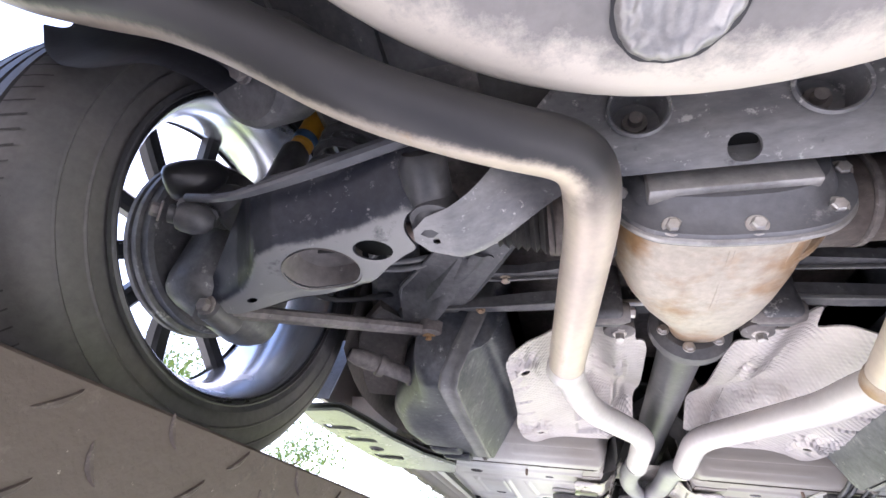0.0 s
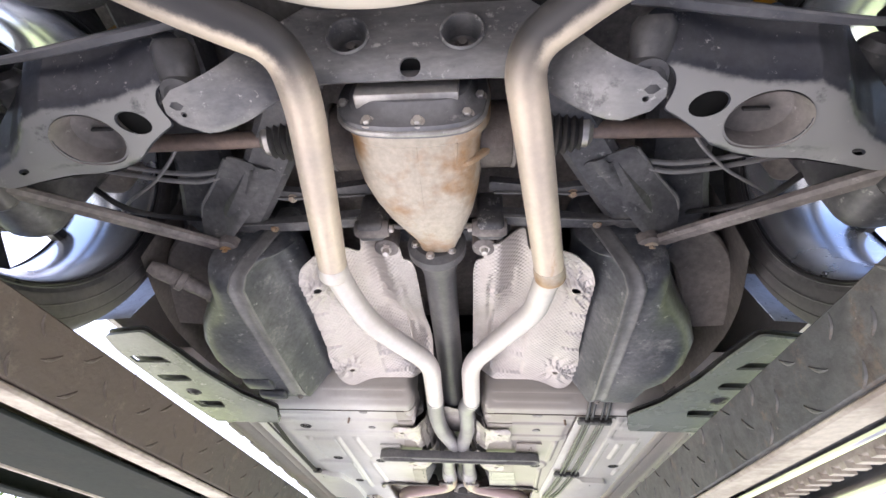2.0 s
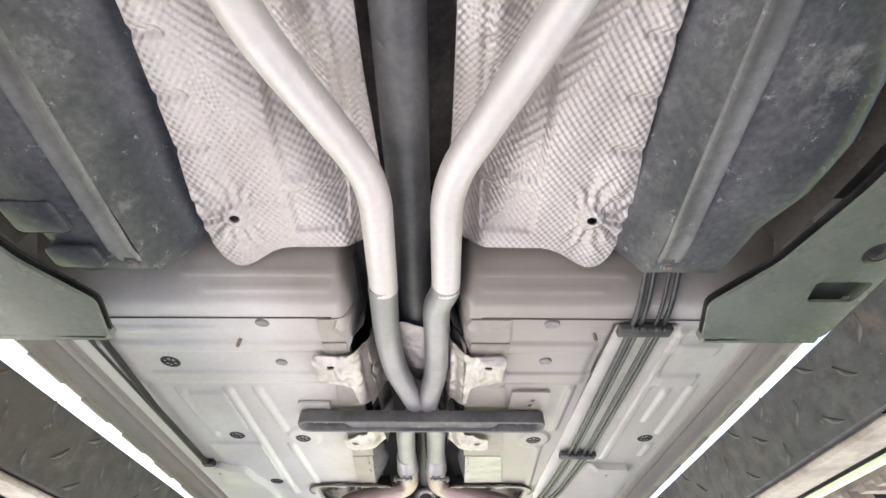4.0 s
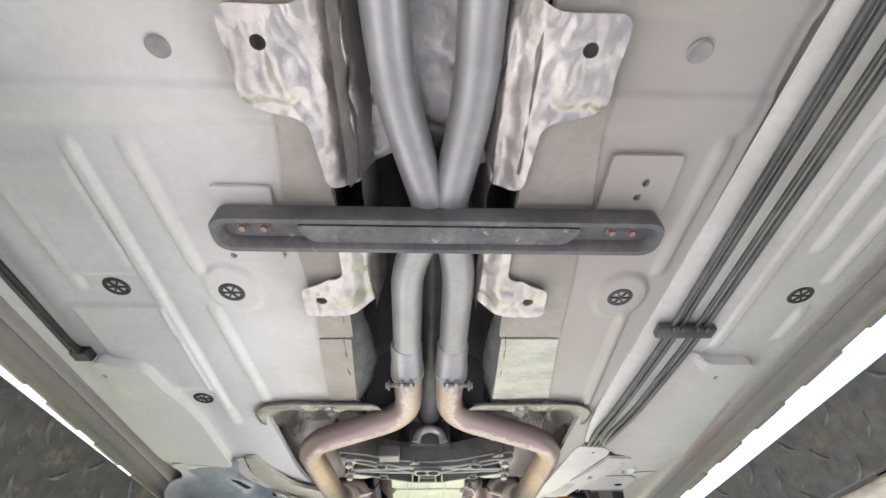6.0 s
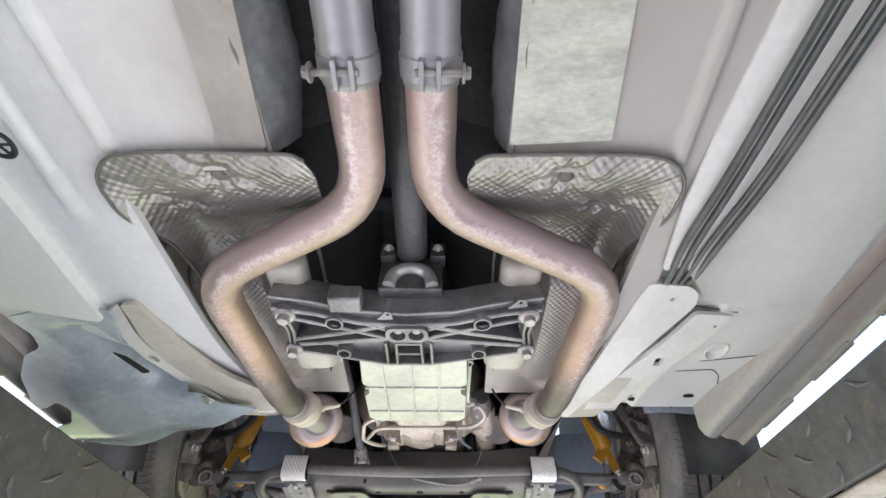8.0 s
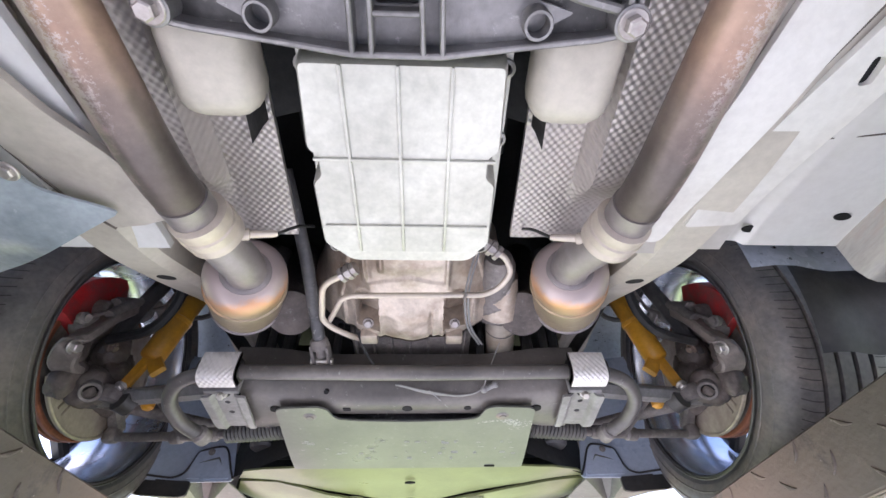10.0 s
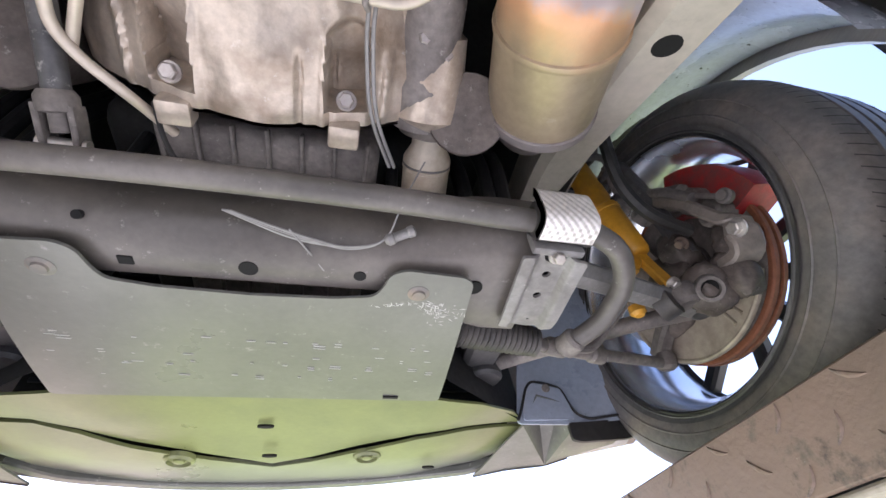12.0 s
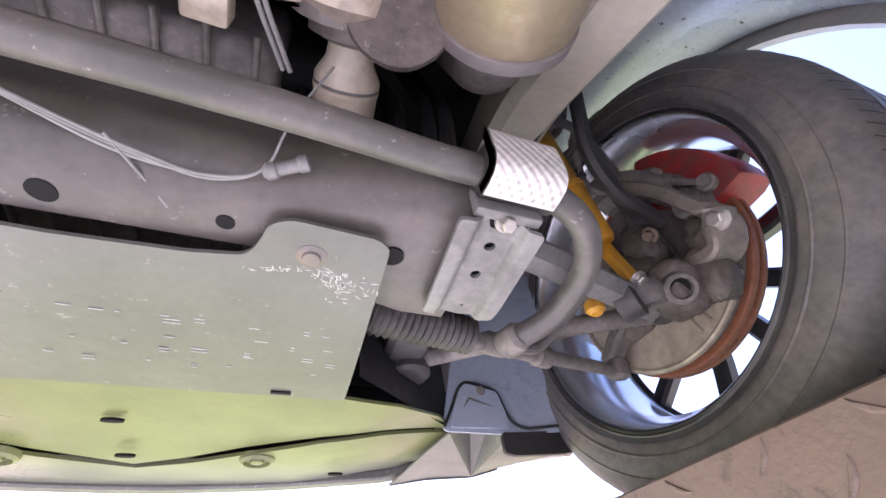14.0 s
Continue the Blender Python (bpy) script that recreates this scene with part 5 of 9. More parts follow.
        o = loop_round([(0.095, 1.86), (0.115, 1.832), (0.20, 1.829), (0.30, 1.830), (0.348, 1.838), (0.376, 1.872), (0.374, 1.93), (0.357, 2.02), (0.352, 2.09), (0.30, 2.11), (0.262, 2.10), (0.25, 2.072), (0.175, 2.072), (0.145, 2.055), (0.125, 2.00), (0.105, 1.93)], 0.016, 5)
        sh = part("front_heat_shield", shield_mesh(o, h3, 0.003, [], s, 0.009), M_FOIL, car, "dark-stained dimpled aluminium heat shield", 1.0)
        part("shield_hem", tube([V((x, y, h3(x, y) - 0.0005), s) for x, y in ((0.105, 1.842), (0.118, 1.832), (0.20, 1.829), (0.30, 1.830), (0.348, 1.838), (0.377, 1.872), (0.375, 1.93), (0.358, 2.02), (0.352, 2.12))], 0.0026, 0.02, 8), M_SEAM_FOIL, sh)
        part("shield_nut", hexbolt(V((0.225, 1.868, 0.262), s), (0, 0, -1), 0.009, 0.006, 1.5), M_CASTING, sh)
    part("tunnel_foil_back", sheet(lambda u, v: Vector((-0.098 + 0.216 * u, 1.035 + 0.225 * v + 0.012 * math.cos(9 * u), 0.238 + 0.060 * min(1.0, 2.6 * math.sin(math.pi * u)) ** 0.8 + 0.003 * noise.noise((u * 9, v * 9, 3)) + 0.002 * noise.noise((u * 22, v * 22, 5)))), 16, 40), M_FOIL_CRUSHED, car, "", 1.0)


def shield_mesh(outline, fn, thick, holes, s, longest=0.013):
    """A fine sheet cut to an outline, bent by fn."""
    bm = bmesh.new()
    edges = []
    for ring in (outline, *holes):
        vs = [bm.verts.new((x, y, 0)) for x, y in ring]
        edges += [bm.edges.new((a, b)) for a, b in zip(vs, vs[1:] + vs[:1])]
    bmesh.ops.triangle_fill(bm, use_beauty=True, use_dissolve=False, edges=edges)
    for _ in range(6):
        far = [e for e in bm.edges if e.calc_length() > longest]
        if far:
            bmesh.ops.subdivide_edges(bm, edges=far, cuts=1)
            bmesh.ops.triangulate(bm, faces=[fa for fa in bm.faces if len(fa.verts) > 3])
            bmesh.ops.beautify_fill(bm, faces=bm.faces[:], edges=bm.edges[:])
    res = bmesh.ops.extrude_face_region(bm, geom=bm.faces[:])
    tops = {v for v in res["geom"] if isinstance(v, bmesh.types.BMVert)}
    for v in bm.verts:
        v.co = Vector((v.co.x * s, v.co.y, fn(v.co.x, v.co.y) + (thick if v in tops else 0)))
    return bm


M_SEAM_FOIL = material("sooty_hem", (0.14, 0.13, 0.12), 0.5, metal=0.5, fine=0.2, bump=0.2)
shields()


# ---- car: cross brace, lines ----
def brace():
    y0, y1 = 1.302, 1.362
    xa, xb = -0.285, 0.324
    z = 0.212
    o = loop_round([(xa, y0), (xb, y0), (xb, y1), (xa, y1)], 0.028, 8)
    bm = bmesh.new()
    rows = []
    for k, zz in ((1.0, z + 0.028), (1.0, z + 0.003), (0.985, z), (0.93, z), (0.90, z + 0.004), (0.86, z + 0.016), (0.80, z + 0.018)):
        cx, cy = (xa + xb) / 2, (y0 + y1) / 2
        inset = (1 - k) * 0.12
        row = []
        for x, y in o:
            dx, dy = x - cx, y - cy
            hx, hy = (xb - xa) / 2, (y1 - y0) / 2
            row.append(bm.verts.new((cx + dx * (hx - inset) / hx, cy + dy * (hy - inset) / hy, zz)))
        rows.append(row)
    n = len(o)
    for a, b in zip(rows, rows[1:]):
        for j in range(n):
            bm.faces.new((a[j], a[(j + 1) % n], b[(j + 1) % n], b[j]))
    bm.faces.new(rows[-1])
    bm.faces.new(rows[0][::-1])
    br = part("tunnel_brace", bm, M_BLACK, car, "black pressed-steel tunnel brace with scuffed rim")
    o2 = loop_round([(xa + 0.11, y0 + 0.017), (xb - 0.11, y0 + 0.017), (xb - 0.13, y1 - 0.014), (xa + 0.13, y1 - 0.014)], 0.012, 4)
    part("brace_bead", plate(o2, z + 0.006, 0.008), M_DARK, br, "scuffed raised bead")
    for x in (xa + 0.04, xa + 0.068, xb - 0.068, xb - 0.04):
        part("brace_bolt", hexbolt((x, 1.329, z + 0.016), r=0.0055, h=0.007, washer=1.3), M_SHAFT, br)
    for x in (xa + 0.05, xb - 0.05):
        part("spacer", block((x - 0.03, y0 + 0.012, z + 0.022), (x + 0.03, y1 - 0.012, 0.246), 0.004, 1), M_DARK, br)


brace()


M_CLIP = material("dusty_black_clip", (0.045, 0.045, 0.046), 0.5, second=(0.10, 0.098, 0.094), scale=16.0, fine=0.2, bump=0.2)


def lines():
    xs = (0.434, 0.449, 0.477, 0.493)
    for i, x in enumerate(xs):
        pts = [(x - 0.002, 0.80, 0.285), (x, 0.92, 0.240), (x, 1.15, 0.238), (x, 1.6, 0.238), (x - 0.016 - 0.002 * (i > 1), 1.86, 0.238), (0.406 + i * 0.017, 1.97, 0.240), (0.418 + i * 0.012, 2.06, 0.250), (0.43 + i * 0.01, 2.12, 0.285)]
        part("fuel_line", tube(pts, (0.0052, 0.0046, 0.0036, 0.0048)[i], 0.05, 12), M_LINES, car, "dusty dark fuel and brake line")
    for y in (0.965, 1.562):
        bm = block((0.409, y - 0.013, 0.230), (0.512, y + 0.016, 0.246), 0.004, 2)
        for x in xs:
            block((x - 0.006, y - 0.021, 0.224), (x + 0.006, y - 0.010, 0.232), 0.002, 1, bm)
        part("line_clip", bm, M_CLIP, car, "black plastic line clip")
    part("trough", plate(loop_round([(0.412, 0.97), (0.532, 0.97), (0.538, 1.58), (0.51, 1.99), (0.40, 2.03), (0.385, 1.9), (0.40, 1.5)], 0.01), lambda x, y: 0.2505 - 0.004 * smooth(1.84, 1.88, y), 0.004), M_PALE, car, "pale painted line trough")
    part("brake_line", tube([(-0.60, 0.86, 0.262), (-0.615, 0.98, 0.246), (-0.635, 1.3, 0.243), (-0.637, 1.62, 0.243), (-0.637, 1.665, 0.25)], 0.0065, 0.03, 10), M_PLASTIC, car)
    part("line_bracket", block((-0.652, 1.64, 0.238), (-0.618, 1.668, 0.256), 0.003, 1), M_PLASTIC, car)
    part("brake_line_upper", tube([(-0.648, 0.9, 0.25), (-0.652, 1.65, 0.248)], 0.004, 0.03, 8), M_BLACK, car)


lines()


# ---- car: rear axle ----
def differential():
    d = tagged(new("differential"), "rust-streaked cast differential with grey cover")
    d.parent = car
    secs = [(-0.070, 0.120, 0.385, 0.112, 0.0), (-0.05, 0.120, 0.385, 0.112, 0.0), (-0.045, 0.112, 0.383, 0.105, -0.004), (0.0, 0.113, 0.38, 0.106, -0.006), (0.05, 0.109, 0.376, 0.103, -0.004), (0.09, 0.099, 0.370, 0.096, 0.0),
            (0.13, 0.084, 0.362, 0.084, 0.006), (0.165, 0.065, 0.352, 0.067, 0.012), (0.195, 0.049, 0.343, 0.051, 0.016), (0.215, 0.041, 0.338, 0.041, 0.016), (0.232, 0.038, 0.336, 0.036, 0.014), (0.24, 0.03, 0.336, 0.030, 0.012)]
    bm = bmesh.new()
    n = 40
    rows = []
    for y, hw, zc, hz, xc in secs:
        row = []
        for i in range(n):
            a = 2 * math.pi * i / n
            c, w = math.cos(a), math.sin(a)
            p = 0.70
            row.append(bm.verts.new((xc + hw * math.copysign(abs(c) ** p, c), y, zc + hz * math.copysign(abs(w) ** p, w))))
        rows.append(row)
    for a, b in zip(rows, rows[1:]):
        for j in range(n):
            bm.faces.new((a[j], a[(j + 1) % n], b[(j + 1) % n], b[j]))
    bm.faces.new(rows[0][::-1])
    bm.faces.new(rows[-1])
    part("housing", bm, M_RUSTY, d, "rust-streaked cast housing")
    for x in (-0.075, 0.0, 0.07):
        part("housing_rib", bar([(x * 0.9, -0.045, 0.283 + abs(x) * 0.12), (x * 0.8, 0.06, 0.277 + abs(x) * 0.16), (x * 0.45, 0.16, 0.29 + abs(x) * 0.1)], 0.007, 0.012, 0.03), M_RUSTY, d)
    part("housing_band", bar([(-0.112, 0.0, 0.345), (-0.085, 0.0, 0.297), (0, 0.002, 0.277), (0.085, 0.0, 0.297), (0.124, 0.0, 0.345)], 0.012, 0.012, 0.05), M_RUSTY, d)
    # rear cover
    out = [(-0.118, 0.45), (-0.128, 0.36), (-0.115, 0.30), (-0.085, 0.272), (-0.03, 0.262), (0.04, 0.262), (0.082, 0.272), (0.106, 0.300), (0.115, 0.36), (0.108, 0.45)]
    o = loop_round(out, 0.02, 4)
    bm = bmesh.new()
    rows = [[bm.verts.new((x, y, z)) for x, z in o] for y in (-0.072, -0.092)]
    ctr = Vector((0.003, 0, 0.37))
    rows.append([bm.verts.new((ctr.x + (x - ctr.x) * 0.86, -0.096, ctr.z + (z - ctr.z) * 0.84)) for x, z in o])
    rows.append([bm.verts.new((ctr.x + (x - ctr.x) * 0.78, -0.112, ctr.z + (z - ctr.z) * 0.68)) for x, z in o])
    for a, b in zip(rows, rows[1:]):
        for j in range(len(o)):
            bm.faces.new((a[j], a[(j + 1) % len(o)], b[(j + 1) % len(o)], b[j]))
    bm.faces.new(rows[0])
    bm.faces.new(rows[-1][::-1])
    cover = part("cover", bm, M_COVER, d, "dark grey ribbed rear cover")
    part("cover_lip", tube([(x, -0.080, z) for x, z in out], 0.0045, 0.02, 8), M_ALU, cover, "bare cover edge")
    part("cover_panel", block((-0.088, -0.122, 0.303), (0.070, -0.098, 0.350), 0.004, 2), M_ALU, cover)
    for i in range(9):
        x = -0.085 + i * 0.0195
        part("cooling_fin", block((x, -0.128, 0.36), (x + 0.006, -0.108, 0.40), 0.002, 1), M_ALU_DARK, cover)
    for x, y, z in ((-0.066, -0.092, 0.278), (0.01, -0.093, 0.272), (0.082, -0.092, 0.290), (0.102, -0.092, 0.34), (-0.112, -0.092, 0.33)):
        part("cover_bolt", hexbolt((x, y, z), (0, -1, -0.35), 0.0075, 0.010, 1.5), M_ZINC, cover)
    # side flanges and shafts
    for s in (-1, 1):
        part("output_flange", lathe((s * 0.10, 0.005, 0.385), (s * 1, 0.0, 0.385), [(0, 0.058), (0.055, 0.058), (0.057, 0.053), (0.10, 0.053)], 28), M_CASTING, d, "brown rusty output flange")
        part("flange_ring", lathe((s * 0.156, 0.003, 0.385), (s * 1, 0.0, 0.385), [(0, 0.052), (0.001, 0.0605), (0.007, 0.0605), (0.008, 0.052)], 28), M_DUSTY, d)
    # nose flange and rubber coupling
    fl = part("drive_flange", lathe((0.01, 0.225, 0.335), (0.01, 1, 0.336), [(0, 0.048), (0.01, 0.062), (0.03, 0.062), (0.034, 0.055), (0.05, 0.05)], 30), M_BLACK, d, "black drive flange with bolts")
    for k in range(6):
        a = k * math.pi / 3 + 0.3
        part("flange_bolt", hexbolt((0.01 + 0.045 * math.cos(a), 0.226, 0.335 + 0.045 * math.sin(a)), (0, -1, 0), 0.0075, 0.009, 1.25), M_ZINC, fl)
    for s in (-1, 1):
        bk = part("mount_bracket", block((min(s * 0.095, s * 0.15), 0.165, 0.318), (max(s * 0.095, s * 0.15), 0.215, 0.42), 0.01, 3), M_DARK, d)
        part("mount_bush", lathe((s * 0.085, 0.19, 0.335), (s * 1, 0.19, 0.335), [(0, 0.016), (0.012, 0.02), (0.06, 0.02), (0.07, 0.016)], 18), M_DUSTY, bk)
        part("mount_bolt", hexbolt((s * 0.088, 0.19, 0.335), (-s, 0, 0), 0.009, 0.012), M_ZINC, bk)


M_COVER = material("grey_cast_cover", (0.17, 0.172, 0.178), 0.42, metal=0.3, second=(0.10, 0.10, 0.105), scale=9.0, amount=0.6, fine=0.12, bump=0.2, specks=0.4, speck_colour=(0.5, 0.49, 0.47), speck_scale=34)
differential()
part("drive_shaft", lathe((0.01, 0.275, 0.337), (0.012, 2.1, 0.349), [(0, 0.045), (0.03, 0.042), (0.05, 0.037), (0.92, 0.037), (0.96, 0.027), (1.81, 0.027)], 24), M_BLACK, car, "black tubular drive shaft")


def skin(outline, holes, fn, back, longest=0.013):
    """A fine sheet cut in (u, v) to an outline with holes and bent by fn into space; back is its thickness as a vector."""
    bm = bmesh.new()
    edges = []
    for ring in (outline, *holes):
        vs = [bm.verts.new((x, y, 0)) for x, y in ring]
        edges += [bm.edges.new((a, b)) for a, b in zip(vs, vs[1:] + vs[:1])]
    bmesh.ops.triangle_fill(bm, use_beauty=True, use_dissolve=False, edges=edges)
    for _ in range(5):
        far = [e for e in bm.edges if e.calc_length() > longest]
        if far:
            bmesh.ops.subdivide_edges(bm, edges=far, cuts=1)
            bmesh.ops.triangulate(bm, faces=[fa for fa in bm.faces if len(fa.verts) > 3])
            bmesh.ops.beautify_fill(bm, faces=bm.faces[:], edges=bm.edges[:])
    res = bmesh.ops.extrude_face_region(bm, geom=bm.faces[:])
    tops = {v for v in res["geom"] if isinstance(v, bmesh.types.BMVert)}
    for v in bm.verts:
        v.co = fn(v.co.x, v.co.y) + (back if v in tops else Vector((0, 0, 0)))
    return bm


def rear_subframe():
    f = tagged(new("rear_subframe"), "dusty black welded rear subframe")
    f.parent = car
    # cross beam lofted along x; section in (y, z)
    def fold(x, v):
        """Lower skin of the beam: v runs from its front edge over the fold and up the rear slope."""
        ax = abs(x)
        drop = smooth(0.14, 0.30, ax)
        y0, z0 = -0.136 + 0.034 * drop, 0.316 - 0.077 * drop
        w1 = 0.026 + 0.05 * drop
        a, b = min(v, w1), max(v - w1, 0)
        soft = 0.006 * math.exp(-((v - w1) / 0.010) ** 2)
        y = y0 - a * (0.86 + 0.12 * drop) - b * (0.42 + 0.25 * drop)
        z = z0 + a * (0.50 - 0.42 * drop) + b * (0.90 - 0.15 * drop) + soft
        return Vector((x, y, z))
    half = [(0.0, 0.0), (0.12, 0.0), (0.18, -0.004), (0.24, -0.002), (0.29, 0.004), (0.325, 0.018), (0.338, 0.036), (0.335, 0.054), (0.318, 0.068), (0.29, 0.076), (0.25, 0.090), (0.20, 0.115), (0.15, 0.145), (0.0, 0.15)]
    out = half + [(-x, v) for x, v in half[::-1][1:-1]]
    holes = [oval(-0.0945, 0.073, 0.031, 0.029, 26), oval(0.076, 0.073, 0.031, 0.029, 26), oval(0.0, 0.0165, 0.0155, 0.0135, 20), oval(-0.313, 0.034, 0.0045, 0.0045, 10), oval(0.313, 0.034, 0.0045, 0.0045, 10)]
    beam = part("cross_beam", skin(out, holes, fold, Vector((0, 0.004, 0.004)), 0.013), M_BEAM_REAR, f, "scuffed black cross beam with round holes", 0.9)
    part("beam_core", block((-0.27, -0.30, 0.42), (0.27, -0.15, 0.50), 0.02, 2), M_VOID, beam)
    part("beam_front_wall", sheet(lambda u, v: fold(-0.29 + 0.58 * u, 0.001) + Vector((0, 0.006 * v, 0.10 * v)), 24, 3, 0.004), M_BEAM_REAR, beam)
    for x in (-0.0945, 0.076):
        c = fold(x, 0.073)
        ax = Vector((0, -0.905, -0.425))
        part("hole_collar", lathe(c, c + ax, [(0.002, 0.0335), (0.0055, 0.0315), (0.004, 0.029), (-0.035, 0.027), (-0.036, 0.01)], 30, closed=False), M_BEAM_REAR, beam)
        part("hole_stud", lathe(c - ax * 0.034, c + ax, [(0, 0.014), (0.008, 0.013), (0.009, 0.008), (0.018, 0.007)], 14), M_DUSTY, beam)
    part("small_hole_back", lathe(fold(0, 0.0165) + Vector((0, 0.01, 0.02)), fold(0, 0.0165) + Vector((0, 0, 0.1)), [(0, 0.02), (0.003, 0.02)], 14), M_HOLE, beam)
    for s in (-1, 1):
        part("beam_end_cap", lathe(V((0.312, -0.157, 0.252), s), V((0.312, -0.157, 1), s), [(0, 0.026), (0.03, 0.026), (0.034, 0.02)], 24), M_BLACK, beam)
        # side member and front legs
        sm = part("side_member", bar([V(p, s) for p in ((0.19, -0.13, 0.395), (0.27, 0.0, 0.40), (0.34, 0.10, 0.392), (0.41, 0.19, 0.378), (0.50, 0.29, 0.40))], 0.088, 0.06, 0.08), M_GRIME, f, "grimy black pressed side member")
        part("member_hole", lathe(V((0.335, 0.075, 0.364), s), V((0.335, 0.075, 0), s), [(0, 0.0065), (0.0025, 0.0065)], 14), M_HOLE, sm)
        o = loop_round([(0.287, 0.059), (0.372, 0.022), (0.44, 0.10), (0.492, 0.152), (0.488, 0.245), (0.462, 0.264), (0.435, 0.215), (0.385, 0.168), (0.33, 0.12)], 0.012, 4)
        lm = part("link_mount", shield_mesh(o, lambda x, y: 0.364 - 0.042 * smooth(0.12, 0.25, y) + 0.014 * smooth(0.40, 0.48, x) * smooth(0.22, 0.12, y) - 0.006 * ridge(x - 0.30 - 0.75 * (y - 0.03), 0.008, 0.012), 0.005, [oval(0.335, 0.050, 0.0065, 0.0065, 14)], s, 0.012), M_GRIME, sm, "", 0.9)
        part("mount_lip", tube([V(q, s) for q in ((0.376, 0.026, 0.362), (0.44, 0.102, 0.368), (0.490, 0.154, 0.368), (0.486, 0.243, 0.324))], 0.003, 0.02, 8), M_STRAP, lm)
        part("mount_back", plate(oval(0.335, 0.050, 0.012, 0.012), 0.372, 0.002, (), s), M_HOLE, lm)
        part("side_leg", bar([V(p, s) for p in ((0.53, 0.27, 0.385), (0.575, 0.30, 0.36), (0.60, 0.36, 0.33), (0.612, 0.47, 0.29))], 0.11, 0.03, 0.05), M_EARTH, f, "dust-brown body bracket")
        part("strut_plate", plate(loop_round([(0.12, 0.105), (0.26, 0.125), (0.40, 0.108), (0.41, 0.126), (0.30, 0.146), (0.22, 0.142), (0.12, 0.13)], 0.006), 0.376, 0.018, s=s), M_GRIME, f)
        part("strut_plate", plate(loop_round([(0.12, 0.165), (0.26, 0.180), (0.33, 0.192), (0.40, 0.185), (0.41, 0.20), (0.33, 0.212), (0.22, 0.208), (0.12, 0.195)], 0.006), 0.352, 0.02, s=s), M_GRIME, f)
        part("strut_lip", bar([V(q, s) for q in ((0.425, 0.127, 0.371), (0.36, 0.131, 0.372), (0.280, 0.136, 0.372), (0.13, 0.131, 0.373))], 0.004, 0.006, 0.01), M_STRAP, f, "paler edge of the strut")
        part("strut_lip", bar([V(q, s) for q in ((0.423, 0.188, 0.347), (0.34, 0.186, 0.348), (0.275, 0.181, 0.348), (0.13, 0.172, 0.349))], 0.004, 0.006, 0.01), M_STRAP, f, "paler edge of the strut")
        part("strut_bolt", hexbolt((s * 0.284, 0.137, 0.374), (0, -0.5, -1), 0.0065, 0.009), M_RUSTY, f)
        part("strut_bolt", hexbolt((s * 0.339, 0.202, 0.352), (0, -0.5, -1), 0.006, 0.008), M_RUSTY, f)
        part("gearcase_mount", lathe((s * 0.105 + 0.006, 0.245, 0.325), (s * 0.105 + 0.006, 0.245, 0.5), [(0, 0.02), (0.004, 0.026), (0.05, 0.026), (0.06, 0.02)], 20), M_DUSTY, f, "dusty rubber mount")
        part("mount_bolt", hexbolt((s * 0.105 + 0.006, 0.245, 0.325), r=0.008, h=0.014), M_ZINC, f)
    part("front_cross_tube", bar([(-0.16, 0.262, 0.40), (0.0, 0.27, 0.41), (0.17, 0.262, 0.40)], 0.05, 0.04, 0.05), M_DARK, f)
    part("cross_rod", tube([(-0.10, 0.225, 0.375), (0.11, 0.225, 0.375)], 0.006, n=10), M_ZINC, f)


M_BEAM_REAR = material("scuffed_black_beam", (0.125, 0.126, 0.132), 0.34, second=(0.30, 0.295, 0.285), scale=6.0, amount=0.75, fine=0.15, bump=0.15, specks=0.7, speck_colour=(0.5, 0.49, 0.47), speck_scale=30, stretch=(0.6, 1.6, 1.6))
side_tint(M_BEAM_REAR, (0.0, 0.3, -1.0), 0.75, 1.15, (0.27, 0.265, 0.255), 0.75, 0.55, 22.0)
flakes(M_BEAM_REAR, 60, 0.60, 0.67, (0.44, 0.43, 0.41))
flakes(M_BEAM_REAR, 14, 0.58, 0.68, (0.05, 0.05, 0.052))
M_ARM = material("scuffed_grey_arm", (0.145, 0.15, 0.155), 0.42, second=(0.06, 0.062, 0.07), scale=5.0, amount=0.8, fine=0.12, bump=0.15, specks=0.45, speck_colour=(0.5, 0.49, 0.47), speck_scale=34)


rear_subframe()


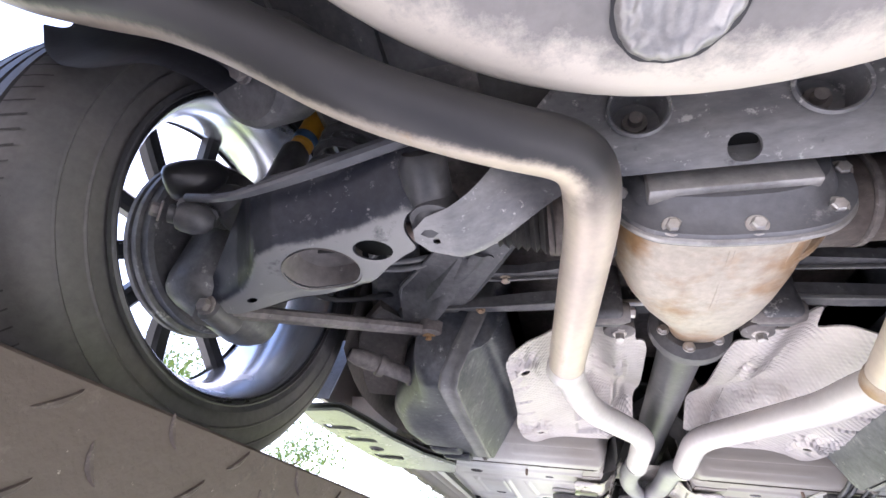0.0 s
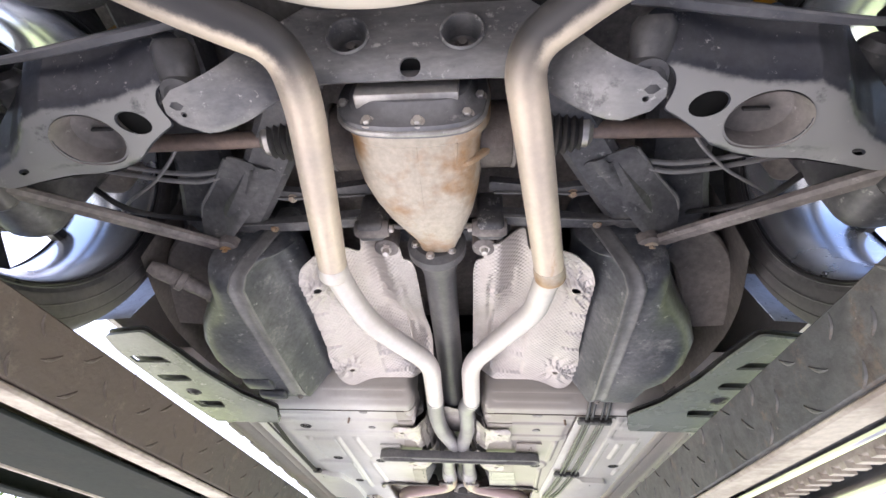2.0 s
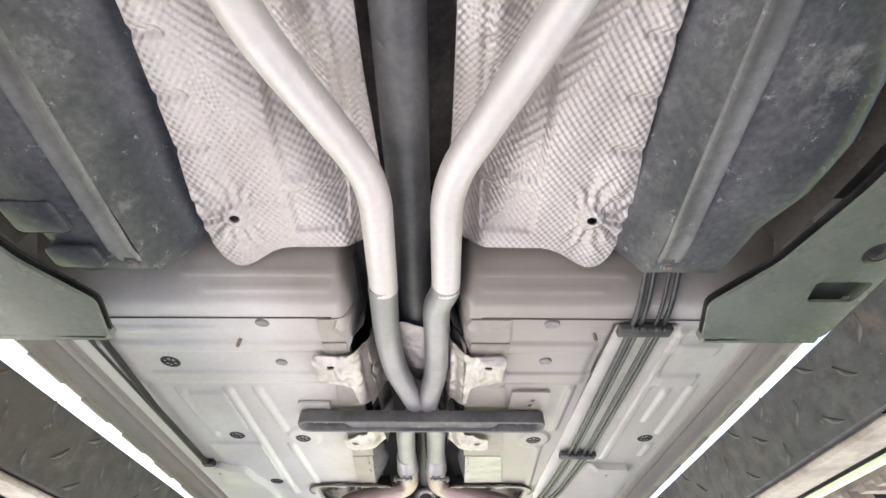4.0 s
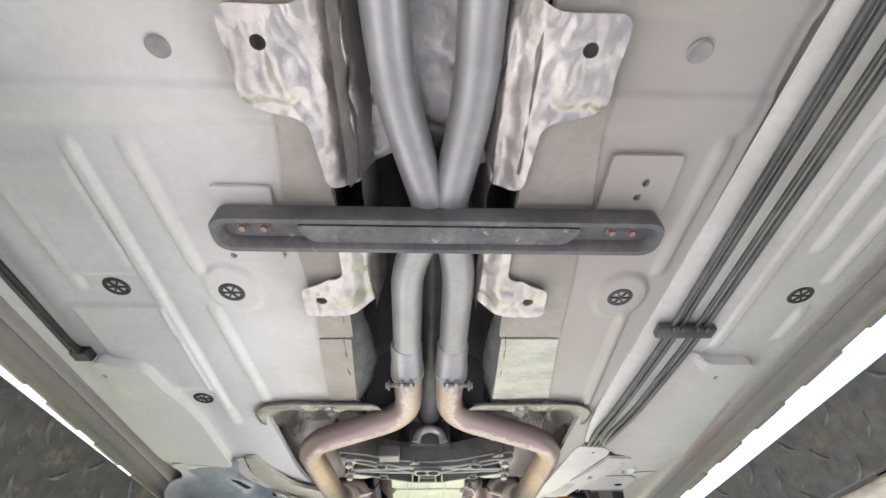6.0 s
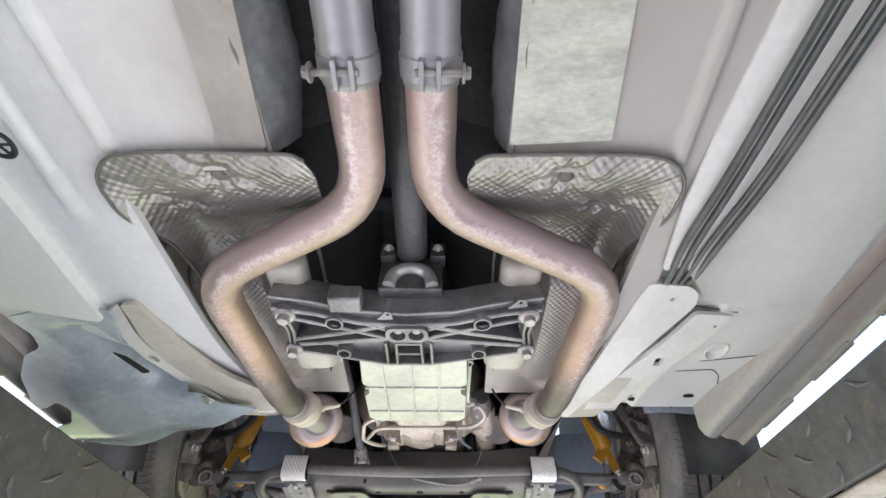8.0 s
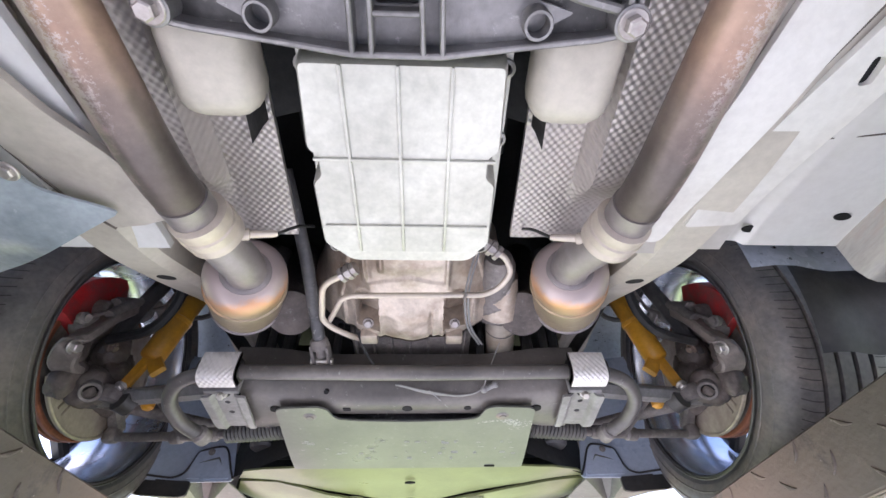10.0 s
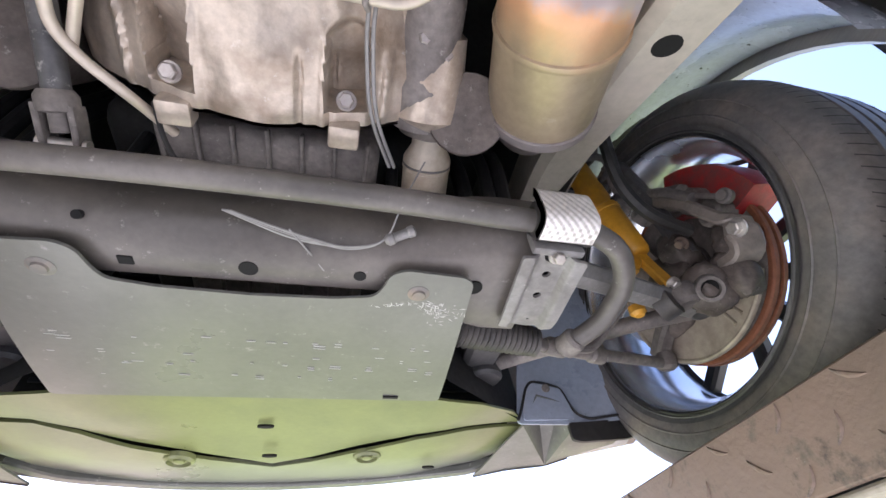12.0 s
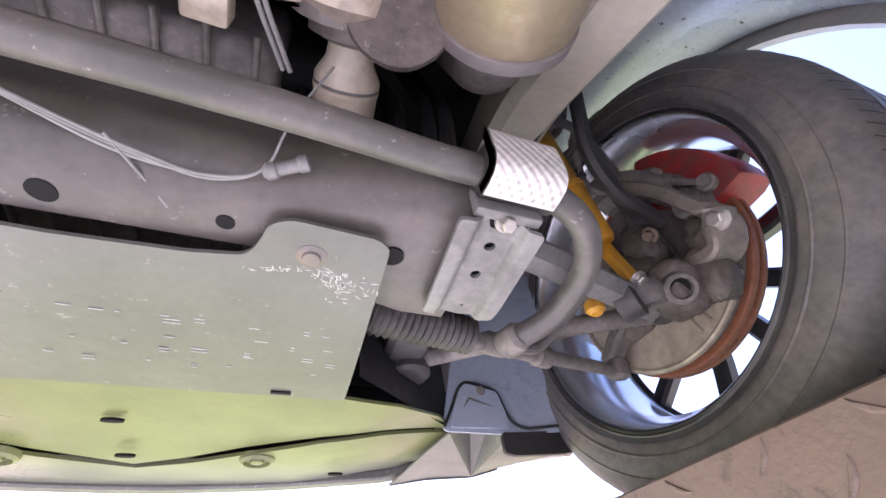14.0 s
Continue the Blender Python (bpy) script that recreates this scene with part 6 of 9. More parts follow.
def rear_suspension():
    for s in (-1, 1):
        # spring link: a pressed channel, its bottom turned up along the rear fold
        fold_x, fold_y = (0.33, 0.35, 0.40, 0.454, 0.51, 0.55, 0.58, 0.61, 0.645, 0.67), (-0.180, -0.175, -0.162, -0.155, -0.157, -0.142, -0.106, -0.082, -0.066, -0.055)

        def arm_at(x, y, s=s):
            d = float(np.interp(x, fold_x, fold_y)) - y
            rise = 0.5 * (d + math.sqrt(d * d + 0.00012))
            front = smooth(-0.075, -0.05, y) * smooth(0.40, 0.46, x) * smooth(0.60, 0.54, x)
            return Vector((s * x, y, 0.2505 - 0.13 * (x - 0.33) + 1.45 * rise + 0.010 * front))
        o = loop_round([(0.300, -0.196), (0.308, -0.215), (0.325, -0.222), (0.345, -0.215), (0.40, -0.212), (0.46, -0.208), (0.515, -0.207), (0.565, -0.188), (0.605, -0.148), (0.64, -0.112), (0.675, -0.075), (0.672, -0.045), (0.64, -0.034),
                        (0.59, -0.042), (0.54, -0.042), (0.50, -0.040), (0.455, -0.047), (0.42, -0.064), (0.39, -0.089), (0.365, -0.105), (0.343, -0.116), (0.348, -0.135), (0.349, -0.152), (0.342, -0.168), (0.325, -0.178), (0.308, -0.182)], 0.008, 3)
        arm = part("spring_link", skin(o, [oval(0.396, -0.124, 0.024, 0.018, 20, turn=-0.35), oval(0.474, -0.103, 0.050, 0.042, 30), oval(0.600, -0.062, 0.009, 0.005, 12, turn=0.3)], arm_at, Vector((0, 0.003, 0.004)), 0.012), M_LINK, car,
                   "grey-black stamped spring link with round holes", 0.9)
        # dished spring cup behind the large hole
        cup = bmesh.new()
        rings = [[cup.verts.new(arm_at(0.474 + 0.050 * k * math.cos(a), -0.103 + 0.042 * k * math.sin(a)) + Vector((0, 0.003, h))) for a in [i * math.pi / 18 for i in range(36)]] for k, h in ((1.03, -0.0015), (0.985, 0.004), (0.93, 0.018), (0.86, 0.034), (0.5, 0.040), (0.10, 0.041))]
        for ra, rb in zip(rings, rings[1:]):
            for q in range(36):
                cup.faces.new((ra[q], ra[(q + 1) % 36], rb[(q + 1) % 36], rb[q]))
        cup.faces.new(rings[-1])
        part("spring_cup", cup, M_CUP, arm, "dust-brown dished spring cup", 0.9)
        part("cup_slot", block(V((0.455, -0.104, 0.262), s) if s > 0 else (-0.49, -0.104, 0.262), V((0.49, -0.100, 0.270), s) if s > 0 else (-0.455, -0.100, 0.270), 0.001, 1), M_VOID, arm)
        part("oval_back", plate(oval(0.396, -0.118, 0.036, 0.030), 0.262, 0.004, (), s), M_HOLE, arm)
        part("front_flange", sheet(lambda u, v, s=s: arm_at(0.40 + 0.25 * u, -0.042 - 0.04 * smooth(0.47, 0.40, 0.40 + 0.25 * u)) + Vector((0, 0.002, 0.03 * v)), 16, 2, 0.003), M_ARM, arm)
        part("ear_bolt", hexbolt(arm_at(0.321, -0.199) + Vector((0, -0.002, -0.002)), (0, -0.8, -0.55), 0.009, 0.008, 1.35), M_DUSTY, arm)
        part("bush", lathe(V((0.318, -0.215, 0.30), s), V((0.318, -0.13, 0.262), s), [(0, 0.02), (0.01, 0.027), (0.085, 0.027), (0.095, 0.02)], 22), M_BLACK, arm)
        # upper lateral link, slim at the hub and wider inward
        ring = [(-0.006, -0.009), (0.006, -0.009), (0.010, -0.004), (0.010, 0.006), (0.005, 0.010), (-0.005, 0.010), (-0.010, 0.006), (-0.010, -0.004)]
        path = rounded([V(p, s) for p in ((0.635, -0.200, 0.286), (0.575, -0.206, 0.271), (0.54, -0.210, 0.268), (0.479, -0.215, 0.277), (0.416, -0.220, 0.291), (0.362, -0.225, 0.302), (0.29, -0.232, 0.315))], 0.04, 4)
        lk = part("lateral_link", sweep(bmesh.new(), path, ring, lambda q: 0.48 + 0.32 * smooth(0.2, 0.75, q), up=(0, 0, 1)), M_LINK_UPPER, car, "blue-black steel lateral link")
        part("link_boss", lathe(V((0.700, -0.196, 0.322), s), V((0.60, -0.150, 0.405), s), [(0, 0.010), (0.002, 0.019), (0.006, 0.024), (0.014, 0.027), (0.030, 0.0275), (0.050, 0.025), (0.072, 0.018), (0.080, 0.008)], 26), M_SPOKE, lk, "black rubber-bushed link end")
        part("hub_lug", lathe(V((0.612, -0.165, 0.272), s), V((0.665, -0.205, 0.262), s), [(0.0, 0.008), (0.008, 0.017), (0.022, 0.021), (0.034, 0.020), (0.042, 0.017), (0.044, 0.012), (0.052, 0.012)], 18), M_BLACK, lk)
        part("link_bolt", hexbolt(V((0.660, -0.203, 0.263), s), (s * 0.6, -0.75, -0.2), 0.009, 0.012), M_DUSTY, lk)
        # tension link
        tl = part("tension_link", bar([V(p, s) for p in ((0.437, 0.232, 0.322), (0.47, 0.195, 0.310), (0.665, -0.025, 0.222))], 0.028, 0.02, 0.03, chamfer=0.3), M_DUSTY, car, "dusty steel tension link")
        part("link_eye", lathe(V((0.437, 0.226, 0.334), s), V((0.437, 0.20, 0), s), [(0, 0.021), (0.003, 0.026), (0.026, 0.026), (0.030, 0.020)], 24), M_DUSTY, tl)
        part("link_bolt", hexbolt(V((0.437, 0.222, 0.304), s), (0, -0.1, -1), 0.010, 0.01), M_RUSTY, tl)
        part("link_eye", lathe(V((0.675, -0.06, 0.21), s), V((0.675, 1, 0.21), s), [(0, 0.014), (0.004, 0.019), (0.055, 0.019), (0.06, 0.014)], 20), M_BLACK, tl)
        part("eye_bolt", hexbolt(V((0.675, -0.062, 0.21), s), (0, -1, -0.3), 0.010, 0.012), M_DUSTY, tl)
        # hub carrier, shaft, disc shield
        k = part("hub_carrier", block(V((0.66, -0.10, 0.21), s) if s > 0 else (-0.76, -0.10, 0.21), (0.76, 0.10, 0.44) if s > 0 else (-0.66, 0.10, 0.44), 0.04, 4), M_GRIME, car)
        part("carrier_arm", bar([V(p, s) for p in ((0.71, -0.08, 0.36), (0.67, -0.15, 0.31), (0.635, -0.178, 0.278))], 0.05, 0.03, 0.04), M_GRIME, k)
        part("carrier_arm", bar([V(p, s) for p in ((0.70, 0.0, 0.26), (0.69, -0.03, 0.22), (0.68, -0.045, 0.205))], 0.045, 0.035, 0.03), M_BLACK, k)
        part("hub_clamp", lathe(V((0.64, -0.10, 0.335), s), V((0.64, -0.20, 0.33), s), [(0, 0.02), (0.01, 0.028), (0.05, 0.028), (0.06, 0.02)], 18), M_BLACK, k)
        part("disc_shield", lathe(V((0.755, RW[0], RW[1]), s), V((1, RW[0], RW[1]), s), [(0, 0.05), (0.0, 0.145), (0.006, 0.15), (0.03, 0.15), (0.03, 0.05)], 40), M_DARK, car)
        sh = part("half_shaft", lathe(V((0.21, 0.0, 0.385), s), V((0.66, RW[0], RW[1]), s), [(0.0, 0.016), (0.46, 0.016)], 18), M_SHAFT, car, "brown steel half shaft with rubber boot")
        part("boot", bellows(V((0.195, 0.001, 0.386), s), V((0.275, -0.002, 0.381), s), 0.051, 0.033, 6, depth=0.2), M_BOOT, sh, "ribbed rubber boot")
        part("boot_clip", lathe(V((0.275, -0.002, 0.381), s), V((0.6, -0.015, 0.35), s), [(0, 0.03), (0.012, 0.03), (0.02, 0.022)], 20), M_ZINC, sh)
        part("boot", bellows(V((0.655, RW[0], RW[1]), s), V((0.57, RW[0], RW[1] + 0.005), s), 0.052, 0.03, 6, depth=0.22), M_BOOT, sh)
        # coil spring and damper behind the link
        coil = bmesh.new()
        pts = [V((0.474 + 0.048 * math.cos(a), -0.125 + 0.048 * math.sin(a), 0.30 + 0.028 * a / (2 * math.pi) * 1.3), s) for a in [i * math.pi / 8 for i in range(96)]]
        sweep(coil, pts, circle(0.007, 8))
        part("coil_spring", coil, M_BLACK, car, "black coil spring")
        dmp = part("rear_damper", lathe(V((0.552, -0.150, 0.425), s), V((0.540, -0.150, 0.62), s), [(0, 0.010), (0.006, 0.0165), (0.17, 0.0165), (0.19, 0.012)], 22), M_YELLOW, car, "yellow rear damper")
        part("damper_ring", lathe(V((0.551, -0.150, 0.438), s), V((0.540, -0.150, 0.62), s), [(0, 0.0166), (0.001, 0.018), (0.014, 0.018), (0.015, 0.0166)], 22), M_BLUE, dmp, "blue damper ring")
        part("damper_foot", block((min(s * 0.538, s * 0.574), -0.170, 0.33), (max(s * 0.538, s * 0.574), -0.130, 0.430), 0.014, 3), M_BLACK, dmp)
        # subframe mount beside the pipe
        mt = part("subframe_mount", lathe(V((0.492, -0.315, 0.342), s), V((0.470, -0.26, 0.44), s), [(0.0, 0.012), (0.002, 0.028), (0.0, 0.040), (-0.004, 0.050), (0.0, 0.058), (0.010, 0.062), (0.06, 0.060), (0.09, 0.05)], 32), M_GRIME, car, "grimy black subframe mount cup")
        part("mount_bolt", hexbolt(V((0.492, -0.317, 0.340), s), (s * 0.2, -0.45, -0.87), 0.010, 0.010, 1.4), M_DUSTY, mt)
        # chassis rail over the axle
        part("chassis_rail", bar([V(p, s) for p in ((0.46, -0.34, 0.52), (0.47, -0.05, 0.50), (0.50, 0.16, 0.47), (0.55, 0.33, 0.41), (0.57, 0.46, 0.36))], 0.13, 0.09, 0.08), M_GRIME, car, "grimy black chassis rail")
        part("bump_stop", lathe(V((0.47, -0.06, 0.46), s), V((0.47, -0.07, 0.3), s), [(0, 0.03), (0.02, 0.032), (0.03, 0.024), (0.045, 0.028), (0.06, 0.02), (0.08, 0.012)], 20), M_BOOT, car)
        cal = part("brake_caliper", block(V((0.665, 0.03, 0.40), s) if s > 0 else (-0.735, 0.03, 0.40), (0.735, 0.15, 0.50) if s > 0 else (-0.665, 0.15, 0.50), 0.025, 3), M_EARTH, car, "rust-brown rear brake caliper")
        part("caliper_bolt", hexbolt(V((0.665, 0.06, 0.43), s), (-s, 0, 0), 0.009, 0.012), M_DUSTY, cal)
        part("caliper_bolt", hexbolt(V((0.665, 0.12, 0.47), s), (-s, 0, 0), 0.009, 0.012), M_DUSTY, cal)
        # brake hose and cables
        for dy, dz in ((0.0, 0.0), (0.016, -0.005)):
            part("brake_cable", tube([V(q, s) for q in ((0.66, 0.030 + dy, 0.372 + dz), (0.566, 0.050 + dy, 0.370 + dz), (0.508, 0.062 + dy, 0.369 + dz), (0.447, 0.068 + dy, 0.370 + dz), (0.40, 0.062 + dy * 0.6, 0.374 + dz), (0.33, 0.07, 0.40))], 0.0048, 0.04, 8), M_WIRE, car, "grey sheathed handbrake cable")
        part("brake_line", tube([V(q, s) for q in ((0.46, 0.0, 0.38), (0.485, 0.029, 0.362), (0.542, 0.076, 0.358), (0.627, 0.125, 0.358), (0.660, 0.150, 0.360), (0.668, 0.170, 0.362), (0.648, 0.156, 0.366))], 0.0032, 0.02, 8), M_WIRE, car, "thin grey brake line")
        part("brake_hose", tube([V(p, s) for p in ((0.52, 0.24, 0.42), (0.58, 0.17, 0.36), (0.62, 0.12, 0.33), (0.67, 0.08, 0.35))], 0.006, 0.05, 8), M_PLASTIC, car)


M_LINK = material("worn_shaded_link", (0.034, 0.036, 0.045), 0.36, second=(0.075, 0.077, 0.082), scale=6.0, amount=0.6, fine=0.15, bump=0.15, specks=0.4, speck_colour=(0.4, 0.39, 0.38), speck_scale=40)
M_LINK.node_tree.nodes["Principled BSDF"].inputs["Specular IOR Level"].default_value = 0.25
# pale undersides: light from below and stone wear both put into the colour
side_tint(M_LINK, (0.0, 0.0, -1.0), 0.80, 0.93, (0.28, 0.278, 0.268), 0.9, 0.10, 40.0)
flakes(M_LINK, 60, 0.63, 0.70, (0.40, 0.39, 0.37))
flakes(M_LINK, 12, 0.58, 0.70, (0.06, 0.06, 0.064))
flakes(M_ARM, 55, 0.62, 0.70, (0.38, 0.37, 0.355))
M_LINK_UPPER = material("blue_black_link", (0.075, 0.078, 0.088), 0.36, second=(0.16, 0.158, 0.158), scale=9.0, amount=0.6, fine=0.12, bump=0.15, specks=0.4, speck_colour=(0.4, 0.39, 0.38), speck_scale=40)
M_CUP = material("dust_brown_cup", (0.22, 0.20, 0.185), 0.55, second=(0.12, 0.11, 0.10), scale=14.0, amount=0.7, fine=0.15, bump=0.2, specks=0.3)
M_BLUE = material("blue_plastic", (0.03, 0.10, 0.22), 0.4, second=(0.05, 0.08, 0.12), scale=20.0, fine=0.1, bump=0.1)
M_BOOT = material("dusty_rubber", (0.035, 0.033, 0.032), 0.5, second=(0.085, 0.078, 0.07), scale=20.0, amount=0.6, fine=0.2, bump=0.2)
rear_suspension()


def fuel_tank():
    for s in (-1, 1):
        t = block((min(s * 0.30, s * 0.60), 0.215, 0.222), (max(s * 0.30, s * 0.60), 0.82, 0.50), 0.05, 6)
        bmesh.ops.subdivide_edges(t, edges=[e for e in t.edges if e.calc_length() > 0.08], cuts=6, use_grid_fill=True)
        for v in t.verts:
            ax = abs(v.co.x)
            if v.co.z < 0.36:
                v.co.z += 0.115 * smooth(0.41, 0.345, ax) * smooth(0.20, 0.26, v.co.y) + 0.05 * smooth(0.38, 0.23, v.co.y) * smooth(0.42, 0.60, ax)
                v.co.z -= 0.012 * smooth(0.50, 0.56, v.co.y) * smooth(0.70, 0.64, v.co.y) * smooth(0.44, 0.47, ax)
            v.co.x -= s * 0.12 * smooth(0.44, 0.60, ax) * smooth(0.50, 0.24, v.co.y)
            if v.co.y > 0.6:
                v.co.x -= s * 0.06 * smooth(0.50, 0.60, ax) * smooth(0.55, 0.80, v.co.y)
            v.co.z += 0.005 * noise.noise(v.co * 9)
        tank = part("fuel_tank", t, M_TANK, car, "dirty black plastic saddle fuel tank", 1.0)
        pts = ((0.335, 0.214, 0.43), (0.340, 0.212, 0.375), (0.356, 0.210, 0.320), (0.374, 0.212, 0.272), (0.388, 0.222, 0.238), (0.398, 0.25, 0.221), (0.403, 0.32, 0.217), (0.414, 0.50, 0.217), (0.426, 0.74, 0.218), (0.428, 0.79, 0.232), (0.43, 0.815, 0.262))
        strap = bmesh.new()
        rows = [[strap.verts.new((s * (x + du), y - 0.3 * dn, z - dn)) for du, dn in ((-0.019, 0.0), (-0.017, 0.004), (-0.011, 0.0045), (-0.008, 0.002), (0.008, 0.002), (0.011, 0.0045), (0.017, 0.004), (0.019, 0.0), (0.0, -0.004))] for x, y, z in pts]
        for ra, rb in zip(rows, rows[1:]):
            for q in range(9):
                strap.faces.new((ra[q], ra[(q + 1) % 9], rb[(q + 1) % 9], rb[q]))
        strap.faces.new(rows[0])
        strap.faces.new(rows[-1][::-1])
        part("tank_strap", strap, M_STRAP, tank, "grey-black steel tank strap", 1.0)
        part("strap_bolt", hexbolt((s * 0.428, 0.775, 0.222), r=0.006, h=0.006), M_DUSTY, tank)
        if s < 0:
            part("filler_pipe", lathe((-0.605, 0.235, 0.275), (-0.477, 0.356, 0.268), [(0, 0.012), (0.02, 0.018), (0.06, 0.018), (0.062, 0.023), (0.075, 0.023), (0.077, 0.016), (0.13, 0.016), (0.135, 0.02), (0.15, 0.02)], 18), M_DUSTY, car, "dusty fuel filler pipe")
            part("tank_dent", block((-0.55, 0.64, 0.205), (-0.47, 0.70, 0.22), 0.01, 2), M_TANK, tank)
            part("tank_dent", block((-0.54, 0.73, 0.208), (-0.46, 0.775, 0.225), 0.01, 2), M_TANK, tank)
        # body side of the rear floor
        part("inner_arch", sheet(lambda u, v, s=s: Vector((s * (0.60 + 0.06 * math.sin(3 * v)), 0.20 + 0.55 * v, 0.27 + 0.31 * u - 0.03 * v)), 8, 12, 0.01), M_EARTH, car)




def side_trays():
    for s in (-1, 1):
        o = loop_round([(0.69, 0.40), (0.80, 0.42), (0.815, 0.50), (0.80, 0.80), (0.78, 0.955), (0.56, 0.965), (0.53, 0.86), (0.60, 0.76), (0.645, 0.62), (0.665, 0.50)], 0.015, 4)
        recess = [loop_round([(0.715, 0.52), (0.80, 0.52), (0.80, 0.555), (0.70, 0.555)], 0.006, 2), loop_round([(0.70, 0.625), (0.79, 0.625), (0.785, 0.665), (0.70, 0.665)], 0.014, 3),
                  loop_round([(0.68, 0.80), (0.775, 0.80), (0.77, 0.85), (0.69, 0.85)], 0.01, 3)]
        tray = part("side_tray", plate(o, 0.213, 0.006, recess, s), M_SIDE_TRAY, car, "grey plastic splash tray with slots")
        part("tray_back", plate(o, 0.228, 0.004, (), s), M_PLASTIC, tray)
        part("tray_clip", lathe(V((0.735, 0.735, 0.216), s), V((0.735, 0.735, 0), s), [(0, 0.022), (0.004, 0.022), (0.006, 0.016), (0.003, 0.014), (0.009, 0.006)], 20), M_BLACK, tray)
        part("tray_lip", block((min(s * 0.56, s * 0.78), 0.955, 0.213), (max(s * 0.56, s * 0.78), 0.975, 0.24), 0.004, 1), M_SIDE_TRAY, tray)
        # painted corner behind the wheel
        part("arch_corner", sheet(lambda u, v, s=s: Vector((s * (0.70 + 0.16 * u), 0.36 + 0.05 * v + 0.02 * u, 0.225 + 0.16 * v)), 6, 8, 0.006), M_LINER, car, "blue-grey painted arch corner")


# slight green in the base stands for reflected grass
M_SIDE_TRAY = material("grass_tinted_tray_plastic", (0.215, 0.235, 0.20), 0.26, second=(0.14, 0.152, 0.135), scale=6.0, amount=0.6, fine=0.1, bump=0.12, specks=0.3)
fuel_tank()
side_trays()


# ---- wheels ----
def wheel(s, yc, zc, front):
    w = tagged(new("wheel"), "black-spoked silver alloy wheel with worn tyre")
    w.parent = car
    x0 = 0.700 if front else 0.680
    c0, c1 = V((x0, yc, zc), s), V((1.0 + x0, yc, zc), s)
    g0 = 0.010 if front else 0.004
    R = 0.362
    prof = [(0.018, 0.243 + g0), (0.004, 0.250 + g0), (-0.004, 0.27 + g0), (-0.008, 0.30), (-0.002, 0.325), (0.010, 0.342), (0.022, 0.352), (0.034, 0.3575)]
    for g in (0.060, 0.092, 0.126, 0.158):
        prof += [(g - 0.005, R - 0.001), (g - 0.004, R - 0.009), (g + 0.004, R - 0.009), (g + 0.005, R - 0.001)]
    prof += [(0.186, 0.3575), (0.198, 0.352), (0.211, 0.342), (0.222, 0.325), (0.227, 0.30), (0.222, 0.27), (0.216, 0.250), (0.205, 0.243)]
    rubber = M_RUBBER if front else M_RUBBER_DARK
    tyre = part("tyre", lathe(c0, c1, prof, 96, closed=False), rubber, w, "worn black tyre with brown dust" if front else "worn black tyre", 0.5)
    # bead line and tread cuts
    part("tyre_bead", lathe(c0, c1, [(-0.001, 0.254 + g0), (-0.004, 0.2555 + g0), (-0.003, 0.258 + g0), (-0.007, 0.266 + g0)], 72, closed=False), M_BLACK, tyre)
    for d, r in ((-0.0085, 0.292), (-0.0045, 0.320)):
        part("sidewall_ring", lathe(c0, c1, [(d + 0.001, r - 0.0022), (d - 0.0005, r), (d + 0.001, r + 0.0022)], 72, closed=False), rubber, tyre)
    cuts = bmesh.new()
    for i in range(120):
        a = 2 * math.pi * i / 120
        for xa, xb, sh in ((0.020, 0.054, 0.010), (0.165, 0.200, -0.010)):
            pts = []
            for k in range(5):
                t = k / 4
                xx = xa + (xb - xa) * t
                rr = np.interp(xx, [0.0, 0.022, 0.034, 0.055, 0.163, 0.186, 0.198, 0.222], [0.34, 0.353, 0.3585, 0.3618, 0.3618, 0.3585, 0.353, 0.34]) + 0.0004
                ang = a + sh * t + 0.006 * math.sin(t * 3)
                pts.append((xx, rr, ang))
            prev = None
            for xx, rr, ang in pts:
                pair = [cuts.verts.new((s * (x0 + xx), yc + rr * math.cos(ang + d), zc + rr * math.sin(ang + d))) for d in (-0.0026, 0.0026)]
                if prev:
                    cuts.faces.new((prev[0], prev[1], pair[1], pair[0]))
                prev = pair
    tagged(part("tread_siping", cuts, M_VOID, tyre), kind="stuff")
    rim = part("rim", lathe(c0, c1, [(d, r + g0) for d, r in ((0.014, 0.246), (0.010, 0.249), (0.008, 0.252), (0.004, 0.252), (0.006, 0.246), (0.012, 0.241), (0.03, 0.236), (0.05, 0.226), (0.12, 0.224), (0.17, 0.232), (0.195, 0.24), (0.205, 0.25), (0.210, 0.25))], 96, closed=False),
               M_RIM, w, "polished silver rim barrel", 0.5)
    part("rim_edge", lathe(c0, c1, [(d, r + g0) for d, r in ((0.002, 0.247), (0.0, 0.250), (0.002, 0.2535), (0.006, 0.2535))], 96, closed=False), M_SPOKE, rim)
    for k in range(5):
        for d in (-0.314, 0.314):
            a = math.radians(90 + 72 * k) + d
            a2 = a
            p = [V((x0 + 0.16, yc + 0.05 * math.cos(a), zc + 0.05 * math.sin(a)), s), V((x0 + 0.188, yc + 0.13 * math.cos(a), zc + 0.13 * math.sin(a)), s), V((x0 + 0.184, yc + 0.238 * math.cos(a2), zc + 0.238 * math.sin(a2)), s)]
            part("spoke", bar(p, 0.03, 0.03, 0.04, up=(s, 0, 0)), M_SPOKE, rim, "black spoke")
    part("hub", lathe(V((0.80, yc, zc), s), V((1, yc, zc), s), [(0, 0.05), (0.05, 0.07), (0.08, 0.065), (0.085, 0.03)], 28), M_SPOKE, w)
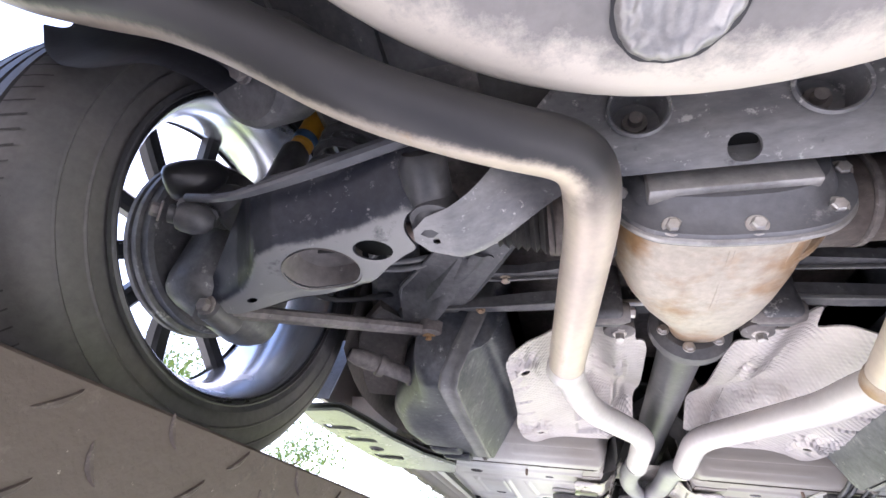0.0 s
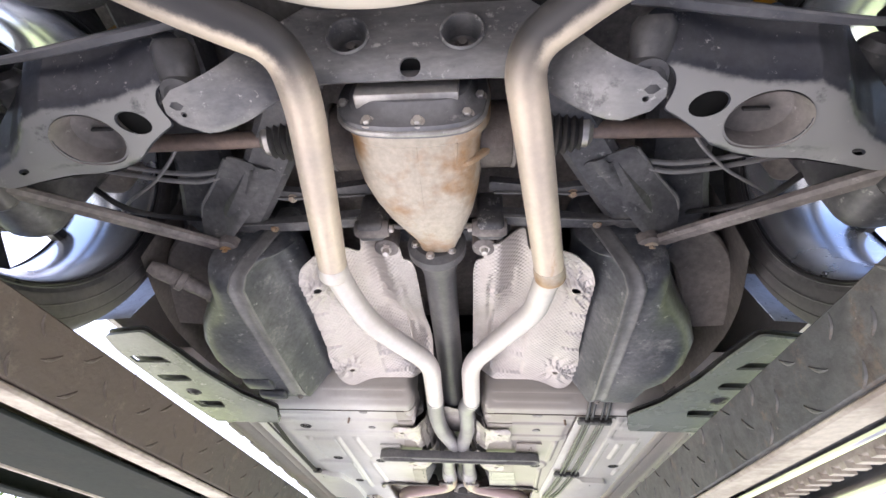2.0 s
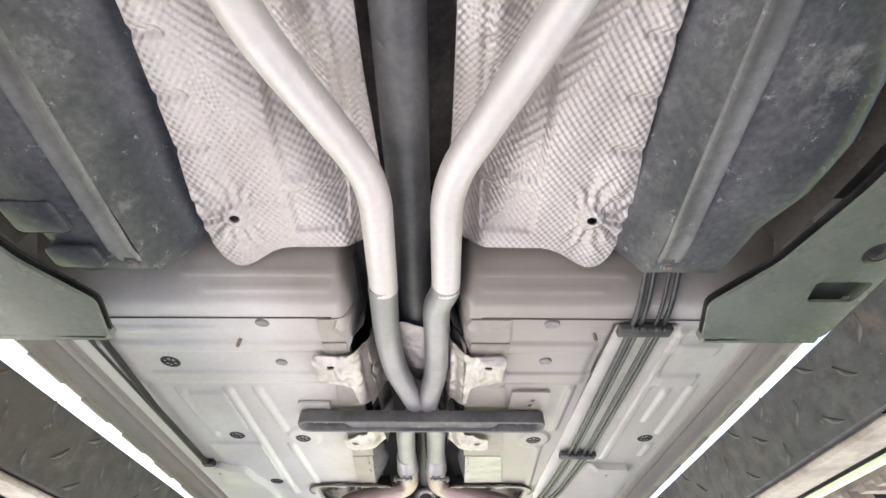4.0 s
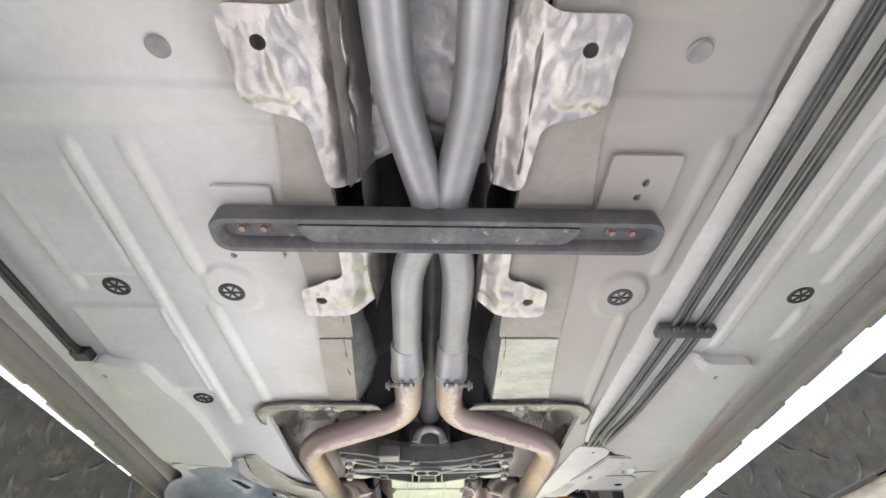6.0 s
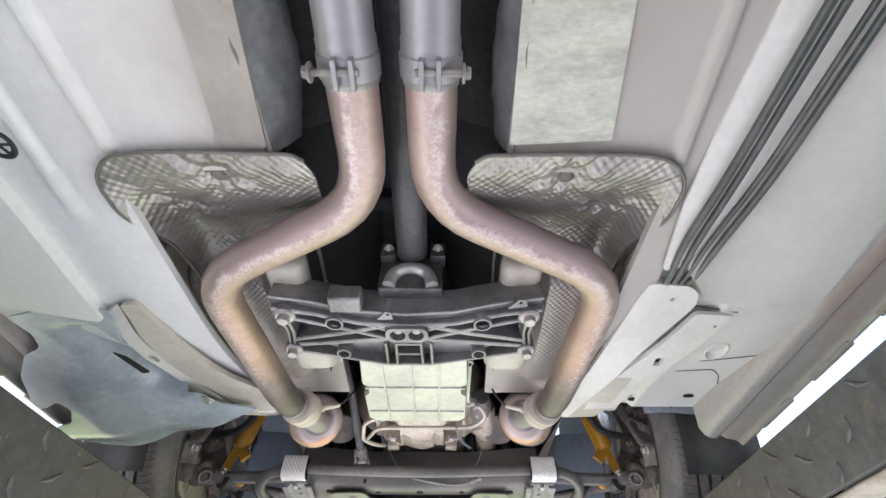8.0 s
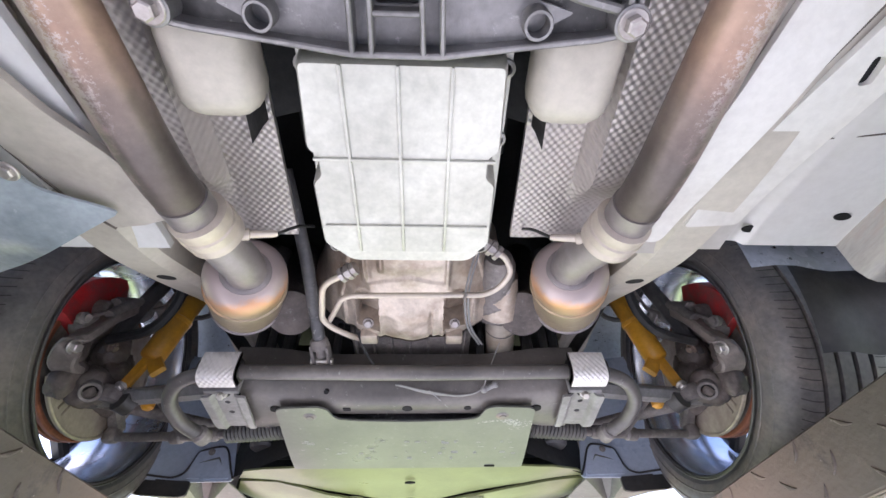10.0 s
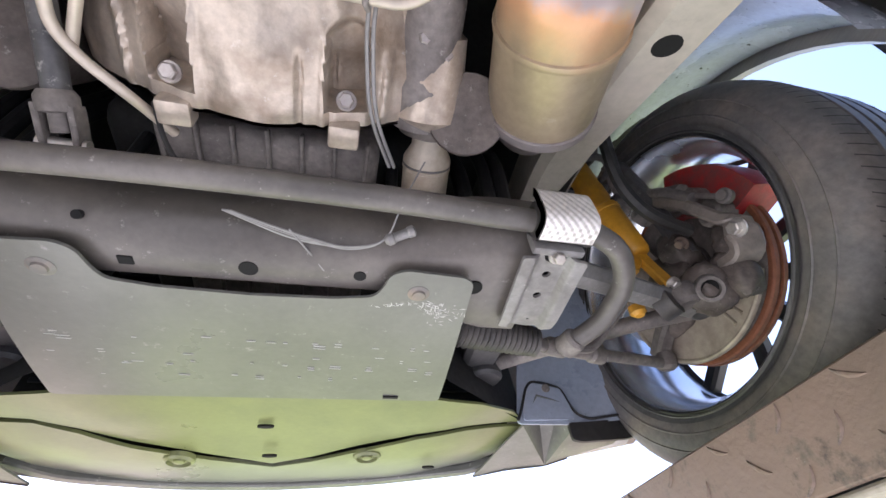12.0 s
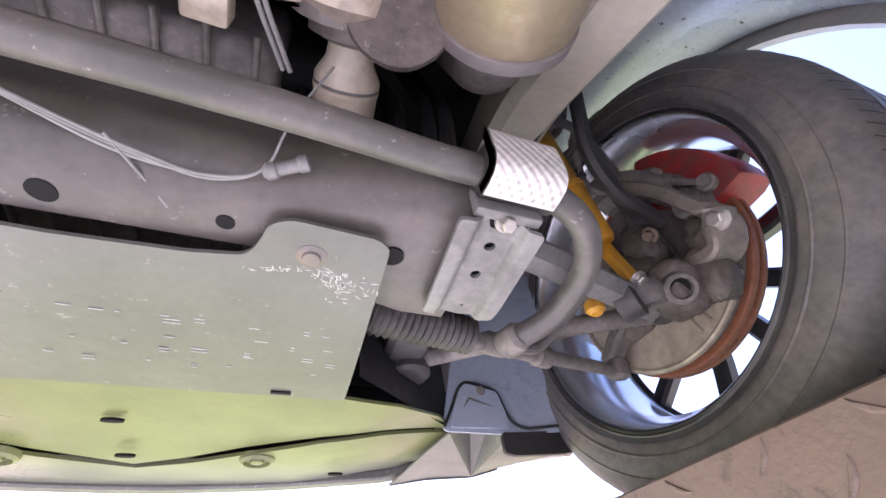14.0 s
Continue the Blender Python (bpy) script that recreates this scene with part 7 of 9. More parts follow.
    disc = part("brake_disc", lathe(V((0.775, yc, zc), s), V((1, yc, zc), s), [(d, r * (1.03 if front else 0.92)) for d, r in ((0, 0.08), (0.0, 0.168), (0.001, 0.170), (0.009, 0.170), (0.01, 0.166), (0.016, 0.166), (0.017, 0.17), (0.025, 0.17), (0.026, 0.08))], 56), M_DUSTY if front else M_DARK, w, "rust-edged brake disc")
    if front:
        part("disc_edge", lathe(V((0.7735, yc, zc), s), V((1, yc, zc), s), [(0, 0.165), (-0.001, 0.167), (-0.001, 0.174), (0.002, 0.1765), (0.010, 0.1765), (0.011, 0.168), (0.017, 0.168), (0.018, 0.1765), (0.026, 0.1765), (0.03, 0.165)], 72, closed=False), M_RUST_RIM, disc, "rust-orange disc edge")
    return w


for s in (-1, 1):
    wheel(s, *RW, False)
    wheel(s, *FW, True)


# ---- car: gearbox ----
def gearbox():
    g = tagged(new("gearbox"), "stained cast-aluminium gearbox with ribbed pan")
    g.parent = car
    def bell(u, v):
        """Cast bell housing: flat-bottomed towards the pan, flaring to the engine flange."""
        y = 2.60 + 0.252 * v
        w = 0.118 + 0.058 * smooth(2.62, 2.73, y) + 0.040 * smooth(2.72, 2.84, y)
        x = 0.008 + w * (2 * u - 1)
        k = abs(2 * u - 1)
        depth = 0.150 + 0.012 * smooth(2.70, 2.80, y)
        z = 0.515 - depth * max(1 - k ** 2.3, 0) ** (1 / 2.2)
        flat = smooth(0.8, 0.6, k)
        for xc in (-0.076, 0.094):
            well = smooth(0.023, 0.020, abs(x - xc)) * smooth(2.742 + 26 * (x - xc) ** 2, 2.752 + 26 * (x - xc) ** 2, y) * smooth(2.836, 2.832, y)
            z += (0.010 + 0.034 * smooth(2.75, 2.81, y)) * well - 0.006 * smooth(0.032, 0.024, abs(x - xc)) * (1 - well) * smooth(2.74, 2.78, y)
        for xc, ya, yb, lean in ((-0.082, 2.60, 2.72, 0.05), (0.078, 2.60, 2.725, -0.02), (-0.104, 2.66, 2.78, -0.22), (0.115, 2.62, 2.76, 0.30), (-0.125, 2.78, 2.85, 0.0), (0.135, 2.78, 2.85, 0.0), (-0.045, 2.60, 2.69, 0.0)):
            z -= 0.008 * ridge(x - xc - lean * (y - ya), 0.002, 0.005) * smooth(ya - 0.01, ya + 0.01, y) * smooth(yb + 0.012, yb - 0.012, y)
        z -= 0.003 * flat * smooth(2.695 + 0.35 * abs(x - 0.005), 2.705 + 0.35 * abs(x - 0.005), y) * smooth(0.085, 0.07, abs(x - 0.005))
        z -= 0.014 * math.exp(-((x - 0.008) / 0.05) ** 2) * smooth(2.74, 2.80, y)
        z += 0.012 * smooth(0.010, 0.014, abs(x - 0.062)) * smooth(0.020, 0.016, abs(x - 0.062)) * smooth(2.77, 2.79, y) * 0.4
        z += 0.002 * noise.noise((x * 40, y * 40, 2))
        return Vector((x, y, z))
    part("bell_housing", sheet(bell, 150, 110, 0.006), M_STAINED, g, "stained pale cast bell housing", 0.8)
    part("bell_rim", sheet(lambda u, v: bell(u, 1.0) + Vector((0, 0.004, 0.05 * v)), 60, 2, 0.004), M_STAINED, g)
    for x in (-0.076, 0.094):
        part("housing_bolt", hexbolt((x, 2.822, 0.355), (0, -0.5, -0.85), 0.0085, 0.010, 1.3), M_DULL_BOLT, g)
        part("bolt_lug", block((x - 0.017, 2.846, 0.340), (x + 0.017, 2.874, 0.366), 0.004, 2), M_STAINED, g)
    for x, y, z in ((0.168, 2.76, 0.40), (0.195, 2.775, 0.405), (0.20, 2.73, 0.42)):
        part("lobe_bolt", hexbolt((x, y, z), (0.1, -0.5, -0.85), 0.0075, 0.016, 1.3), M_DULL_BOLT, g)
    part("starter_lobe", lathe((0.185, 2.75, 0.43), (0.192, 2.86, 0.41), [(0, 0.02), (0.01, 0.036), (0.07, 0.04), (0.10, 0.045), (0.115, 0.03)], 22), M_STAINED, g)
    part("drain_boss", lathe((-0.031, 2.685, 0.392), (-0.031, 2.64, 0.34), [(0, 0.02), (0.012, 0.018), (0.013, 0.010), (0.018, 0.010), (0.019, 0.006)], 20), M_STAINED, g)
    # pan with its grid of ribs
    o = loop_round([(-0.100, 2.292), (0.118, 2.292), (0.122, 2.392), (0.110, 2.40), (0.110, 2.43), (0.122, 2.44), (0.124, 2.54), (0.11, 2.556), (-0.09, 2.556), (-0.106, 2.54), (-0.106, 2.44), (-0.095, 2.43), (-0.095, 2.40), (-0.106, 2.392)], 0.006, 3)
    bm = bmesh.new()
    c = Vector((0.009, 2.42, 0))
    rows = [[bm.verts.new((c.x + (x - c.x) * k, c.y + (y - c.y) * k, z)) for x, y in o] for k, z in ((1.03, 0.34), (1.0, 0.29), (0.99, 0.277), (0.965, 0.271))]
    m = len(o)
    for a, b in zip(rows, rows[1:]):
        for j in range(m):
            bm.faces.new((a[j], a[(j + 1) % m], b[(j + 1) % m], b[j]))
    bm.faces.new(rows[-1])
    bm.faces.new(rows[0][::-1])
    pan = part("oil_pan", bm, M_ALU_PALE, g, "pale ribbed aluminium oil pan")
    for x in (-0.055, 0.004, 0.06):
        part("pan_rib", block((x - 0.0022, 2.296, 0.2675), (x + 0.0022, 2.55, 0.273), 0.002, 2), M_ALU_PALE, pan)
    for y in (2.405, 2.505):
        part("pan_rib", block((-0.098, y - 0.002, 0.2675), (0.116, y + 0.002, 0.273), 0.0018, 2), M_ALU_PALE, pan)
    part("pan_flange", plate(loop_round([(-0.115, 2.285), (0.133, 2.285), (0.135, 2.60), (0.105, 2.635), (-0.085, 2.635), (-0.118, 2.60)], 0.012, 3), 0.34, 0.012), M_ALU_PALE, pan)
    for x, y in ((-0.108, 2.41), (0.126, 2.41), (-0.105, 2.60), (0.122, 2.60), (-0.108, 2.32), (0.126, 2.32)):
        part("pan_bolt", lathe((x, y, 0.352), (x, y, 0), [(0, 0.011), (0.018, 0.011), (0.02, 0.007), (0.012, 0.006)], 14), M_ALU, pan)
    # tail housing, mount and yoke
    part("tail_housing", lathe((0.012, 2.10, 0.40), (0.012, 3, 0.52), [(0, 0.025), (0.01, 0.035), (0.05, 0.046), (0.10, 0.06), (0.22, 0.095), (0.35, 0.11), (0.52, 0.115)], 30), M_ALU_DARK, g, "dark gearbox tail housing")
    mt = part("gearbox_mount", block((-0.043, 2.098, 0.272), (0.066, 2.128, 0.35), 0.004, 2), M_ALU_DARK, g, "dark cast gearbox mount")
    part("mount_arch", tube([(-0.024, 2.094, 0.276), (-0.018, 2.09, 0.302), (0.012, 2.088, 0.314), (0.042, 2.09, 0.302), (0.048, 2.094, 0.276)], 0.011, 0.03, 12), M_ALU, mt)
    for x in (-0.03, 0.057):
        part("mount_lug", block((x - 0.014, 2.082, 0.335), (x + 0.014, 2.11, 0.372), 0.004, 2), M_ALU_DARK, mt)
        part("mount_bolt", hexbolt((x, 2.082, 0.353), (0, -0.8, -0.6), 0.006, 0.006), M_ZINC, mt)
    # cooler pipes
    part("cooler_pipe", tube([(-0.100, 2.667, 0.337), (-0.129, 2.682, 0.335), (-0.144, 2.702, 0.335), (-0.157, 2.788, 0.335), (-0.142, 2.815, 0.337), (-0.115, 2.845, 0.342), (-0.09, 2.90, 0.37)], 0.0055, 0.018, 12), M_PIPE_PALE, g, "bare steel cooler pipe")
    part("cooler_pipe", tube([(-0.152, 2.812, 0.345), (-0.132, 2.768, 0.337), (-0.114, 2.727, 0.334), (-0.097, 2.718, 0.334), (0.141, 2.715, 0.335), (0.166, 2.697, 0.337), (0.184, 2.664, 0.342), (0.168, 2.634, 0.35), (0.150, 2.628, 0.356)], 0.0052, 0.02, 12), M_PIPE_PALE, g, "bare steel cooler pipe")
    for a, b in (((-0.082, 2.656, 0.342), (-0.112, 2.673, 0.336)), ((0.135, 2.618, 0.365), (0.158, 2.632, 0.354))):
        part("pipe_union", lathe(a, b, [(0, 0.012), (0.008, 0.012), (0.009, 0.015), (0.017, 0.015), (0.018, 0.010), (0.022, 0.010), (0.023, 0.0135), (0.030, 0.0135)], 8), M_DULL_BOLT, g)
    part("pipe_clip", tube([(0.108, 2.708, 0.333), (0.104, 2.716, 0.327), (0.108, 2.724, 0.333)], 0.003, 0.004, 6), M_DUSTY, g)
    # starter motor beside the bell
    part("starter_motor", lathe((0.175, 2.70, 0.42), (0.185, 2.90, 0.42), [(0, 0.025), (0.02, 0.034), (0.10, 0.036), (0.11, 0.042), (0.16, 0.042)], 22), M_DUSTY, g)


M_STAINED = material("stained_aluminium", (0.52, 0.455, 0.38), 0.36, metal=0.45, second=(0.24, 0.18, 0.13), scale=9.0, amount=0.8, fine=0.15, bump=0.3, specks=0.3)
gearbox()


def crossmember():
    cx = 0.006

    half = [(0.0, 2.146), (0.08, 2.139), (0.16, 2.126), (0.205, 2.117), (0.226, 2.122), (0.230, 2.138), (0.220, 2.152), (0.210, 2.165), (0.213, 2.235), (0.226, 2.246), (0.226, 2.262), (0.208, 2.268), (0.17, 2.266), (0.115, 2.276), (0.0, 2.274)]
    out = [(cx + x, y) for x, y in half] + [(cx - x, y) for x, y in half[::-1][1:-1]]

    def low(x, y):
        return 0.232 + 0.016 * smooth(0.03, 0.21, abs(x - cx)) + 0.012 * smooth(2.15, 2.27, y)
    def rib(pts, w=0.0075, h=0.040, up=0.0):
        return bar([Vector((cx + x, y, low(cx + x, y) + h / 2 + up)) for x, y in pts], w, h, 0.006, chamfer=0.25)
    mid = [(-0.226, 2.126), (-0.16, 2.134), (-0.08, 2.146), (0.0, 2.150), (0.08, 2.146), (0.16, 2.134), (0.226, 2.126)]
    xm = part("gearbox_crossmember", rib(mid, 0.009, 0.046), M_ALU_MID, car, "grey cast-aluminium gearbox crossmember with lattice ribs")
    part("rear_rail", rib([(x, y - 0.024) for x, y in mid], 0.006, 0.05, 0.006), M_ALU_MID, xm)
    part("rail_web", plate([(cx + x, y) for x, y in mid] + [(cx + x, y - 0.024) for x, y in mid[::-1]], lambda x, y: low(x, y) + 0.010, 0.006), M_ALU_DARK, xm)
    # pocket, boss and end floors use the darker tone for shade between ribs
    part("pocket_floor", plate(out, 0.281, 0.004, [loop_round([(cx + s * x, y) for x, y in ((0.06, 2.200), (0.14, 2.232), (0.13, 2.240), (0.055, 2.225))], 0.004, 2) for s in (-1, 1)]), M_ALU_DARK, xm)
    part("front_rail", rib([(-0.218, 2.258), (-0.19, 2.264), (-0.115, 2.271), (-0.04, 2.279), (0.04, 2.279), (0.115, 2.271), (0.19, 2.264), (0.218, 2.258)], 0.006, 0.036), M_ALU_MID, xm)
    part("front_web", plate(loop_round([(cx - 0.165, 2.243), (cx - 0.035, 2.207), (cx + 0.035, 2.207), (cx + 0.165, 2.243), (cx + 0.115, 2.270), (cx + 0.04, 2.278), (cx - 0.04, 2.278), (cx - 0.115, 2.270)], 0.004, 2), 0.268, 0.005,
         [loop_round([(cx - 0.02, 2.212), (cx + 0.02, 2.212), (cx + 0.02, 2.240), (cx - 0.02, 2.240)], 0.004, 2)]), M_ALU_MID, xm)
    part("window_rib", rib([(-0.022, 2.206), (-0.024, 2.276)], 0.005), M_ALU_MID, xm)
    part("window_rib", rib([(0.022, 2.206), (0.024, 2.276)], 0.005), M_ALU_MID, xm)
    part("window_rib", rib([(-0.04, 2.200), (-0.042, 2.278)], 0.005), M_ALU_MID, xm)
    part("window_rib", rib([(0.04, 2.200), (0.042, 2.278)], 0.005), M_ALU_MID, xm)
    part("window_rib", rib([(-0.024, 2.207), (0.024, 2.207)], 0.006), M_ALU_MID, xm)
    part("window_rib", rib([(-0.022, 2.243), (0.022, 2.243)], 0.005, 0.02), M_ALU_MID, xm)
    part("centre_boss", plate(loop_round([(cx - 0.036, 2.147), (cx + 0.036, 2.147), (cx + 0.036, 2.184), (cx - 0.036, 2.184)], 0.018, 6), 0.226, 0.016, [oval(cx - 0.0155, 2.1655, 0.0135, 0.0135, 18), oval(cx + 0.0155, 2.1655, 0.0135, 0.0135, 18)]), M_ALU_MID, xm)
    part("boss_floor", plate(loop_round([(cx - 0.034, 2.149), (cx + 0.034, 2.149), (cx + 0.034, 2.182), (cx - 0.034, 2.182)], 0.014, 4), 0.2425, 0.006), M_ALU_DARK, xm)
    for x in (cx - 0.0155, cx + 0.0155):
        part("boss_bolt", hexbolt((x, 2.1655, 0.2425), r=0.0085, h=0.009, washer=1.35), M_DULL_BOLT, xm)
    for s in (-1, 1):
        part("lattice_rib", rib([(s * 0.206, 2.218), (s * 0.104, 2.178), (s * 0.034, 2.149)], 0.009), M_ALU_MID, xm)
        part("lattice_rib", rib([(s * 0.198, 2.150), (s * 0.11, 2.166), (s * 0.034, 2.187)], 0.008), M_ALU_MID, xm)
        part("lattice_rib", rib([(s * 0.206, 2.238), (s * 0.165, 2.229), (s * 0.09, 2.203), (s * 0.034, 2.190)], 0.009), M_ALU_MID, xm)
        part("lattice_rib", rib([(s * 0.190, 2.222), (s * 0.11, 2.186)], 0.005, 0.03, 0.006), M_ALU_MID, xm)
        part("lattice_rib", rib([(s * 0.07, 2.146), (s * 0.036, 2.160)], 0.007), M_ALU_MID, xm)
        part("end_rib", rib([(s * 0.207, 2.145), (s * 0.204, 2.19), (s * 0.214, 2.245)], 0.006), M_ALU_MID, xm)
        part("end_rib", rib([(s * 0.219, 2.145), (s * 0.213, 2.19), (s * 0.223, 2.245)], 0.005), M_ALU_MID, xm)
        part("end_web", plate(loop_round([(0.203, 2.145), (0.22, 2.145), (0.214, 2.19), (0.224, 2.245), (0.214, 2.245), (0.203, 2.19)], 0.003, 1), 0.265, 0.004, s=s), M_ALU_DARK, xm)
        for x, y, z, r in ((0.206, 2.139, 0.2445, 0.0105), (0.2165, 2.247, 0.2535, 0.0095)):
            part("corner_boss", lathe((cx + s * x, y, z + 0.034), (cx + s * x, y, 0), [(0, r * 1.75), (0.033, r * 1.75), (0.034, r * 1.6)], 22), M_ALU_MID, xm)
            part("corner_bolt", hexbolt((cx + s * x, y, z), r=r, h=0.013, washer=1.5), M_DULL_BOLT, xm)
        for x, y, r in ((0.125, 2.1485, 0.0125), (0.125, 2.2495, 0.0105)):
            part("ring_boss", lathe((cx + 0.003 + s * x, y, low(cx + x, y) + 0.03), (cx + 0.003 + s * x, y, 0), [(0, r + 0.0035), (0.033, r + 0.0035), (0.035, r + 0.0025), (0.035, r), (0.0, r)], 22, closed=False), M_ALU_MID, xm)
        # body brackets that carry the ends
        part("body_bracket", block((min(s * 0.165, s * 0.235), 2.06, 0.285), (max(s * 0.165, s * 0.235), 2.14, 0.36), 0.018, 4), M_RAIL, car, "pale pressed body bracket")
        part("body_bracket", block((min(s * 0.15, s * 0.245), 2.25, 0.28), (max(s * 0.15, s * 0.245), 2.37, 0.36), 0.03, 4), M_RAIL, car, "pale pressed body bracket")
    part("tab", block((cx - 0.125, 2.085, 0.236), (cx - 0.072, 2.12, 0.268), 0.003, 1), M_ALU_MID, xm)
    part("tab", plate([(cx - 0.048, 2.135), (cx - 0.022, 2.135), (cx - 0.024, 2.118), (cx - 0.034, 2.116)], 0.236, 0.03, [oval(cx - 0.03, 2.122, 0.003, 0.003, 8)]), M_ALU_MID, xm)
    part("tab", plate([(cx + 0.168, 2.118), (cx + 0.20, 2.112), (cx + 0.196, 2.096), (cx + 0.184, 2.096)], 0.246, 0.03, [oval(cx + 0.188, 2.103, 0.003, 0.003, 8)]), M_ALU_MID, xm)


M_ALU_MID = material("grey_cast_aluminium", (0.25, 0.242, 0.238), 0.36, metal=0.6, second=(0.12, 0.116, 0.113), scale=14.0, amount=0.6, fine=0.12, bump=0.3, specks=0.25)
crossmember()


# ---- car: engine bay seen from below ----
def engine_bay():
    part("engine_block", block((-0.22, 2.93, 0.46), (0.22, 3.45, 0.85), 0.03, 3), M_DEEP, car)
    sump = part("engine_sump", block((-0.13, 2.90, 0.395), (0.14, 3.25, 0.52), 0.02, 3), M_DUSTY, car, "dusty ribbed engine sump")
    for i in range(7):
        x = -0.12 + i * 0.04
        part("sump_rib", block((x, 2.893, 0.388), (x + 0.006, 3.20, 0.40), 0.002, 1), M_DUSTY, sump)
    p0, p1 = (0.1985, 2.835, 0.434), (0.2145, 3.035, 0.405)
    can = part("starter_can", lathe(p0, p1, [(0.046, 0.021), (0.060, 0.023), (0.066, 0.0235), (0.080, 0.0315), (0.084, 0.033), (0.0885, 0.033), (0.0895, 0.0315), (0.0915, 0.0315), (0.0925, 0.0335), (0.096, 0.0335), (0.097, 0.0325), (0.170, 0.0325), (0.178, 0.028), (0.180, 0.008)], 32), M_FILTER, car, "stained cream metal starter can behind the bell housing")
    part("can_head", lathe(p0, p1, [(-0.02, 0.030), (0.0, 0.038), (0.026, 0.038), (0.028, 0.042), (0.044, 0.042), (0.046, 0.036), (0.050, 0.028)], 28), M_STAINED_DARK, can, "dusty cast housing")
    part("can_seam", lathe(p0, p1, [(0.0885, 0.0318), (0.0890, 0.0332), (0.0915, 0.0332), (0.0920, 0.0318)], 32), M_DARK, can, "dark crimped seam")
    part("steering_shaft", tube([(-0.215, 2.56, 0.49), (-0.19, 2.70, 0.42), (-0.172, 2.855, 0.335)], 0.012, 0.02, 14), M_DARK, car, "black steering shaft with joint")
    jt = part("steering_joint", lathe((-0.174, 2.85, 0.338), (-0.168, 2.90, 0.312), [(0, 0.014), (0.006, 0.018), (0.02, 0.018), (0.022, 0.010), (0.04, 0.010)], 16), M_DUSTY, car, "dusty steering universal joint")
    for dx in (-0.016, 0.014):
        part("joint_fork", bar([(-0.172 + dx, 2.862, 0.332), (-0.169 + dx, 2.888, 0.320), (-0.166 + dx * 0.8, 2.908, 0.310)], 0.006, 0.022, 0.01), M_DUSTY, jt)
    part("joint_pin", tube([(-0.192, 2.896, 0.315), (-0.148, 2.896, 0.315)], 0.007, n=12), M_ZINC, jt)
    for s in (-1, 1):
        mp = part("manifold_pipe", tube([V(p, s) for p in ((0.236, 2.835, 0.392), (0.246, 2.865, 0.45), (0.262, 2.90, 0.54), (0.28, 2.93, 0.66))], 0.042, 0.05, 22), M_CASTING, car, "brown rusted manifold pipe")
        part("manifold_flange", lathe(V((0.233, 2.826, 0.380), s), V((0.246, 2.865, 0.45), s), [(0, 0.030), (0.002, 0.047), (0.010, 0.049), (0.014, 0.043)], 26), M_CASTING, mp)
        for k, hx in enumerate((0.16, 0.31, 0.335)):
            part("bay_hose", tube([V((hx, 2.965 + 0.01 * k, 0.345), s), V((hx + 0.005, 2.97, 0.52), s), V((hx - 0.01, 3.02, 0.72), s)], 0.009 + 0.002 * k, 0.05, 10), M_PLASTIC, car)
        part("bay_hose", tube([V(p, s) for p in ((0.27, 2.97, 0.345), (0.275, 2.98, 0.50), (0.25, 3.05, 0.75))], 0.014, 0.05, 10), M_PLASTIC, car)
        part("bay_side", sheet(lambda u, v, s=s: Vector((s * (0.46 + 0.02 * math.sin(6 * u)), 2.62 + 0.95 * u, 0.50 + 0.40 * v)), 12, 6, 0.01), M_BLACK, car)
    rnd = random.Random(8)
    for i in range(5):
        pts = [(-0.02 + rnd.uniform(-.005, .005), 2.93, 0.283), (0.05, 2.955 + rnd.uniform(-.006, .006), 0.278), (0.11, 2.968 + rnd.uniform(-.005, .005), 0.277), (0.155, 2.953, 0.280), (0.165, 2.91, 0.30), (0.19, 2.88, 0.35)]
        part("hanging_wire", tube(pts, 0.0012, 0.03, 6), M_WIRE, car, "loose grey wire")
    part("hanging_wire", tube([(0.045, 2.945, 0.279), (0.075, 2.985, 0.274), (0.085, 3.0, 0.272)], 0.0013, 0.01, 6), M_WIRE, car)
    part("wire_clip", lathe((0.152, 2.951, 0.281), (0.190, 2.936, 0.292), [(0, 0.004), (0.004, 0.0075), (0.010, 0.0075), (0.012, 0.006), (0.028, 0.006), (0.030, 0.0075), (0.036, 0.0075), (0.038, 0.004)], 12), M_BRACKET, car, "dusty wire clip")
    for dx in (0.0, 0.006):
        part("hanging_wire", tube([(0.13 + dx, 2.64, 0.40), (0.105 + dx, 2.72, 0.345), (0.118 + dx, 2.83, 0.35), (0.15 + dx, 2.90, 0.36)], 0.0022, 0.04, 6), M_WIRE, car, "loose grey wire")
    part("hanging_wire", tube([(-0.10, 2.86, 0.36), (-0.085, 2.89, 0.33), (-0.06, 2.915, 0.31)], 0.003, 0.02, 6), M_PLASTIC, car)


M_STAINED_DARK = material("grimy_cast_housing", (0.17, 0.15, 0.13), 0.45, metal=0.3, second=(0.08, 0.07, 0.062), scale=14.0, amount=0.7, fine=0.15, bump=0.3, specks=0.25)
M_FILTER = material("stained_cream_can", (0.50, 0.45, 0.37), 0.4, second=(0.30, 0.22, 0.15), scale=18.0, amount=0.6, fine=0.1, bump=0.15)
engine_bay()


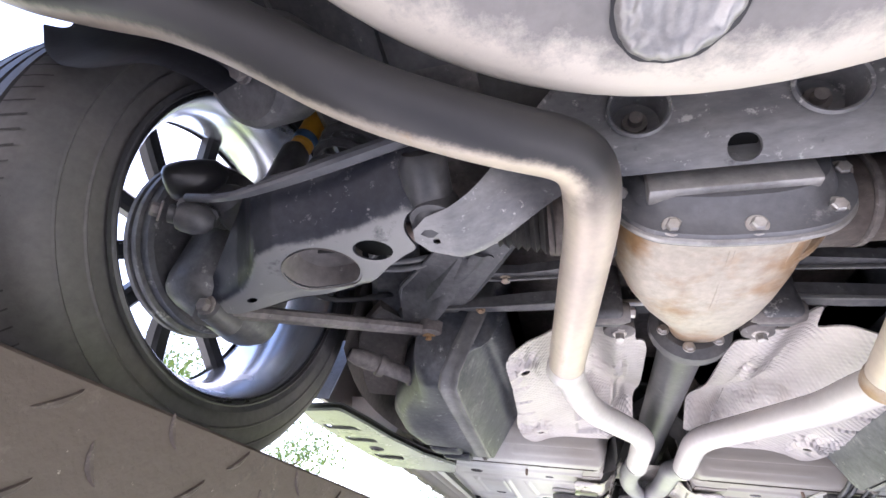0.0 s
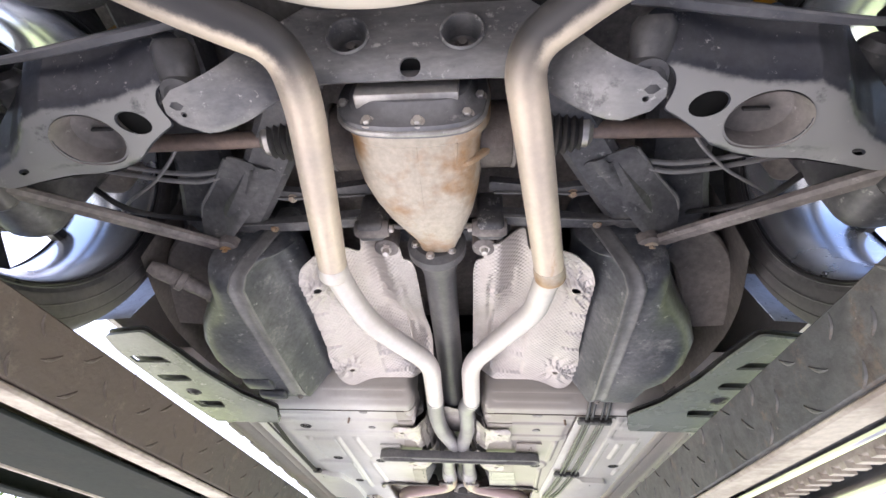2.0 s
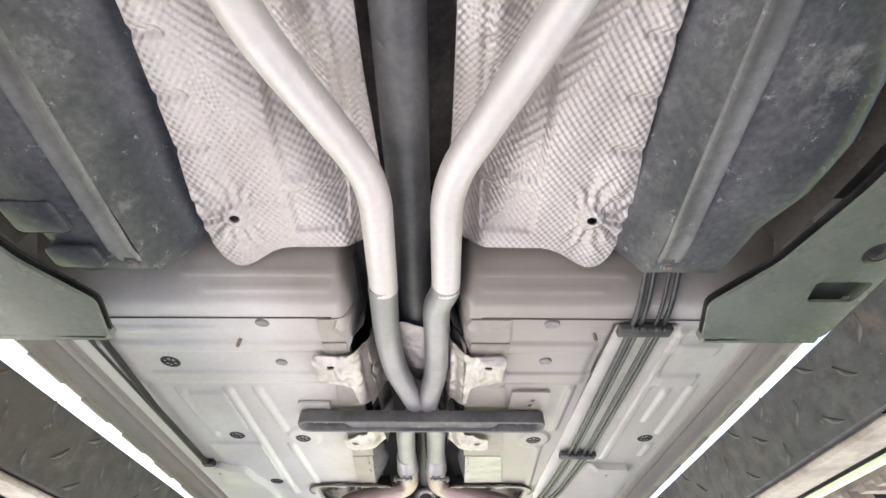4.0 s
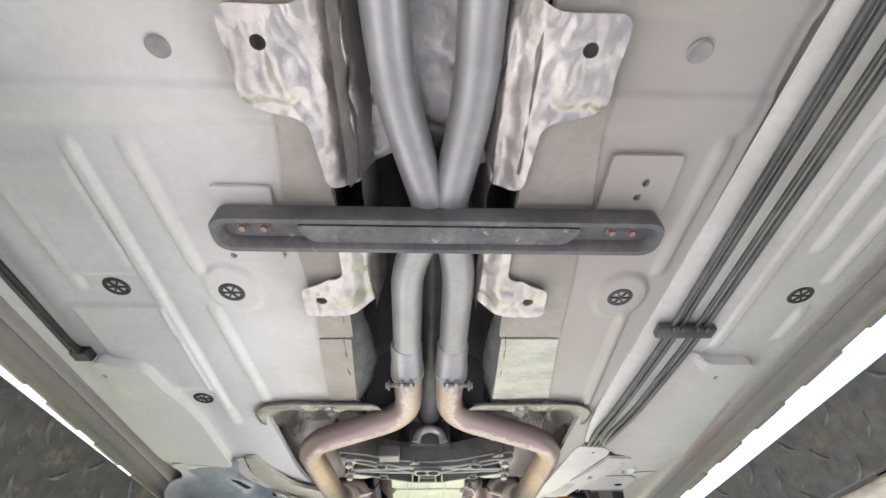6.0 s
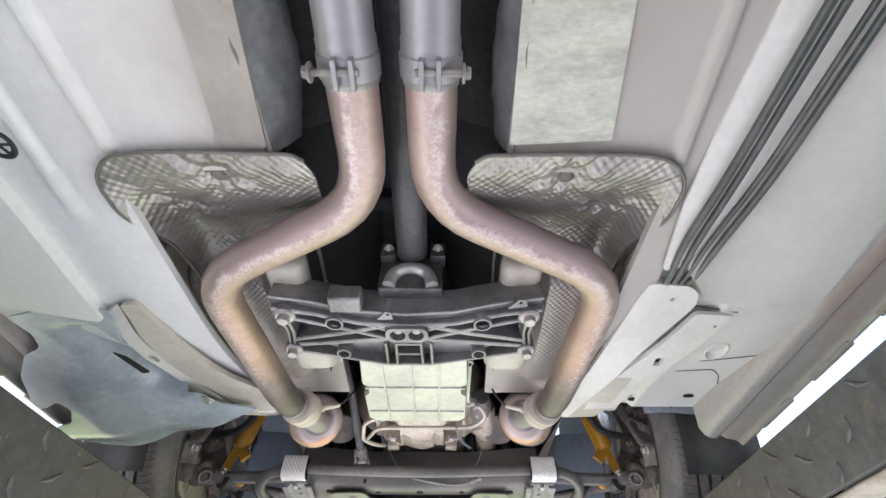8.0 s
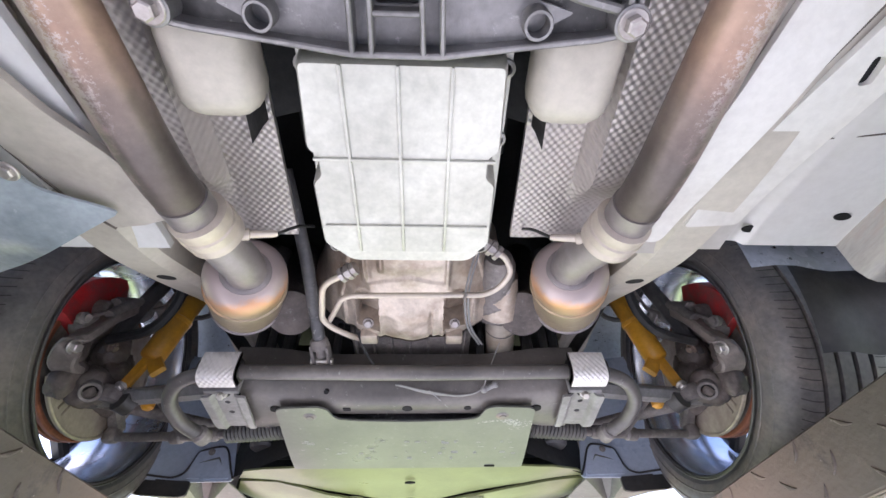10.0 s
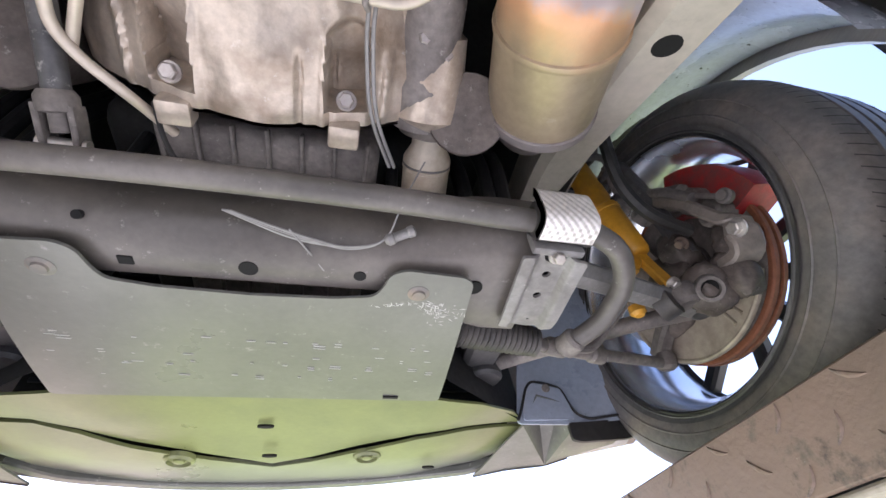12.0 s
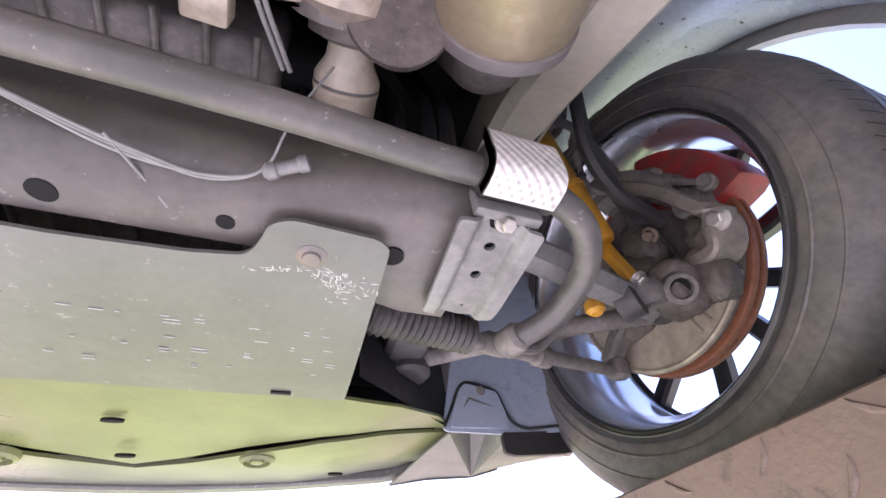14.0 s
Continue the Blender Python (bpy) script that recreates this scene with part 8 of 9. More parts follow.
# ---- car: front subframe ----
def front_subframe():
    bm = bmesh.new()
    rows = []
    xs = [-0.36, -0.335, -0.31, -0.27, -0.22, -0.16, -0.10, -0.05, 0, 0.05, 0.10, 0.16, 0.22, 0.27, 0.31, 0.335, 0.36]
    for x in xs:
        ax = abs(x)
        wide = smooth(0.16, 0.31, ax)
        y0, y1 = 2.945 - 0.02 * wide, 3.035 + 0.07 * wide
        zl = 0.272 + 0.004 * wide
        sec = [(y1, zl + 0.01), (y1 - 0.006, zl), (y1 - 0.03, zl - 0.001), (y0 + 0.035, zl + 0.001), (y0 + 0.022, zl + 0.008), (y0 + 0.004, zl + 0.034), (y0, zl + 0.05), (y0 + 0.01, zl + 0.10), (y1, zl + 0.10)]
        rows.append([bm.verts.new((x, y, z)) for y, z in sec])
    k = 9
    for a, b in zip(rows, rows[1:]):
        for j in range(k):
            bm.faces.new((a[j], a[(j + 1) % k], b[(j + 1) % k], b[j]))
    bm.faces.new(rows[0])
    bm.faces.new(rows[-1][::-1])
    sub = part("front_subframe", bm, M_BEAM, car, "black pressed front crossmember with round holes", 0.9)
    # beam holes are solid black discs, their shade put into the colour
    part("beam_hole", lathe((0, 3.006, 0.274), (0, 3.006, 0), [(0, 0.011), (0.0035, 0.011)], 18), M_HOLE, sub)
    part("beam_hole", lathe((0.128, 3.004, 0.274), (0.128, 3.004, 0), [(0, 0.0078), (0.0035, 0.0078)], 16), M_HOLE, sub)
    part("beam_hole", block((-0.135, 3.001, 0.2695), (-0.119, 3.014, 0.274), 0.001, 1), M_HOLE, sub)
    part("beam_hole", lathe((-0.165, 2.965, 0.292), (-0.165, 2.93, 0.25), [(0, 0.005), (0.012, 0.005)], 12), M_HOLE, sub)
    for s in (-1, 1):
        part("beam_hole", lathe((s * 0.276, 3.012, 0.277), (s * 0.276, 3.012, 0), [(0, 0.012), (0.004, 0.012)], 16), M_HOLE, sub)
    # anti-roll bar
    pts = [(-0.46, 3.10, 0.262), (-0.487, 3.06, 0.268), (-0.49, 2.985, 0.277), (-0.462, 2.935, 0.292), (-0.40, 2.912, 0.302), (-0.30, 2.912, 0.302), (-0.18, 2.898, 0.292), (-0.05, 2.892, 0.287),
           (0.05, 2.892, 0.287), (0.18, 2.898, 0.292), (0.30, 2.912, 0.302), (0.40, 2.912, 0.302), (0.462, 2.935, 0.292), (0.49, 2.985, 0.277), (0.487, 3.06, 0.268), (0.46, 3.10, 0.262)]
    ar = part("anti_roll_bar", tube(pts, 0.0148, 0.05, 18), M_BARS, car, "scuffed black anti-roll bar")
    for s in (-1, 1):
        e = V((0.46, 3.10, 0.262), s)
        part("bar_eye", lathe(e + Vector((0, -0.01, 0)), e + Vector((-s * 0.01, 0.03, 0)), [(0, 0.014), (0.006, 0.019), (0.03, 0.019), (0.036, 0.013)], 18), M_DUSTY, ar)
        part("drop_link", tube([e + Vector((0, 0.02, 0)), e + Vector((s * 0.05, 0.035, 0.01)), e + Vector((s * 0.12, 0.0, 0.08))], 0.008, 0.02, 10), M_DUSTY, ar)
        # bracket with its dimpled foil cap
        def channel(x, y):
            m = x - 0.359 - 0.07 * (y - 2.94)
            return 0.268 - 0.009 * smooth(0.019, 0.026, abs(m)) + 0.004 * smooth(3.05, 3.08, y)
        o = loop_round([(0.316, 2.936), (0.345, 2.934), (0.350, 2.946), (0.372, 2.946), (0.377, 2.934), (0.402, 2.936), (0.411, 3.076), (0.375, 3.083), (0.328, 3.076)], 0.005, 3)
        bk = part("bar_bracket", shield_mesh(o, channel, 0.005, [oval(0.361, 2.969, 0.0058, 0.0058, 14), oval(0.364, 3.010, 0.0058, 0.0058, 14), oval(0.371, 3.064, 0.002, 0.002, 8)], s, 0.006), M_BRACKET, car, "dusty grey channel-shaped bar bracket", 0.8)
        part("bracket_back", block((min(s * 0.335, s * 0.39), 2.95, 0.276), (max(s * 0.335, s * 0.39), 3.07, 0.282), 0.002, 1), M_HOLE, bk)
        part("bracket_yoke", block((min(s * 0.328, s * 0.396), 2.924, 0.266), (max(s * 0.328, s * 0.396), 2.936, 0.30), 0.003, 2), M_BRACKET, bk)
        part("yoke_slot", block((min(s * 0.345, s * 0.38), 2.930, 0.270), (max(s * 0.345, s * 0.38), 2.950, 0.30), 0.002, 1), M_HOLE, bk)
        part("bracket_bolt", hexbolt(V((0.361, 2.936, 0.268), s), (0, -0.45, -0.9), 0.0075, 0.014, 1.35), M_ZINC, bk)

        def cap(u, v, s=s):
            a = math.radians(140 + 128 * v)
            c, w = math.cos(a), math.sin(a)
            r = 0.0345 / (abs(c) ** 4 + abs(w) ** 4) ** 0.25
            return Vector((s * (0.328 + 0.070 * u), 2.913 + r * c, 0.302 + r * w))
        part("foil_cap", sheet(cap, 24, 30), M_FOIL_CAP, bk, "bright dimpled foil cap", 1.0)
        part("cap_edge", sheet(lambda u, v, s=s: cap(0.0, v, s) + Vector((-s * 0.002, 0.010 * u * -math.cos(math.radians(140 + 128 * v)), 0.010 * u * -math.sin(math.radians(140 + 128 * v)))), 2, 20, 0.002), M_ALU, bk)
        part("bush", lathe(V((0.328, 2.912, 0.302), s), V((1, 2.912, 0.302), s), [(0, 0.018), (0.003, 0.026), (0.078, 0.026), (0.082, 0.018)], 22), M_BOOT, bk)
        # steering rack boot, tie rod
        part("steering_boot", bellows(V((0.262, 3.118, 0.2935), s), V((0.415, 3.14, 0.284), s), 0.031, 0.022, 17, depth=0.17), M_BOOT, car, "ribbed rubber steering boot")
        tr = part("tie_rod", tube([V(p, s) for p in ((0.41, 3.14, 0.282), (0.50, 3.165, 0.287), (0.72, 3.225, 0.312))], 0.0105, 0.02, 12), M_DUSTY, car, "dusty steel tie rod")
        part("rod_nut", lathe(V((0.435, 3.146, 0.283), s), V((0.55, 3.18, 0.292), s), [(0, 0.012), (0.01, 0.016), (0.04, 0.016), (0.05, 0.012), (0.10, 0.012), (0.105, 0.016), (0.13, 0.016)], 12), M_DUSTY, tr)
        part("rod_end", lathe(V((0.733, 3.232, 0.30), s), V((0.735, 3.215, 0.36), s), [(0, 0.012), (0.006, 0.02), (0.025, 0.021), (0.04, 0.012)], 18), M_DUSTY, tr)
        part("rack_housing", tube([V((0.0, 3.125, 0.30), s), V((0.27, 3.12, 0.287), s)], 0.026, 0.02, 16), M_DARK, car)
        # lower arms
        arm = part("lower_arm", bar([V(p, s) for p in ((0.33, 2.985, 0.315), (0.48, 3.02, 0.318), (0.73, 3.10, 0.345))], 0.048, 0.032, 0.06, chamfer=0.42), M_BRACKET, car, "dusty forged lower control arm")
        part("arm_socket", lathe(V((0.665, 3.062, 0.315), s), V((0.65, 3.05, 0.40), s), [(0, 0.022), (0.006, 0.03), (0.02, 0.032), (0.035, 0.026)], 20), M_DUSTY, arm)
        ten = part("tension_strut", tube([V(p, s) for p in ((0.42, 3.33, 0.36), (0.50, 3.24, 0.345), (0.62, 3.15, 0.34), (0.72, 3.11, 0.345))], 0.015, 0.06, 12), M_DUSTY, car, "dusty tension strut")
        part("strut_bush", lathe(V((0.40, 3.345, 0.33), s), V((0.40, 3.345, 0.42), s), [(0, 0.03), (0.006, 0.036), (0.06, 0.036), (0.066, 0.03)], 20), M_BLACK, ten)
        part("subframe_horn", bar([V(p, s) for p in ((0.30, 3.06, 0.32), (0.37, 3.20, 0.35), (0.39, 3.36, 0.38))], 0.07, 0.05, 0.06), M_BLACK, car)
        # coil-over with fork
        d0, d1 = Vector((0.628, 3.066, 0.428)), Vector((0.545, 3.025, 0.70))
        dm = part("front_damper", lathe(V(d0, s), V(d1, s), [(0.0, 0.020), (0.004, 0.026), (0.010, 0.0285), (0.115, 0.0285), (0.118, 0.0265), (0.30, 0.0265)], 28), M_YELLOW, car, "yellow front damper with fork foot")
        part("damper_band", lathe(V(d0 + (d1 - d0) * 0.37, s), V(d1, s), [(0, 0.0275), (0.002, 0.0305), (0.012, 0.0305), (0.014, 0.0275)], 28), M_YELLOW, dm)
        part("fork", bar([V(p, s) for p in ((0.622, 3.062, 0.450), (0.612, 3.061, 0.420), (0.590, 3.060, 0.392))], 0.034, 0.016, 0.012, up=(0, 1, 0.2)), M_YELLOW, dm)
        part("fork", bar([V(p, s) for p in ((0.626, 3.064, 0.445), (0.634, 3.060, 0.408), (0.642, 3.048, 0.345))], 0.026, 0.014, 0.02, up=(0, 1, 0.2)), M_YELLOW, dm, "yellow fork leg down to the arm")
        part("fork_bolt", hexbolt(V((0.643, 3.043, 0.345), s), (0, -0.6, -1), 0.009, 0.012), M_ZINC, dm)
        part("fork_bush", lathe(V((0.638, 3.050, 0.322), s), V((0.620, 3.085, 0.322), s), [(0, 0.012), (0.002, 0.027), (0.03, 0.028), (0.034, 0.012)], 22), M_BOOT, dm)
        part("yellow_stop", lathe(V((0.598, 3.095, 0.335), s), V((0.60, 3.10, 0.29), s), [(0, 0.014), (0.012, 0.014), (0.018, 0.008)], 12), M_YELLOW, arm)
        coil = bmesh.new()
        pts = [V((0.555 - 0.05 * a / 30 + 0.05 * math.cos(a), 3.012 - 0.02 * a / 30 + 0.05 * math.sin(a), 0.54 + 0.0085 * a), s) for a in [i * math.pi / 8 for i in range(80)]]
        sweep(coil, pts, circle(0.007, 8))
        part("coil_spring", coil, M_BLACK, dm, "black coil spring")
        # knuckle
        kn = block((min(s * 0.715, s * 0.785), 3.045, 0.355), (max(s * 0.715, s * 0.785), 3.165, 0.485), 0.035, 4)
        k = part("steering_knuckle", kn, M_CASTING, car, "dusty cast steering knuckle")
        part("knuckle_bore", lathe(V((0.735, 3.10, 0.405), s), V((0.60, 3.075, 0.385), s), [(0, 0.045), (0.02, 0.038), (0.026, 0.030), (0.026, 0.020), (0.004, 0.018)], 22), M_DUSTY, k)
        part("knuckle_arm", bar([V(p, s) for p in ((0.735, 3.11, 0.40), (0.725, 3.18, 0.36), (0.735, 3.235, 0.335))], 0.032, 0.03, 0.04), M_DUSTY, k)
        part("knuckle_arm", bar([V(p, s) for p in ((0.73, 3.05, 0.43), (0.70, 3.03, 0.55), (0.66, 3.02, 0.66))], 0.035, 0.035, 0.06), M_BLACK, k)
        part("ball_joint", lathe(V((0.722, 3.09, 0.325), s), V((0.735, 3.095, 0.39), s), [(0, 0.014), (0.008, 0.024), (0.03, 0.026), (0.05, 0.018)], 20), M_BLACK, k)
        part("wheel_hub", lathe(V((0.765, FW[0], FW[1]), s), V((1, FW[0], FW[1]), s), [(0, 0.06), (0.03, 0.058), (0.06, 0.045)], 26), M_DUSTY, k)
        # lugs and bosses of the casting, grown together
        for n_l, (x, y, z, rx, ry, rz) in enumerate(((0.715, 3.045, 0.345, 0.042, 0.045, 0.045), (0.735, 3.000, 0.345, 0.03, 0.032, 0.05), (0.705, 3.085, 0.385, 0.036, 0.04, 0.05),
                                                     (0.735, 2.975, 0.385, 0.026, 0.026, 0.04), (0.730, 3.11, 0.42, 0.04, 0.06, 0.05), (0.725, 3.06, 0.45, 0.035, 0.035, 0.05), (0.74, 3.16, 0.37, 0.025, 0.05, 0.03))):
            own = bmesh.new()
            bmesh.ops.create_icosphere(own, subdivisions=4, radius=1.0)
            for v in own.verts:
                d = 1 + 0.22 * noise.noise(v.co * 1.6 + Vector((n_l * 3.1, 0, 0))) + 0.08 * noise.noise(v.co * 5)
                v.co = Vector((s * (x + v.co.x * rx * d), y + v.co.y * ry * d, z + v.co.z * rz * d))
            part("casting_lug", own, M_CASTING, k, "", 0.8)
        part("knuckle_opening", lathe(V((0.682, 3.018, 0.318), s), V((0.64, 2.978, 0.265), s), [(-0.02, 0.022), (0.002, 0.022), (0.004, 0.020), (0.003, 0.015), (-0.012, 0.014)], 20, closed=False), M_DUSTY, k)
        part("bore_floor", lathe(V((0.688, 3.024, 0.324), s), V((0.64, 2.978, 0.265), s), [(0, 0.016), (0.001, 0.016)], 16), M_HOLE, k)
        for (x, y, z) in ((0.712, 3.05, 0.365), (0.715, 3.13, 0.352), (0.705, 3.03, 0.44)):
            part("knuckle_bolt", hexbolt(V((x, y, z), s), (-s, 0.1, -0.6), 0.009, 0.012), M_SHAFT, k)
        # dust shield: part of a disc
        ds = []
        for i in range(19):
            a = math.radians(-142 + i * 12)
            ds.append((0.171 * math.cos(a), 0.171 * math.sin(a)))
        ds += [(0.06 * math.cos(math.radians(66)), 0.06 * math.sin(math.radians(66))), (0.05, -0.02), (-0.02, -0.05), (0.06 * math.cos(math.radians(-150)), 0.06 * math.sin(math.radians(-150)))]
        bm = plate(loop_round(ds, 0.012, 3), 0, 0.004)
        for v in bm.verts:
            v.co = Vector((s * (0.752 + v.co.z), FW[0] + v.co.x, FW[1] + v.co.y))
        dsh = part("dust_shield", bm, M_SHIELD, k, "sandy dust shield")
        part("shield_lip", tube([V((0.753, FW[0] + 0.170 * math.cos(a), FW[1] + 0.170 * math.sin(a)), s) for a in [math.radians(-140 + i * 7) for i in range(29)]], 0.005, 0.02, 8), M_SHIELD, dsh)
        for aa in (-112, -104):
            a = math.radians(aa)
            part("shield_rib", tube([V((0.752, FW[0] + r * math.cos(a), FW[1] + r * math.sin(a)), s) for r in (0.09, 0.155)], 0.0035, n=8), M_SHIELD, dsh)
        # caliper over the disc
        cal = bmesh.new()
        arc = [Vector((s * 0.785, FW[0] + 0.168 * math.cos(a), FW[1] + 0.168 * math.sin(a))) for a in [math.radians(116 + i * 8) for i in range(9)]]
        ring = [(-0.055, -0.032), (0.045, -0.032), (0.05, -0.01), (0.05, 0.028), (0.03, 0.036), (-0.045, 0.036), (-0.058, 0.02)]
        sweep(cal, arc, ring, up=(1, 0, 0))
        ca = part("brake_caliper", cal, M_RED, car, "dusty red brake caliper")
        for i, aa in enumerate((126, 150, 174)):
            a = math.radians(aa)
            part("caliper_piston", lathe(V((0.72, FW[0] + 0.14 * math.cos(a), FW[1] + 0.14 * math.sin(a)), s), V((1, FW[0] + 0.15 * math.cos(a), FW[1] + 0.15 * math.sin(a)), s), [(0, 0.02), (0.006, 0.026), (0.03, 0.028), (0.04, 0.028)], 18), M_DUSTY, ca)
        part("caliper_carrier", bar([V((0.725, FW[0] - 0.02, FW[1] + 0.145), s), V((0.715, FW[0] - 0.075, FW[1] + 0.125), s), V((0.715, FW[0] - 0.125, FW[1] + 0.075), s)], 0.05, 0.05, 0.03, chamfer=0.35), M_DUSTY, ca)
        part("caliper_bridge", tube([V((0.70, FW[0] + 0.03, FW[1] + 0.165), s), V((0.69, FW[0] - 0.04, FW[1] + 0.17), s), V((0.695, FW[0] - 0.11, FW[1] + 0.11), s), V((0.70, FW[0] - 0.145, FW[1] + 0.04), s)], 0.012, 0.04, 12), M_DUSTY, ca)
        part("caliper_bracket", bar([V((0.715, FW[0] - 0.05, FW[1] + 0.16), s), V((0.71, FW[0] - 0.12, FW[1] + 0.06), s), V((0.718, FW[0] - 0.168, FW[1] - 0.055), s), V((0.728, FW[0] - 0.15, FW[1] - 0.095), s), V((0.738, FW[0] - 0.07, FW[1] - 0.07), s)], 0.050, 0.022, 0.03), M_SHIELD_DULL, ca)
        part("caliper_bolt", hexbolt(V((0.706, 2.935, 0.376), s), (-s, 0, -0.3), 0.011, 0.014), M_ZINC, ca)
        part("hose_union", lathe(V((0.722, 2.921, 0.442), s), V((0.60, 2.90, 0.42), s), [(0, 0.013), (0.012, 0.014), (0.014, 0.010), (0.020, 0.009)], 12), M_DUSTY, ca)
        part("brake_hose", tube([V(p, s) for p in ((0.712, 2.925, 0.446), (0.708, 2.965, 0.50), (0.703, 3.010, 0.548), (0.700, 3.055, 0.57), (0.66, 3.06, 0.585), (0.60, 3.0, 0.62))], 0.0052, 0.04, 8), M_DUSTY, ca)
        part("sensor_lead", tube([V(p, s) for p in ((0.53, 2.90, 0.60), (0.56, 2.96, 0.50), (0.60, 2.98, 0.45), (0.70, 3.0, 0.44))], 0.012, 0.05, 8), M_PLASTIC, car)


M_BEAM = material("smooth_black_beam", (0.078, 0.071, 0.064), 0.33, second=(0.165, 0.147, 0.13), scale=5.0, amount=0.6, fine=0.1, bump=0.1, specks=0.35, speck_colour=(0.5, 0.48, 0.46), speck_scale=60)
M_BARS = material("worn_bar_paint", (0.095, 0.088, 0.081), 0.36, second=(0.185, 0.170, 0.155), scale=7.0, amount=0.6, fine=0.1, bump=0.1, specks=0.35)
M_FOIL_CAP = material("bright_dimpled_foil", (0.80, 0.77, 0.74), 0.4, metal=0.35, second=(0.6, 0.55, 0.5), scale=10.0, amount=0.4, fine=0.05, bump=0.1, pattern="wrap", pattern_scale=190, pattern_bump=0.7)
M_SHIELD_DULL = material("dull_sandy_steel", (0.24, 0.21, 0.185), 0.5, metal=0.2, second=(0.13, 0.11, 0.10), scale=14.0, amount=0.6, fine=0.15, bump=0.25)
M_SHIELD = material("sandy_steel", (0.42, 0.37, 0.30), 0.45, metal=0.3, second=(0.22, 0.18, 0.15), scale=14.0, amount=0.6, fine=0.12, bump=0.15)
front_subframe()


# ---- car: skid plate, undertray, bumper ----
def undertray():
    half = [(0.0, 3.038), (0.10, 3.034), (0.148, 3.026), (0.158, 3.006), (0.163, 2.984), (0.18, 2.974), (0.255, 2.978), (0.268, 2.988), (0.287, 3.292)]
    out = half + [(-x, y) for x, y in half[::-1][:-1]]
    sk = part("skid_plate", plate(loop_round(out, 0.010, 4), lambda x, y: 0.2575 + 0.003 * smooth(3.2, 3.29, y) - 0.002 * smooth(3.06, 3.12, y), 0.004), M_SKID, car, "scratched grey-green steel skid plate")
    for s in (-1, 1):
        part("skid_bolt", lathe((s * 0.202, 3.013, 0.2585), (s * 0.202, 3.013, 0), [(0, 0.014), (0.0015, 0.014), (0.0025, 0.011), (0.0030, 0.0085), (0.0055, 0.0075)], 20), M_SKID_BOLT, sk)
    rnd = random.Random(12)
    for i in range(44):
        x, y = rnd.uniform(-0.25, 0.26), rnd.choice((3.13, 3.165, 3.19, 3.22)) + rnd.uniform(-0.006, 0.006)
        L = rnd.uniform(0.004, 0.017)
        for k in range(rnd.choice((1, 1, 2))):
            part("scratch", plate([(x, y + k * 0.006), (x + L, y + k * 0.006 + 0.0006), (x + L * 0.9, y + k * 0.006 + 0.0014), (x + 0.001, y + k * 0.006 + 0.0011)], 0.2552 + 0.003 * smooth(3.2, 3.29, y), 0.001), M_SCRATCH, sk)
    # scuffed patch under one bolt
    for i in range(280):
        a = rnd.uniform(-0.5, 0.5) + (math.pi / 2 if rnd.random() < 0.5 else 0.15)
        x, y, L = rnd.gauss(0.205, 0.024), rnd.gauss(3.050, 0.010), rnd.uniform(0.0015, 0.006)
        c, w, t = math.cos(a), math.sin(a), rnd.uniform(0.0003, 0.0011)
        part("scuff", plate([(x - L * c, y - L * w), (x - w * t, y + c * t), (x + L * c, y + L * w), (x + w * t, y - c * t)], 0.2572 - 0.002 * smooth(3.06, 3.12, y), 0.0015), M_SCUFF, sk)
    part("slot", block((0.19, 3.275, 0.2555), (0.215, 3.281, 0.2585), 0, 1), M_HOLE, sk)
    # tray behind the bumper
    curve = [(-0.47, 3.425), (-0.36, 3.405), (-0.30, 3.43), (-0.235, 3.485), (-0.12, 3.545), (0.0, 3.60), (0.08, 3.565), (0.16, 3.515), (0.28, 3.452), (0.38, 3.432), (0.505, 3.43)]
    rear = [(-0.284, 3.296), (0.284, 3.296)] + [(0.38, 3.33), (0.46, 3.375)] + curve[::-1] + [(-0.44, 3.36), (-0.37, 3.325)]
    # dark finned panel added to stop sky showing through the slit
    rad = part("bay_sky_block", block((-0.55, 3.62, 0.30), (0.55, 3.655, 0.86), 0.006, 2), M_DEEP, car, "added dark panel hiding the sky behind the bumper")
    for i in range(12):
        part("sky_block_fin", block((-0.53, 3.614, 0.33 + 0.04 * i), (0.53, 3.619, 0.342 + 0.04 * i), 0.001, 1), M_PLASTIC, rad)
    tr = part("rear_tray", plate(rear, lambda x, y: 0.262 + 0.02 * smooth(0.25, 0.5, abs(x)) + 0.01 * smooth(3.35, 3.5, y), 0.005), M_TRAY, car, "grey plastic undertray, coloured lime for mirrored grass")
    front = [(x, y + 0.013 + 0.01 * math.exp(-(x / 0.12) ** 2)) for x, y in curve] + [(0.53, 3.52), (0.47, 3.66), (0.25, 3.725), (0.0, 3.745), (-0.25, 3.725), (-0.45, 3.66), (-0.50, 3.52)]
    ft = part("front_tray", plate(front, lambda x, y: 0.264 + 0.02 * smooth(0.25, 0.5, abs(x)) + 0.016 * smooth(3.5, 3.72, y), 0.006), M_TRAY, car, "grey plastic bumper tray, coloured lime for mirrored grass")
    # dark sheet standing for the shade behind the gap between the trays
    part("tray_gap_shade", plate([(x * 0.99, y - 0.012) for x, y in curve] + [(x * 0.99, y + 0.04) for x, y in curve[::-1]], lambda x, y: 0.292 + 0.02 * smooth(0.25, 0.5, abs(x)), 0.003), M_DEEP, car)
